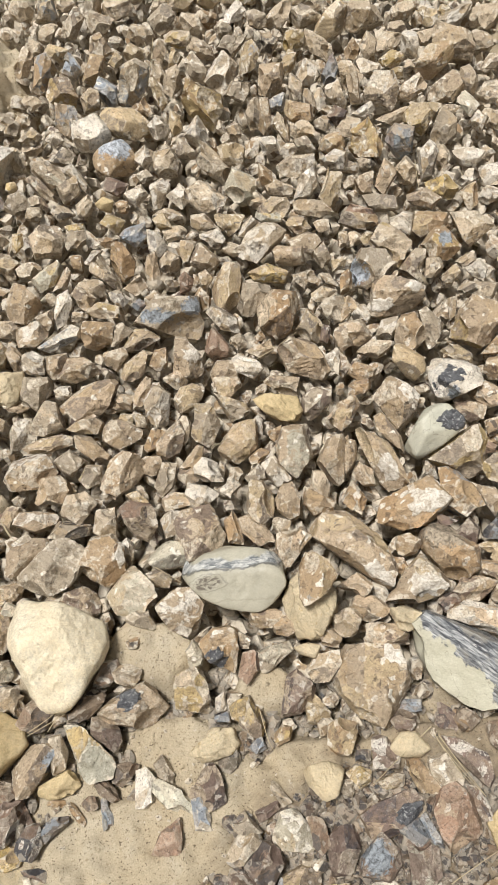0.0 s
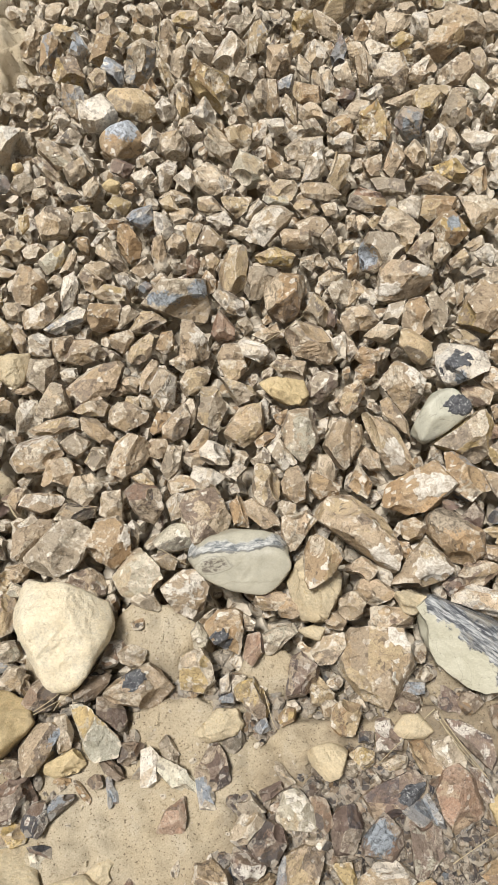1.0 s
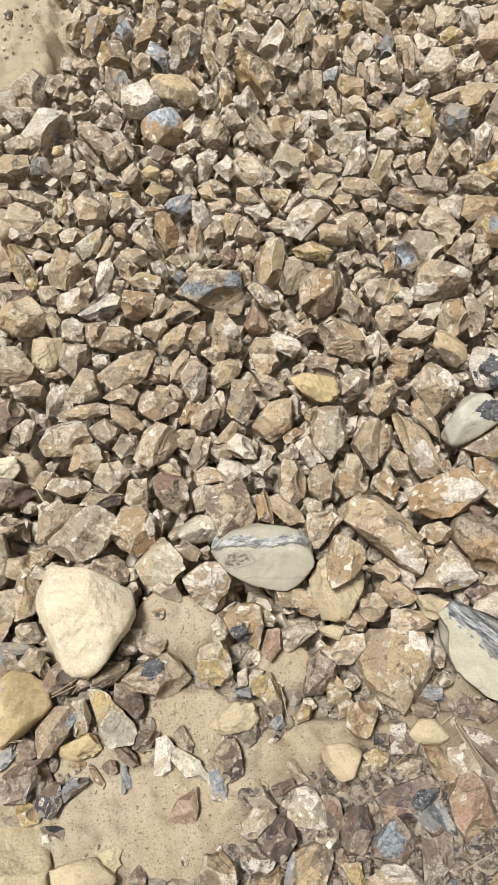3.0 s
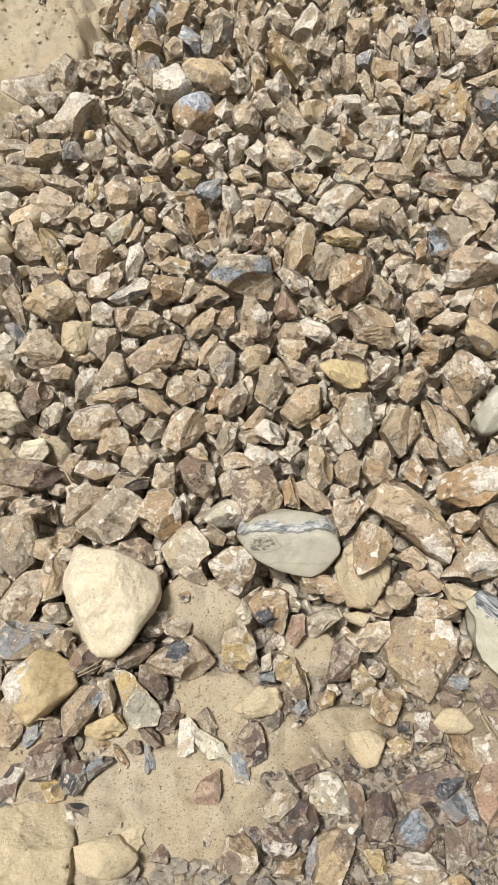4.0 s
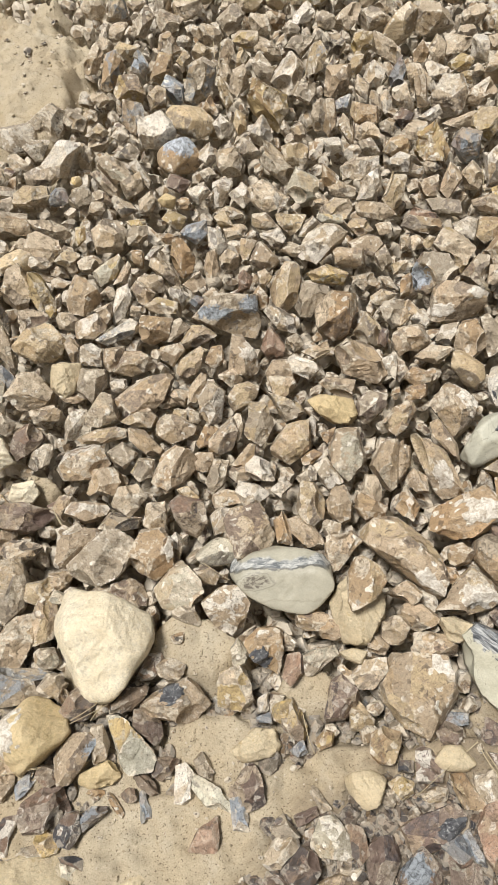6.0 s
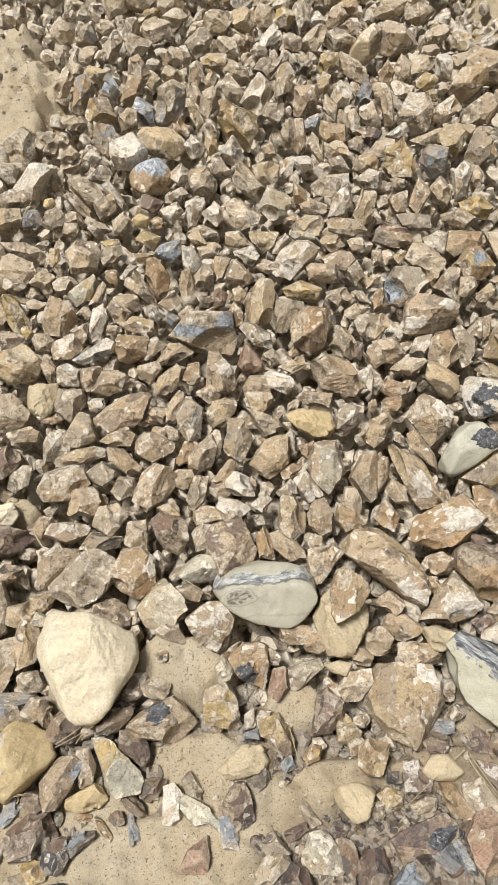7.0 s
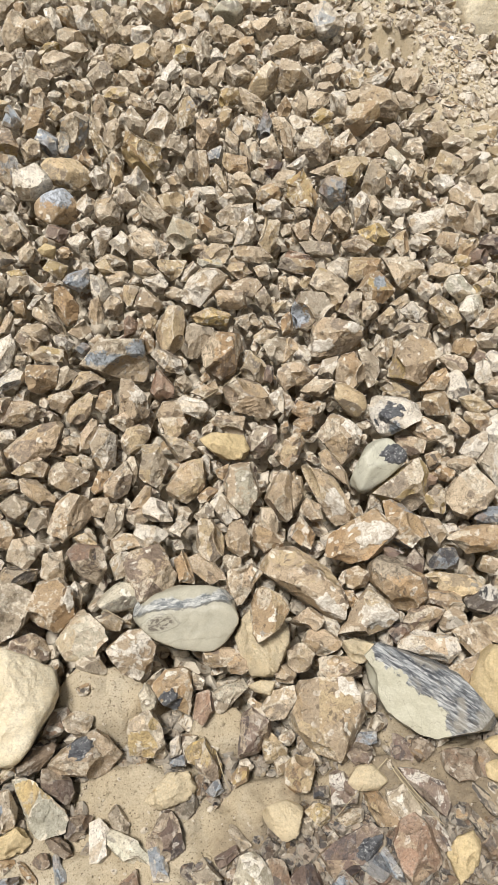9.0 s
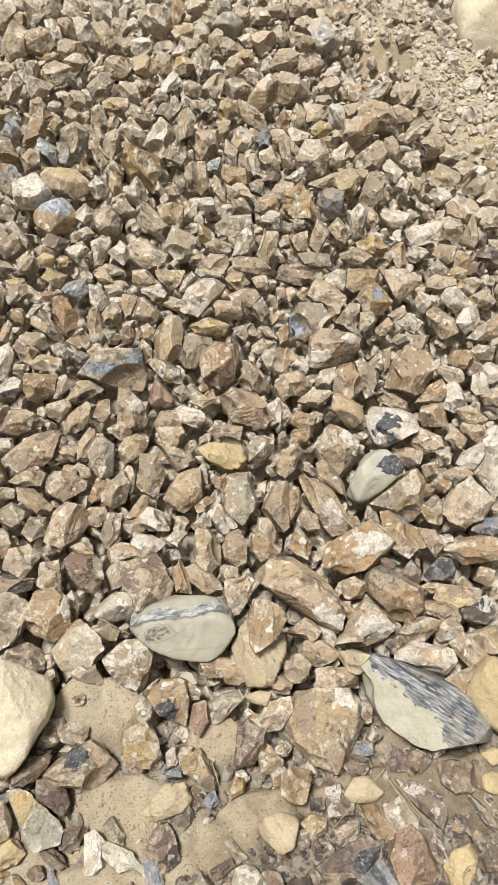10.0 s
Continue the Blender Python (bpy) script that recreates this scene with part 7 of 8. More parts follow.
stone("e", -0.265, 1.071, 0.388, 43, 65, -37, 0.066, 0.039, 0.034)
stone("g", -0.261, 1.271, 0.465, 73, -33, 16, 0.079, 0.068, 0.048)
stone("e", -0.277, 1.351, 0.489, 76, 1, 6, 0.056, 0.035, 0.032)
stone("e", -0.178, 1.252, 0.461, 73, 27, -3, 0.075, 0.058, 0.056)
stone("o", -0.132, 1.274, 0.466, 75, 0, 3, 0.062, 0.051, 0.046)
stone("e", -0.147, 1.154, 0.422, 73, 18, -2, 0.093, 0.050, 0.046)
stone("g", -0.085, 1.235, 0.448, 75, 0, 2, 0.054, 0.048, 0.037)
stone("w", -0.058, 1.303, 0.473, 73, -34, 11, 0.076, 0.048, 0.037)
stone("e", -0.570, 0.796, 0.285, 67, -12, 22, 0.062, 0.034, 0.025)
stone("e", -0.607, 0.740, 0.271, -7, 67, -79, 0.079, 0.051, 0.046)
stone("e", -0.170, 0.785, 0.285, 61, 37, -13, 0.067, 0.040, 0.039)
stone("ep", -0.527, 0.656, 0.236, 52, 47, -13, 0.098, 0.033, 0.031)
stone("yr", -0.610, 0.672, 0.238, 65, 7, 16, 0.033, 0.030, 0.020)
stone("g", -0.585, 0.613, 0.224, 64, 7, 16, 0.068, 0.059, 0.043)
stone("ep", -0.535, 0.622, 0.223, 62, 25, 5, 0.053, 0.032, 0.029)
stone("ek", -0.466, 0.583, 0.213, 62, 15, 8, 0.064, 0.044, 0.042)
stone("e", -0.416, 0.610, 0.221, 45, -51, 52, 0.065, 0.044, 0.036)
stone("o", -0.324, 0.613, 0.220, 63, 4, 9, 0.041, 0.035, 0.031)
stone("ew", -0.207, 0.587, 0.211, 63, -2, 8, 0.076, 0.038, 0.031)
stone("e", -0.540, 0.585, 0.209, 63, 7, 14, 0.044, 0.038, 0.026)
stone("g", 0.013, 1.285, 0.467, 75, -0, -0, 0.058, 0.051, 0.037)
stone("e", 0.074, 1.294, 0.474, 64, -55, 20, 0.103, 0.058, 0.048)
stone("g", 0.146, 1.278, 0.472, 74, 24, -10, 0.089, 0.065, 0.062)
stone("g", 0.182, 1.352, 0.489, 76, -1, -4, 0.073, 0.042, 0.032)
stone("e", 0.319, 1.272, 0.478, 76, 6, -9, 0.129, 0.092, 0.088)
stone("e", 0.439, 1.320, 0.484, 76, -3, -10, 0.069, 0.055, 0.051)
stone("e", 0.418, 1.252, 0.455, 75, -3, -9, 0.055, 0.037, 0.036)
stone("cw", 0.508, 1.291, 0.473, 75, 13, -15, 0.075, 0.065, 0.049)
stone("yw", 0.562, 1.322, 0.479, 76, -3, -12, 0.059, 0.042, 0.032)
stone("gw", 0.591, 1.298, 0.473, 71, -42, -1, 0.117, 0.055, 0.043)
stone("e", 0.655, 1.306, 0.475, 76, -4, -14, 0.052, 0.059, 0.039)
stone("e", 0.693, 1.290, 0.476, 76, -4, -15, 0.079, 0.069, 0.061)
stone("gk", 0.037, 1.181, 0.435, 63, 52, -23, 0.077, 0.064, 0.056)
stone("e", 0.182, 1.173, 0.428, 71, 32, -15, 0.107, 0.054, 0.043)
stone("e", 0.387, 1.194, 0.435, 74, -3, -9, 0.077, 0.057, 0.043)
stone("e", 0.501, 1.213, 0.443, 75, -4, -11, 0.061, 0.047, 0.044)
stone("e", 0.563, 1.157, 0.439, 74, 13, -18, 0.136, 0.099, 0.095)
stone("e", 0.651, 1.189, 0.436, 74, 20, -22, 0.077, 0.060, 0.049)
stone("c", 0.101, 1.110, 0.402, 48, -64, 37, 0.066, 0.040, 0.034)
stone("e", 0.264, 1.058, 0.391, 66, 40, -23, 0.085, 0.062, 0.057)
stone("ew", 0.325, 1.093, 0.397, 73, -3, -8, 0.069, 0.049, 0.038)
stone("y", 0.400, 1.076, 0.389, 72, -3, -9, 0.049, 0.033, 0.032)
stone("ew", 0.435, 1.101, 0.399, 73, -4, -10, 0.046, 0.036, 0.033)
stone("e", 0.596, 1.039, 0.380, 60, 53, -41, 0.084, 0.052, 0.047)
stone("ew", 0.537, 0.943, 0.339, 70, -5, -13, 0.051, 0.038, 0.028)
stone("e", 0.644, 0.995, 0.362, 72, -6, -15, 0.068, 0.051, 0.038)
stone("ew", 0.228, 0.984, 0.359, 39, 65, -55, 0.077, 0.055, 0.044)
stone("ew", 0.185, 0.980, 0.352, 37, 65, -55, 0.061, 0.029, 0.025)
stone("bw", 0.071, 0.957, 0.347, 65, -36, 13, 0.064, 0.048, 0.036)
stone("ec", 0.079, 0.872, 0.317, 46, 58, -42, 0.081, 0.041, 0.038)
stone("e", 0.157, 0.972, 0.348, 50, 58, -40, 0.074, 0.032, 0.024)
stone("e", 0.142, 0.868, 0.316, 69, -2, -3, 0.056, 0.044, 0.042)
stone("e", 0.115, 0.865, 0.310, 31, 65, -59, 0.050, 0.028, 0.023)
stone("gk", 0.191, 0.883, 0.320, 69, -2, -5, 0.066, 0.047, 0.035)
stone("ew", 0.255, 0.873, 0.318, 69, -3, -6, 0.069, 0.056, 0.041)
stone("e", 0.393, 0.916, 0.331, 69, -17, -4, 0.120, 0.038, 0.033)
stone("e", 0.641, 0.913, 0.332, 70, -6, -16, 0.057, 0.047, 0.040)
stone("oc", 0.211, 0.812, 0.298, 68, -3, -5, 0.071, 0.062, 0.046)
stone("ew", 0.140, 0.816, 0.296, 65, 24, -15, 0.065, 0.040, 0.035)
stone("ew", 0.097, 0.795, 0.286, 67, -1, -2, 0.049, 0.043, 0.030)
stone("gk", 0.300, 0.755, 0.272, 66, -4, -8, 0.055, 0.046, 0.033)
stone("ew", 0.255, 0.741, 0.266, 66, -3, -6, 0.052, 0.036, 0.028)
stone("e", 0.497, 0.782, 0.280, 42, 59, -59, 0.067, 0.037, 0.026)
stone("ew", 0.615, 0.792, 0.286, 68, -7, -15, 0.049, 0.043, 0.033)
stone("e", 0.068, 0.672, 0.243, 64, 7, -6, 0.078, 0.042, 0.034)
stone("ew", 0.604, 0.654, 0.239, 65, -8, -15, 0.062, 0.047, 0.044)
stone("ec", 0.056, 0.595, 0.224, 59, -27, 13, 0.085, 0.064, 0.062)
stone("e", 0.015, 0.634, 0.229, 64, -1, -0, 0.056, 0.044, 0.035)
stone("e", -0.186, 0.532, 0.191, 61, 2, 5, 0.061, 0.040, 0.032)
stone("e", -0.046, 0.488, 0.175, 60, 0, 1, 0.054, 0.037, 0.031)
stone("e", -0.582, 0.429, 0.156, 9, 60, -58, 0.070, 0.045, 0.040)
stone("e", -0.532, 0.419, 0.150, 59, 8, 15, 0.053, 0.039, 0.033)
stone("e", -0.373, 0.370, 0.136, 58, 6, 10, 0.066, 0.047, 0.044)
stone("e", -0.473, 0.341, 0.122, 57, 8, 13, 0.041, 0.036, 0.031)
stone("ew", -0.395, 0.301, 0.105, 56, 7, 11, 0.041, 0.027, 0.025)
stone("b", -0.259, 0.333, 0.117, 56, 4, 7, 0.036, 0.030, 0.026)
stone("e", -0.551, 0.264, 0.093, 55, 10, 15, 0.056, 0.040, 0.032)
stone("t", -0.526, 0.191, 0.068, 6, 53, -61, 0.066, 0.037, 0.035)
stone("t", -0.270, 0.087, 0.031, 49, 6, 8, 0.049, 0.041, 0.038)
stone("tc", -0.163, 0.144, 0.052, 50, 3, 5, 0.055, 0.047, 0.039)
stone("t", -0.503, 0.079, 0.023, 49, 11, 14, 0.066, 0.026, 0.022)
stone("gw", -0.408, 0.109, 0.037, 50, 9, 11, 0.041, 0.036, 0.031)
stone("t", -0.294, 0.082, 0.026, 48, 7, 8, 0.041, 0.036, 0.029)
stone("e", 0.247, 0.517, 0.187, 61, -4, -6, 0.049, 0.040, 0.037)
stone("e", 0.539, 0.378, 0.135, 58, -10, -14, 0.091, 0.044, 0.032)
stone("tw", 0.205, 0.189, 0.067, 20, 49, -73, 0.071, 0.042, 0.035)
stone("o", 0.242, 0.131, 0.045, 43, -28, 15, 0.060, 0.036, 0.031)
stone("tp", 0.476, 0.080, 0.027, 50, 4, -26, 0.074, 0.046, 0.033)
stone("tw", 0.020, 0.037, 0.009, 12, 45, -75, 0.055, 0.028, 0.026)
stone("t", -0.201, -0.052, -0.020, 43, 5, 6, 0.056, 0.044, 0.037)
stone("tk", -0.126, -0.070, -0.028, 43, 3, 4, 0.054, 0.041, 0.033)
stone("tc", -0.143, -0.124, -0.047, 41, -3, 12, 0.070, 0.038, 0.034)
stone("tp", -0.478, -0.165, -0.060, -16, 40, -87, 0.055, 0.045, 0.038)
stone("t", -0.441, -0.235, -0.079, 35, -19, 52, 0.106, 0.076, 0.061)
stone("gw", -0.239, -0.224, -0.087, -0, 37, -75, 0.058, 0.030, 0.024)
stone("nr", -0.148, -0.233, -0.081, 36, -6, 18, 0.104, 0.056, 0.051)
stone("g", -0.202, -0.347, -0.124, 32, 7, 5, 0.060, 0.049, 0.046)
stone("tp", -0.318, -0.321, -0.116, 31, 16, -1, 0.079, 0.059, 0.042)
stone("gt", -0.368, -0.318, -0.120, 34, 12, 8, 0.057, 0.029, 0.028)
stone("g", -0.173, -0.276, -0.103, 35, 5, 4, 0.055, 0.041, 0.033)
stone("t", -0.455, -0.303, -0.114, 35, 14, 10, 0.050, 0.036, 0.030)
stone("n", -0.459, -0.336, -0.125, 33, 15, 10, 0.038, 0.031, 0.030)
stone("t", 0.079, -0.216, -0.074, 18, -33, 53, 0.093, 0.063, 0.053)
stone("o", 0.320, -0.207, -0.077, 38, -10, -7, 0.056, 0.049, 0.035)
stone("o", 0.290, -0.247, -0.093, 36, -9, -6, 0.051, 0.035, 0.029)
stone("t", 0.207, -0.286, -0.103, 34, -7, -4, 0.071, 0.048, 0.043)
stone("t", 0.234, -0.329, -0.118, 33, -3, -13, 0.083, 0.052, 0.047)
stone("pk", 0.391, -0.315, -0.117, 34, -13, -8, 0.050, 0.038, 0.032)
stone("tp", 0.264, -0.375, -0.134, 29, -14, 4, 0.082, 0.055, 0.046)
stone("tp", 0.034, -0.344, -0.124, 32, -1, -0, 0.065, 0.045, 0.042)
stone("to", 0.070, -0.357, -0.131, 31, -3, -1, 0.058, 0.045, 0.036)
stone("g", -0.431, -0.494, -0.171, 27, 15, 8, 0.055, 0.049, 0.038)
stone("dk", -0.378, -0.516, -0.177, 25, 14, 7, 0.069, 0.065, 0.045)
stone("dp", -0.249, -0.543, -0.188, 20, 16, -13, 0.067, 0.050, 0.041)
stone("g", -0.223, -0.452, -0.156, 28, 8, 5, 0.058, 0.043, 0.036)
stone("n", -0.128, -0.638, -0.225, 12, 16, -38, 0.093, 0.040, 0.031)
stone("d", -0.267, -0.647, -0.232, 19, 10, 4, 0.030, 0.024, 0.022)
stone("o", -0.289, -0.661, -0.240, 5, 21, -41, 0.050, 0.014, 0.012)
stone("o", -0.325, -0.647, -0.234, 19, 12, 5, 0.034, 0.014, 0.013)
stone("yt", -0.395, -0.727, -0.258, 16, 15, 5, 0.045, 0.041, 0.030)
stone("dk", -0.312, -0.748, -0.269, 15, 12, 4, 0.035, 0.025, 0.022)
stone("dy", 0.009, -0.524, -0.180, 10, 22, -66, 0.071, 0.046, 0.045)
stone("dp", 0.281, -0.520, -0.179, 24, 12, -51, 0.057, 0.044, 0.043)
stone("bk", 0.293, -0.494, -0.176, 26, -11, -5, 0.047, 0.023, 0.021)
stone("p", 0.356, -0.512, -0.181, 25, -13, -6, 0.038, 0.032, 0.025)
stone("do", 0.389, -0.518, -0.181, 25, -14, -6, 0.059, 0.042, 0.035)
stone("cs", 0.287, -0.559, -0.187, 23, -11, -4, 0.070, 0.043, 0.040)
stone("cs", 0.134, -0.617, -0.205, 20, -5, -2, 0.071, 0.062, 0.049)
stone("g", 0.175, -0.622, -0.222, 20, -7, -2, 0.035, 0.028, 0.023)
stone("d", 0.120, -0.689, -0.243, 13, 12, -58, 0.063, 0.043, 0.033)
stone("bk", 0.282, -0.682, -0.239, 20, -2, -30, 0.071, 0.042, 0.039)
stone("gk", 0.117, -0.729, -0.259, 15, -5, -1, 0.045, 0.035, 0.031)
stone("ew", -0.716, 0.854, 0.321, 66, 32, 7, 0.102, 0.087, 0.071)
stone("gp", -0.656, 0.873, 0.318, 70, 4, 16, 0.065, 0.059, 0.042)
stone("gwr", -0.794, 0.793, 0.298, 68, 19, 15, 0.132, 0.086, 0.070)
stone("w", -0.649, 0.716, 0.273, 65, -22, 29, 0.120, 0.090, 0.079)
stone("gw", -0.728, 0.764, 0.278, 68, -12, 25, 0.073, 0.055, 0.041)
stone("e", -0.769, 0.713, 0.258, 58, 43, -0, 0.067, 0.039, 0.033)
stone("gp", -0.814, 0.665, 0.239, 17, 66, -48, 0.060, 0.039, 0.031)
stone("e", -0.696, 0.674, 0.246, 66, 6, 18, 0.095, 0.054, 0.043)
stone("ec", -0.708, 0.597, 0.223, 65, -6, 25, 0.097, 0.073, 0.059)
stone("b", -0.641, 0.614, 0.224, 65, 5, 17, 0.056, 0.047, 0.042)
stone("ew", -0.805, 0.625, 0.223, 66, 7, 21, 0.089, 0.033, 0.025)
stone("g", -0.767, 0.573, 0.209, 64, 7, 21, 0.064, 0.056, 0.040)
stone("go", -0.764, 0.512, 0.192, 63, 12, 19, 0.158, 0.075, 0.057)
stone("w", -0.769, 0.441, 0.163, 45, 48, -10, 0.082, 0.068, 0.048)
stone("e", -0.647, 0.513, 0.187, 59, 28, 5, 0.115, 0.049, 0.041)
stone("e", -0.644, 0.451, 0.171, 58, 24, 8, 0.093, 0.065, 0.061)
stone("ew", -0.652, 0.417, 0.151, 60, 7, 18, 0.062, 0.039, 0.038)
stone("e", -0.709, 0.458, 0.166, 62, 8, 20, 0.054, 0.048, 0.037)
stone("cr", -0.707, 0.409, 0.152, 61, -1, 25, 0.084, 0.062, 0.051)
stone("ec", -0.584, 0.428, 0.158, 60, 6, 17, 0.065, 0.048, 0.045)
stone("eo", -0.802, 0.405, 0.149, 61, 9, 22, 0.065, 0.056, 0.045)
stone("e", -0.690, 0.337, 0.129, -6, 59, -73, 0.116, 0.069, 0.060)
stone("y", -0.633, 0.332, 0.122, 25, 55, -38, 0.107, 0.050, 0.044)
stone("cs", -0.766, 0.320, 0.118, 59, 10, 22, 0.086, 0.061, 0.045)
stone("gk", -0.717, 0.259, 0.097, 7, 57, -55, 0.090, 0.052, 0.048)
stone("ep", -0.635, 0.267, 0.095, 56, 8, 18, 0.068, 0.046, 0.034)
stone("yc", -0.598, 0.291, 0.100, -18, 55, -89, 0.033, 0.027, 0.022)
stone("e", -0.682, 0.185, 0.066, 13, 54, -47, 0.099, 0.040, 0.034)
stone("tw", -0.684, 0.003, 0.007, 49, 13, 20, 0.076, 0.063, 0.058)
stone("pt", -0.560, -0.194, -0.066, 40, 16, 13, 0.139, 0.065, 0.056)
stone("to", -0.637, -0.219, -0.082, 40, 15, 19, 0.043, 0.046, 0.031)
stone("t", -0.591, -0.230, -0.084, 40, 14, 17, 0.064, 0.055, 0.039)
stone("tk", -0.625, -0.265, -0.097, 39, 15, 18, 0.066, 0.050, 0.039)
stone("tk", -0.545, -0.253, -0.093, 40, 5, 26, 0.085, 0.050, 0.037)
stone("pt", -0.488, -0.163, -0.064, 41, 10, 15, 0.046, 0.034, 0.026)
stone("c", -0.488, -0.329, -0.119, 36, -6, 40, 0.069, 0.058, 0.041)
stone("tc", -0.471, -0.376, -0.137, 23, -27, 80, 0.107, 0.050, 0.040)
stone("t", -0.607, -0.356, -0.127, -17, 34, -80, 0.069, 0.051, 0.046)
stone("gt", -0.586, -0.410, -0.147, 32, 16, 16, 0.066, 0.061, 0.047)
stone("gn", -0.450, -0.443, -0.162, 30, 12, 13, 0.056, 0.042, 0.039)
stone("p", -0.543, -0.584, -0.199, -15, 25, -77, 0.079, 0.057, 0.052)
stone("b", -0.522, -0.639, -0.226, 26, -7, 61, 0.050, 0.042, 0.031)
stone("ys", -0.523, -0.662, -0.228, 21, 17, 13, 0.037, 0.035, 0.028)
stone("dg", -0.408, -0.629, -0.222, 22, 12, 11, 0.054, 0.038, 0.030)
stone("cs", -0.284, -0.813, -0.275, 13, 9, 9, 0.106, 0.064, 0.051)
stone("e", -0.585, 1.592, 0.582, 80, -0, 12, 0.079, 0.079, 0.048)
stone("ew", -0.563, 1.654, 0.605, 80, -1, 11, 0.073, 0.050, 0.048)
stone("o", -0.532, 1.591, 0.575, 80, -0, 11, 0.045, 0.049, 0.028)
stone("g", -0.462, 1.591, 0.596, 80, -1, 9, 0.117, 0.106, 0.092)
stone("e", -0.532, 1.447, 0.533, 66, -59, 32, 0.128, 0.080, 0.061)
stone("eo", -0.457, 1.457, 0.540, 78, -0, 10, 0.092, 0.084, 0.072)
stone("w", -0.420, 1.506, 0.548, 42, 75, -39, 0.104, 0.048, 0.040)
stone("oc", -0.378, 1.541, 0.565, 79, -1, 8, 0.071, 0.068, 0.053)
stone("w", -0.332, 1.545, 0.563, 69, 59, -12, 0.090, 0.060, 0.044)
stone("ew", -0.367, 1.636, 0.600, 80, -1, 7, 0.081, 0.073, 0.054)
stone("w", -0.276, 1.625, 0.596, 75, 47, -6, 0.100, 0.069, 0.054)
stone("ec", -0.265, 1.499, 0.552, 68, 58, -13, 0.101, 0.067, 0.061)
stone("e", -0.359, 1.425, 0.526, 74, 38, -2, 0.099, 0.069, 0.062)
stone("e", -0.208, 1.561, 0.572, 79, -2, 4, 0.084, 0.061, 0.051)
stone("ew", -0.106, 1.580, 0.589, 80, -2, 2, 0.114, 0.103, 0.084)
stone("e", -0.228, 1.481, 0.542, -17, 78, -103, 0.071, 0.048, 0.047)
stone("e", -0.187, 1.478, 0.537, 78, -2, 4, 0.063, 0.052, 0.038)
stone("w", -0.144, 1.465, 0.537, 78, -2, 3, 0.074, 0.060, 0.052)
stone("e", -0.083, 1.464, 0.535, 78, -2, 2, 0.071, 0.052, 0.047)
stone("c", -0.015, 1.557, 0.569, 79, -2, 0, 0.073, 0.054, 0.047)
stone("ew", 0.036, 1.558, 0.570, 79, -3, -1, 0.077, 0.065, 0.048)
stone("ew", -0.012, 1.464, 0.541, 78, -2, 0, 0.086, 0.071, 0.066)
stone("oc", -0.031, 1.666, 0.606, 49, 75, -40, 0.086, 0.051, 0.040)
stone("en", 0.064, 1.617, 0.596, 80, -3, -1, 0.089, 0.066, 0.062)
stone("nr", 0.130, 1.591, 0.588, 80, -3, -3, 0.104, 0.081, 0.069)
stone("e", 0.190, 1.662, 0.606, 80, -3, -4, 0.079, 0.059, 0.045)
stone("ew", 0.035, 1.686, 0.619, 81, -3, -1, 0.079, 0.059, 0.055)
stone("gb", 0.121, 1.700, 0.619, 81, -3, -3, 0.067, 0.056, 0.040)
stone("e", 0.094, 1.515, 0.554, 48, 73, -43, 0.076, 0.053, 0.049)
stone("e", 0.137, 1.479, 0.544, 78, -3, -3, 0.083, 0.064, 0.056)
stone("ew", 0.190, 1.518, 0.554, 79, -3, -4, 0.061, 0.057, 0.046)
stone("e", -0.345, 1.378, 0.505, 77, -1, 7, 0.080, 0.054, 0.051)
stone("yc", -0.430, 1.400, 0.506, 77, -13, 12, 0.098, 0.036, 0.030)
stone("ec", -0.214, 1.358, 0.499, 77, -1, 5, 0.098, 0.072, 0.055)
stone("c", -0.135, 1.372, 0.505, 77, -10, 5, 0.102, 0.073, 0.058)
stone("e", -0.074, 1.395, 0.508, 58, 65, -28, 0.074, 0.063, 0.042)
stone("yw", -0.012, 1.383, 0.507, 77, -2, 0, 0.073, 0.059, 0.052)
stone("g", 0.041, 1.389, 0.508, 26, 76, -65, 0.125, 0.063, 0.047)
stone("w", 0.083, 1.387, 0.504, 77, -3, -2, 0.059, 0.048, 0.036)
stone("eo", 0.137, 1.393, 0.507, 71, -48, 11, 0.078, 0.052, 0.041)
stone("o", 0.182, 1.440, 0.525, 78, -3, -4, 0.064, 0.053, 0.042)
stone("e", 0.243, 1.513, 0.558, 79, -3, -5, 0.088, 0.069, 0.062)
stone("e", 0.302, 1.559, 0.570, 79, -4, -6, 0.074, 0.062, 0.049)
stone("ec", 0.369, 1.528, 0.561, 79, -4, -8, 0.089, 0.065, 0.056)
stone("wb", 0.449, 1.550, 0.575, 79, 22, -14, 0.124, 0.109, 0.074)
stone("e", 0.313, 1.436, 0.527, 78, -12, -5, 0.113, 0.068, 0.055)
stone("eo", 0.398, 1.413, 0.519, 78, -4, -9, 0.094, 0.071, 0.055)
stone("g", 0.302, 1.690, 0.620, 81, -3, -6, 0.088, 0.060, 0.055)
stone("e", 0.383, 1.720, 0.628, 81, -4, -8, 0.080, 0.064, 0.047)
stone("ew", 0.243, 1.656, 0.606, 80, -3, -5, 0.079, 0.059, 0.052)
stone("e", 0.446, 1.723, 0.631, 81, -4, -9, 0.077, 0.056, 0.051)
stone("ec", 0.475, 1.668, 0.611, 81, -4, -10, 0.080, 0.060, 0.051)
stone("e", 0.524, 1.717, 0.625, 81, -4, -10, 0.069, 0.061, 0.040)
stone("e", 0.394, 1.630, 0.594, 80, -4, -8, 0.075, 0.055, 0.043)
stone("ew", 0.540, 1.571, 0.575, 80, -4, -11, 0.078, 0.063, 0.049)
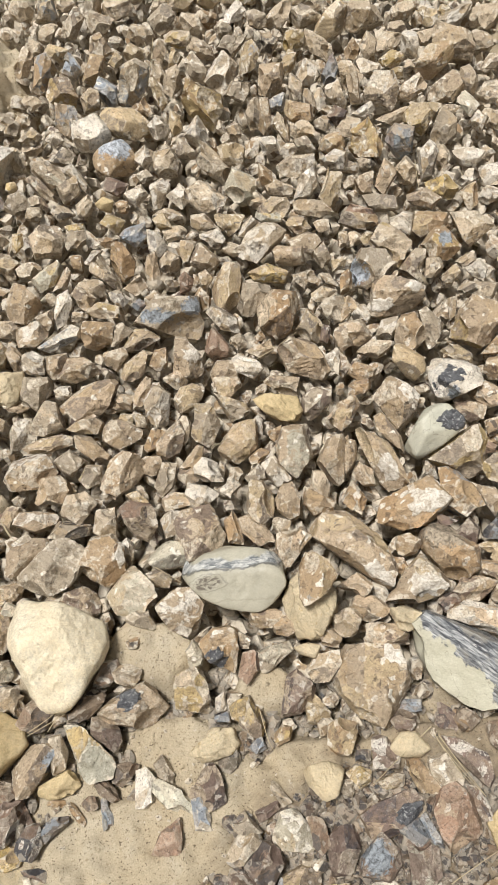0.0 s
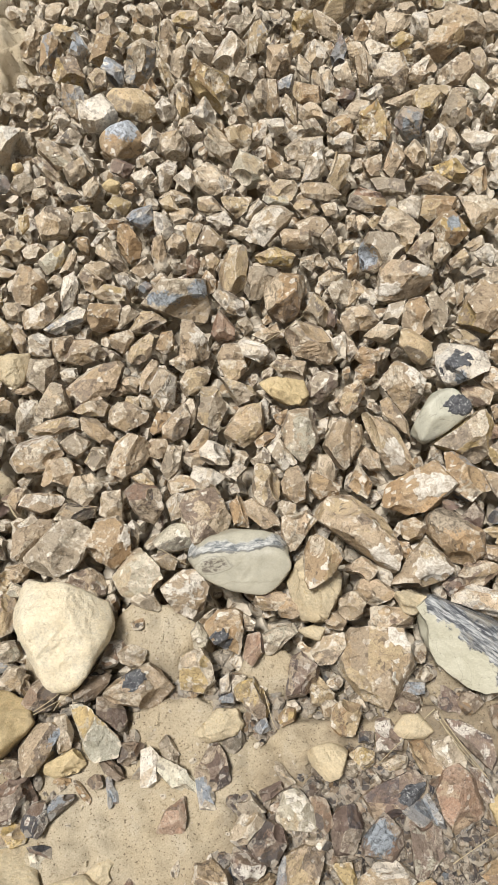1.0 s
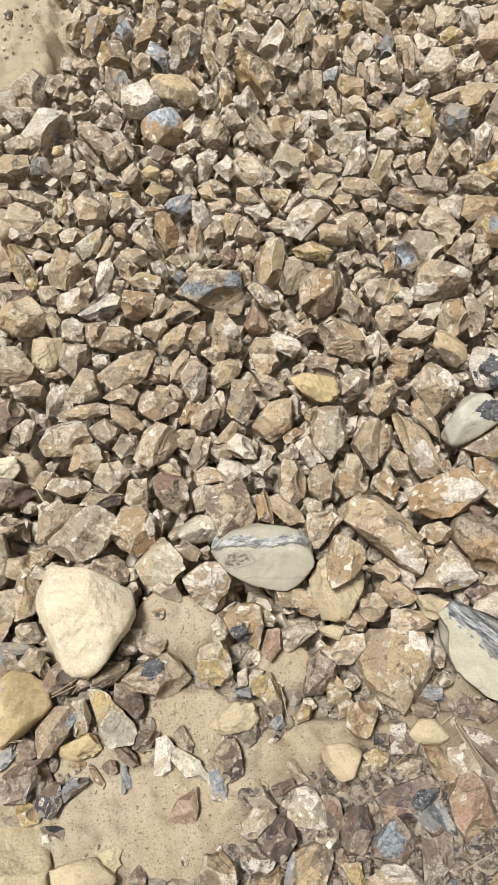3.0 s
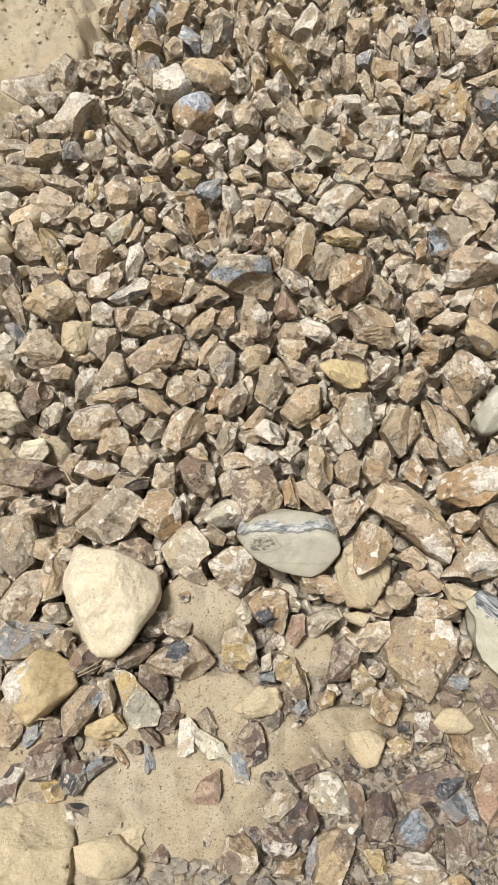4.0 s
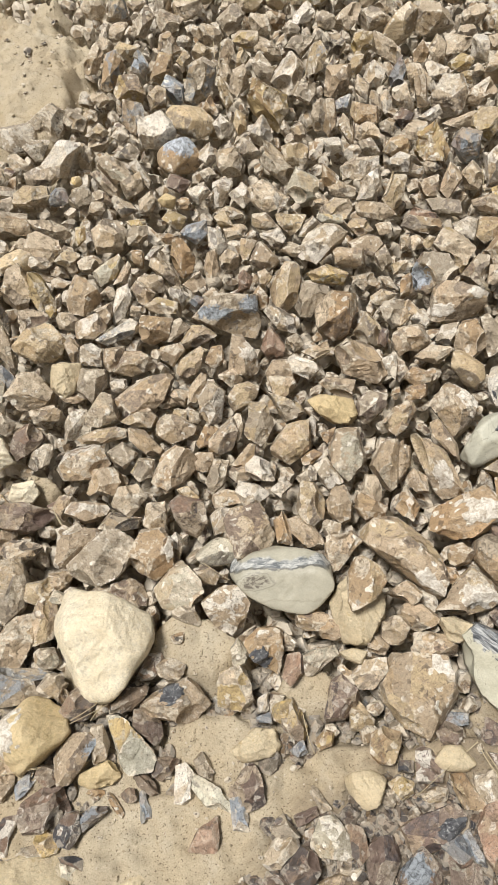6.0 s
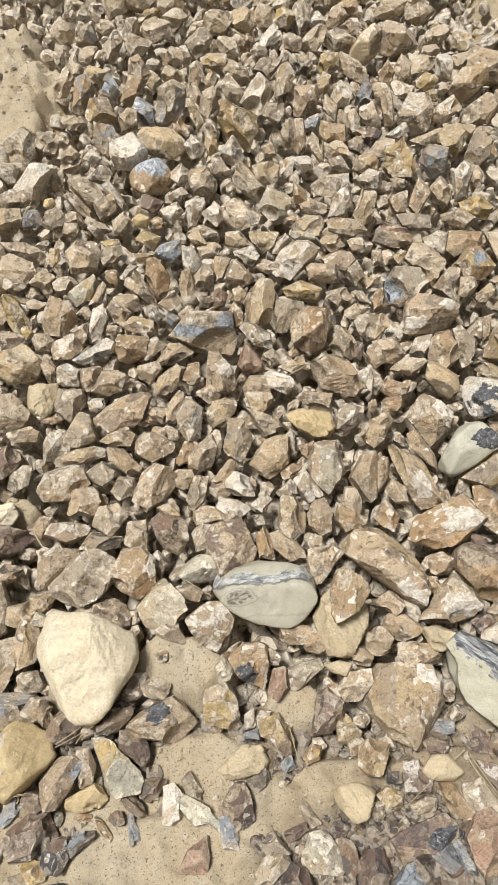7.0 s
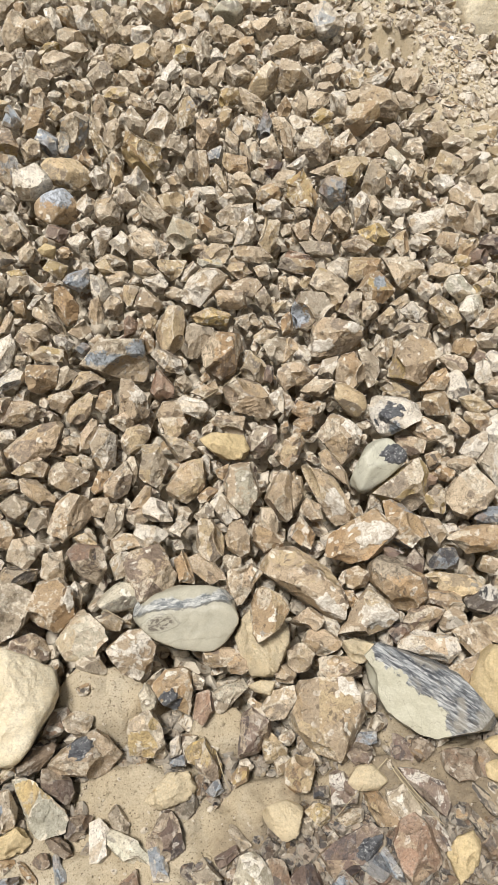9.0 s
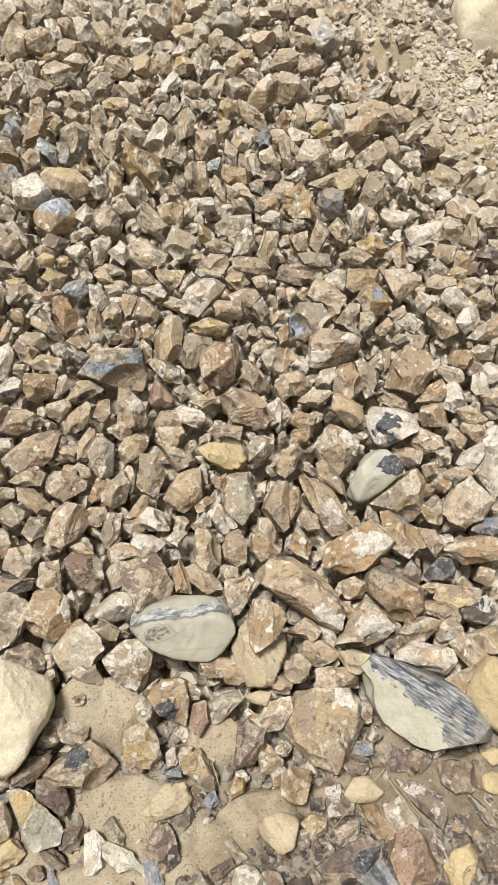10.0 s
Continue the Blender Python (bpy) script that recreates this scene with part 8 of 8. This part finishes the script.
stone("g", 0.656, 1.722, 0.626, 80, 29, -19, 0.094, 0.049, 0.039)
stone("g", 0.705, 1.679, 0.612, 81, -5, -14, 0.069, 0.056, 0.043)
stone("g", 0.719, 1.558, 0.571, 80, -5, -15, 0.067, 0.059, 0.052)
stone("gp", 0.861, 1.670, 0.617, 81, -14, -15, 0.097, 0.073, 0.068)
stone("e", 0.722, 1.055, 0.393, 69, 36, -32, 0.091, 0.077, 0.070)
stone("g", 0.776, 1.020, 0.374, 73, -8, -18, 0.077, 0.052, 0.047)
stone("ew", 0.860, 1.201, 0.440, 75, 10, -24, 0.095, 0.062, 0.050)
stone("w", 0.924, 1.201, 0.434, 68, -47, -6, 0.081, 0.033, 0.032)
stone("e", 0.929, 1.135, 0.414, 44, 68, -67, 0.065, 0.058, 0.044)
stone("c", 0.870, 1.064, 0.388, 73, -8, -20, 0.085, 0.057, 0.044)
stone("ew", 0.900, 1.335, 0.491, 77, -7, -19, 0.075, 0.064, 0.055)
stone("w", 0.872, 1.497, 0.543, 79, -6, -18, 0.059, 0.043, 0.034)
stone("ec", 0.737, 0.937, 0.349, 71, -8, -18, 0.088, 0.071, 0.066)
stone("ew", 0.801, 0.962, 0.355, 72, -8, -19, 0.076, 0.065, 0.055)
stone("w", 0.852, 0.966, 0.350, 72, -9, -20, 0.055, 0.045, 0.035)
stone("g", 0.822, 0.900, 0.329, 66, -38, -7, 0.075, 0.054, 0.046)
stone("c", 0.886, 0.985, 0.359, 72, -9, -21, 0.059, 0.052, 0.043)
stone("w", 0.710, 0.861, 0.316, 70, -8, -17, 0.067, 0.053, 0.048)
stone("ew", 0.768, 0.812, 0.301, 68, 18, -29, 0.106, 0.066, 0.057)
stone("e", 0.714, 0.738, 0.273, 54, 51, -51, 0.081, 0.065, 0.052)
stone("g", 0.834, 0.782, 0.289, 69, -10, -21, 0.072, 0.066, 0.052)
stone("e", 0.855, 0.867, 0.317, 70, -9, -21, 0.067, 0.054, 0.045)
stone("oc", 0.734, 0.633, 0.230, 50, -51, 10, 0.072, 0.044, 0.040)
stone("p", 0.803, 0.648, 0.238, 66, -11, -20, 0.079, 0.057, 0.046)
stone("y", 0.707, 0.590, 0.213, 65, -10, -18, 0.047, 0.044, 0.033)
stone("eo", 0.731, 0.550, 0.201, 64, -11, -19, 0.068, 0.052, 0.043)
stone("ey", 0.749, 0.508, 0.185, 63, -11, -20, 0.076, 0.052, 0.039)
stone("ec", 0.646, 0.563, 0.203, 63, -19, -12, 0.089, 0.043, 0.032)
stone("w", 0.726, 0.288, 0.107, 58, -13, -20, 0.066, 0.054, 0.047)
stone("w", 0.687, 0.264, 0.097, 43, 43, -64, 0.059, 0.045, 0.041)
stone("ep", 0.683, 0.303, 0.108, 58, 5, -30, 0.063, 0.043, 0.034)
stone("ep", 0.618, 0.286, 0.103, 57, 5, -28, 0.077, 0.048, 0.036)
stone("wk", 0.616, 0.222, 0.084, 56, 5, -29, 0.078, 0.070, 0.050)
stone("tp", 0.711, 0.222, 0.081, 56, -14, -19, 0.059, 0.050, 0.039)
stone("oc", 0.649, 0.134, 0.049, 53, 11, -37, 0.076, 0.046, 0.042)
stone("w", 0.687, 0.111, 0.044, 24, 50, -90, 0.073, 0.054, 0.051)
stone("oc", 0.533, 0.015, 0.002, 49, 7, -32, 0.065, 0.034, 0.030)
stone("t", 0.589, 0.036, 0.009, 47, -22, -9, 0.071, 0.034, 0.027)
stone("t", 0.600, -0.188, -0.071, 42, -17, -16, 0.041, 0.037, 0.030)
stone("c", 0.529, -0.231, -0.084, 41, -10, -21, 0.093, 0.050, 0.040)
stone("to", 0.488, -0.257, -0.092, 40, -8, -21, 0.085, 0.047, 0.045)
stone("c", 0.484, -0.206, -0.081, 40, -14, -13, 0.048, 0.026, 0.020)
stone("tc", 0.576, -0.313, -0.111, 40, 2, -40, 0.077, 0.058, 0.048)
stone("tp", 0.438, -0.290, -0.103, 31, -24, 5, 0.097, 0.058, 0.047)
stone("tw", 0.500, -0.293, -0.106, 37, -15, -13, 0.056, 0.049, 0.044)
stone("t", 0.532, -0.330, -0.122, 37, 13, -52, 0.083, 0.046, 0.033)
stone("tw", 0.523, -0.376, -0.137, 4, -37, 47, 0.063, 0.045, 0.040)
stone("o", 0.492, -0.398, -0.145, 32, -16, -12, 0.060, 0.049, 0.041)
stone("p", 0.358, -0.512, -0.181, 17, 25, -86, 0.053, 0.036, 0.027)
stone("do", 0.388, -0.518, -0.181, 27, -14, -10, 0.046, 0.042, 0.033)
stone("d", 0.458, -0.543, -0.183, 31, -2, -37, 0.075, 0.059, 0.055)
stone("do", 0.500, -0.540, -0.190, 21, 24, -89, 0.053, 0.032, 0.029)
stone("ys", 0.532, -0.517, -0.176, 28, -18, -12, 0.040, 0.032, 0.024)
stone("ys", 0.523, -0.559, -0.189, 26, -19, -12, 0.042, 0.038, 0.031)
stone("gk", 0.495, -0.595, -0.214, 29, 7, -58, 0.074, 0.023, 0.018)
stone("o", 0.447, -0.616, -0.222, 23, -16, -10, 0.025, 0.020, 0.019)
stone("gk", 0.476, -0.631, -0.227, 28, 1, -47, 0.065, 0.024, 0.018)
stone("d", 0.493, -0.665, -0.232, 21, -18, -10, 0.056, 0.044, 0.040)


# ---- the smaller stones that fill the heap ----
shape_rng = np.random.RandomState(17)
SHAPES = {k: [stone_points(shape_rng, (1.0, 0.78, 0.62), k, 26.0) for _ in range(90)] for k in (2, 3)}


def small_stone(rng, size, level):
    """One of a stock of small broken shapes, drawn to a size."""
    p, f, tone = SHAPES[level][rng.randint(90)]
    return p * (np.array(size) / (1.0, 0.78, 0.62)), f, tone


def fill_heap():
    rng = np.random.RandomState(4)
    placed = np.array(PLACED)
    pu = placed[:, 0]
    pv = placed[:, 1] * math.cos(SLOPE) + placed[:, 2] * math.sin(SLOPE)
    pr = placed[:, 3] / 2
    cand = np.stack((rng.uniform(-1.35, 1.55, 26000), rng.uniform(-1.0, 2.6, 26000)), 1)
    sandy = sandiness(cand[:, 0], cand[:, 1])
    kept = np.zeros((0, 2))
    cos, fas, tones = [], [], []

    def lay(u, v, w, a, level=3):
        size = (a, a * rng.uniform(0.6, 0.95), a * rng.uniform(0.5, 0.85))
        p, f, tone = small_stone(rng, size, level)
        tones.append(tone)
        turn = Euler(rng.uniform(0, 6.28, 3)).to_matrix()
        cos.append(p @ np.array(turn).T + np.array(on_slope(u, v, w)))
        fas.append(f + lay.base)
        lay.base += len(p)
    lay.base = 0
    edge = waves(cand[:, 0], cand[:, 1], 17, 3.0) * 0.28
    for (u, v), s, e in zip(cand, sandy, edge):
        if u < -1.05 + e or u > 1.25 + e or v > 2.25 + e:
            continue
        if s > 0.35 or v < -0.56 or (s > 0.02 and rng.rand() < 0.6):
            continue
        gap = (np.hypot(pu - u, pv - v) - pr * 0.62).min()
        if gap < 0:
            continue
        far = gap > 0.12
        space = 0.033 if not far else 0.05
        if len(kept) and ((kept - (u, v)) ** 2).sum(1).min() < space ** 2:
            continue
        kept = np.vstack((kept, (u, v)))
        a = rng.uniform(0.032, 0.056) if not far else rng.uniform(0.045, 0.09)
        lay(u, v, (-0.006 if v < -0.5 else -0.032 if not far else -0.004) + rng.uniform(-0.010, 0.004), a)
    # the layer below, seen only down the gaps
    us, vs = np.meshgrid(np.arange(-1.0, 1.2, 0.042), np.arange(-0.75, 2.2, 0.042))
    us, vs = us.ravel() + rng.uniform(-0.012, 0.012, us.size), vs.ravel() + rng.uniform(-0.012, 0.012, us.size)
    edge = waves(us, vs, 17, 3.0) * 0.28
    for u, v, s, e in zip(us, vs, sandiness(us, vs), edge):
        if s < 0.3 and -1.05 + e < u < 1.25 + e and v < 2.25 + e:
            lay(u, v, -0.088 + rng.uniform(-0.01, 0.01), rng.uniform(0.05, 0.066), 2)
    me = raw_mesh("loose_stones", np.concatenate(cos), np.concatenate(fas), 24, np.concatenate(tones))
    # darker than the stones above, so the colour itself shades the gaps
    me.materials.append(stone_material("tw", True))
    return tagged(new("loose_stones", me), "small broken tan and grey flints filling the heap", "stones", kind="stuff")


def scatter_grit():
    """Chips and grit lying on the bare sand."""
    rng = np.random.RandomState(6)
    cos, fas, tones, base = [], [], [], 0
    cand = np.stack((rng.uniform(-1.3, 1.5, 22000), rng.uniform(-1.0, 2.5, 22000)), 1)
    sandy = sandiness(cand[:, 0], cand[:, 1])
    hs = cover(cand[:, 0], cand[:, 1])
    thick = waves(cand[:, 0], cand[:, 1], 31, 9.0, 3)
    for (u, v), s, h, k in zip(cand, sandy, hs, thick):
        gravelly = u > 0.45 and v > 0.7
        foot = v < -0.42
        if not (s > 0.3 or foot) or (not gravelly and rng.rand() < 0.72 - 0.25 * k):
            continue
        pick = rng.rand()
        a = rng.uniform(0.003, 0.008) if pick < 0.72 else rng.uniform(0.008, 0.018) if pick < 0.93 else rng.uniform(0.018, 0.034)
        a *= 2.0 if gravelly else 1.0
        p, f, tone = small_stone(rng, (a, a * rng.uniform(0.5, 0.9), a * rng.uniform(0.3, 0.65)), 3 if a > 0.015 else 2)
        turn = Matrix.Rotation(SLOPE, 3, "X") @ Matrix.Rotation(rng.uniform(0, 6.28), 3, "Z") @ Matrix.Rotation(rng.uniform(-0.4, 0.4), 3, "X")
        cos.append(p @ np.array(turn).T + np.array(on_slope(u, v, h + a * 0.1)))
        fas.append(f + base)
        tones.append(tone)
        base += len(p)
    me = raw_mesh("grit", np.concatenate(cos), np.concatenate(fas), 24, np.concatenate(tones))
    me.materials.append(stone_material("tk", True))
    return tagged(new("grit", me), "fine flint chips and grit on bare sand", "grit", kind="stuff")


def straw(*points):
    """A dry grass stalk lying over the stones."""
    cu = bpy.data.curves.new("straw", "CURVE")
    cu.dimensions, cu.bevel_depth, cu.bevel_resolution = "3D", 0.0008, 1
    sp = cu.splines.new("NURBS")
    sp.points.add(len(points) - 1)
    for i, (pt, q) in enumerate(zip(sp.points, points)):
        pt.co, pt.radius = (*q, 1), 1.0 - 0.5 * i / len(points)
    sp.use_endpoint_u, sp.order_u = True, 3
    cu.materials.append(STRAW)
    return tagged(new("dry_straw", cu), "thin dry pale yellow grass stalk across the stones", "straw", "dry straws")


def straw_material():
    m = Nodes("straw")
    vec = m.add("ShaderNodeTexCoord").outputs["Object"]
    m.link(m.mix(m.noise(vec, 60, 3), (0.38, 0.31, 0.19), (0.58, 0.50, 0.34)), m.bsdf.inputs["Base Color"])
    m.bsdf.inputs["Roughness"].default_value = 0.7
    return m.mat


STRAW = straw_material()
straw((0.023, -0.517, -0.151), (0.031, -0.544, -0.161), (0.042, -0.574, -0.172), (0.064, -0.597, -0.180))
straw((0.322, -0.540, -0.159), (0.284, -0.570, -0.170), (0.245, -0.602, -0.182), (0.215, -0.627, -0.191))
straw((0.335, -0.554, -0.164), (0.358, -0.585, -0.176), (0.379, -0.611, -0.185), (0.405, -0.643, -0.197))
straw((0.327, -0.551, -0.163), (0.344, -0.581, -0.174), (0.365, -0.608, -0.184), (0.390, -0.634, -0.193))
straw((0.007, 0.157, 0.094), (0.047, 0.182, 0.103), (0.084, 0.212, 0.115), (0.104, 0.229, 0.121))
straw((0.003, 0.181, 0.103), (0.034, 0.187, 0.105), (0.059, 0.195, 0.108))
straw((-0.300, 1.128, 0.448), (-0.286, 1.063, 0.424), (-0.281, 0.989, 0.397))
straw((-0.278, 1.143, 0.453), (-0.276, 1.052, 0.420), (-0.279, 0.969, 0.390))
straw((0.332, -0.762, -0.240), (0.366, -0.742, -0.233), (0.413, -0.718, -0.224))
straw((0.414, 0.716, 0.298), (0.414, 0.671, 0.281), (0.415, 0.627, 0.266))
straw((-0.486, -0.190, -0.032), (-0.472, -0.214, -0.041), (-0.455, -0.228, -0.046), (-0.441, -0.234, -0.048))
straw((-0.382, -0.555, -0.165), (-0.359, -0.541, -0.160), (-0.332, -0.520, -0.152), (-0.316, -0.506, -0.147))
straw((-0.381, -0.560, -0.166), (-0.353, -0.545, -0.161), (-0.319, -0.525, -0.154))
straw((-0.346, -0.553, -0.164), (-0.335, -0.534, -0.157), (-0.321, -0.514, -0.150))
straw((-0.496, -0.620, -0.188), (-0.471, -0.630, -0.192), (-0.442, -0.632, -0.193), (-0.418, -0.628, -0.191))
straw((-0.485, -0.644, -0.197), (-0.457, -0.636, -0.194), (-0.420, -0.630, -0.192))
straw((-0.640, 0.626, 0.265), (-0.648, 0.594, 0.254), (-0.657, 0.557, 0.240))
straw((-0.647, 0.608, 0.259), (-0.651, 0.587, 0.251), (-0.654, 0.563, 0.242))
straw((0.330, -0.558, -0.166), (0.350, -0.584, -0.175), (0.375, -0.613, -0.186), (0.400, -0.638, -0.195))
straw((0.778, 0.525, 0.228), (0.758, 0.489, 0.215), (0.768, 0.454, 0.202))
straw((-0.481, -0.199, -0.035), (-0.467, -0.215, -0.041), (-0.458, -0.226, -0.045))
straw((-0.177, -0.276, -0.063), (-0.149, -0.292, -0.069), (-0.125, -0.304, -0.073))

def spread(name, count, area, sizes, material, label, category, seed, level=2, least=0.3, most=2.0):
    """Loose pieces strewn over part of the sand."""
    rng = np.random.RandomState(seed)
    u, v = rng.uniform(area[0], area[1], count), rng.uniform(area[2], area[3], count)
    bare = sandiness(u, v)
    keep = (bare > least) & (bare < most)
    h = cover(u, v)
    cos, fas, tones, base = [], [], [], 0
    for a, b, w, k in zip(u, v, h, keep):
        if not k:
            continue
        s = sizes[0] + (sizes[1] - sizes[0]) * rng.rand() ** 2.2
        p, f, tone = small_stone(rng, (s, s * rng.uniform(0.6, 0.95), s * rng.uniform(0.4, 0.75)), level)
        turn = Matrix.Rotation(SLOPE, 3, "X") @ Euler((rng.uniform(-0.6, 0.6), rng.uniform(-0.6, 0.6), rng.uniform(0, 6.28))).to_matrix()
        cos.append(p @ np.array(turn).T + np.array(on_slope(a, b, w + s * 0.12)))
        fas.append(f + base)
        tones.append(tone)
        base += len(p)
    me = raw_mesh(name, np.concatenate(cos), np.concatenate(fas), 24, np.concatenate(tones))
    me.materials.append(material)
    return tagged(new(name, me), label, category, kind="stuff")


fill_heap()
scatter_grit()
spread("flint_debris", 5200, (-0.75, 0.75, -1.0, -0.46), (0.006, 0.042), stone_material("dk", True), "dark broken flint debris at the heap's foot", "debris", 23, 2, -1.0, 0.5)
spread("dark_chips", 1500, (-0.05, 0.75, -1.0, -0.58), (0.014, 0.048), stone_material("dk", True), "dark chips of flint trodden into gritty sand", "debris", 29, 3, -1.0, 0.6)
spread("sand_crumbs", 9000, (-1.3, 1.1, -1.0, 2.3), (0.003, 0.013), ground_mesh.materials[0], "crumbs of dry pale sand on the ground", "sand", 21)
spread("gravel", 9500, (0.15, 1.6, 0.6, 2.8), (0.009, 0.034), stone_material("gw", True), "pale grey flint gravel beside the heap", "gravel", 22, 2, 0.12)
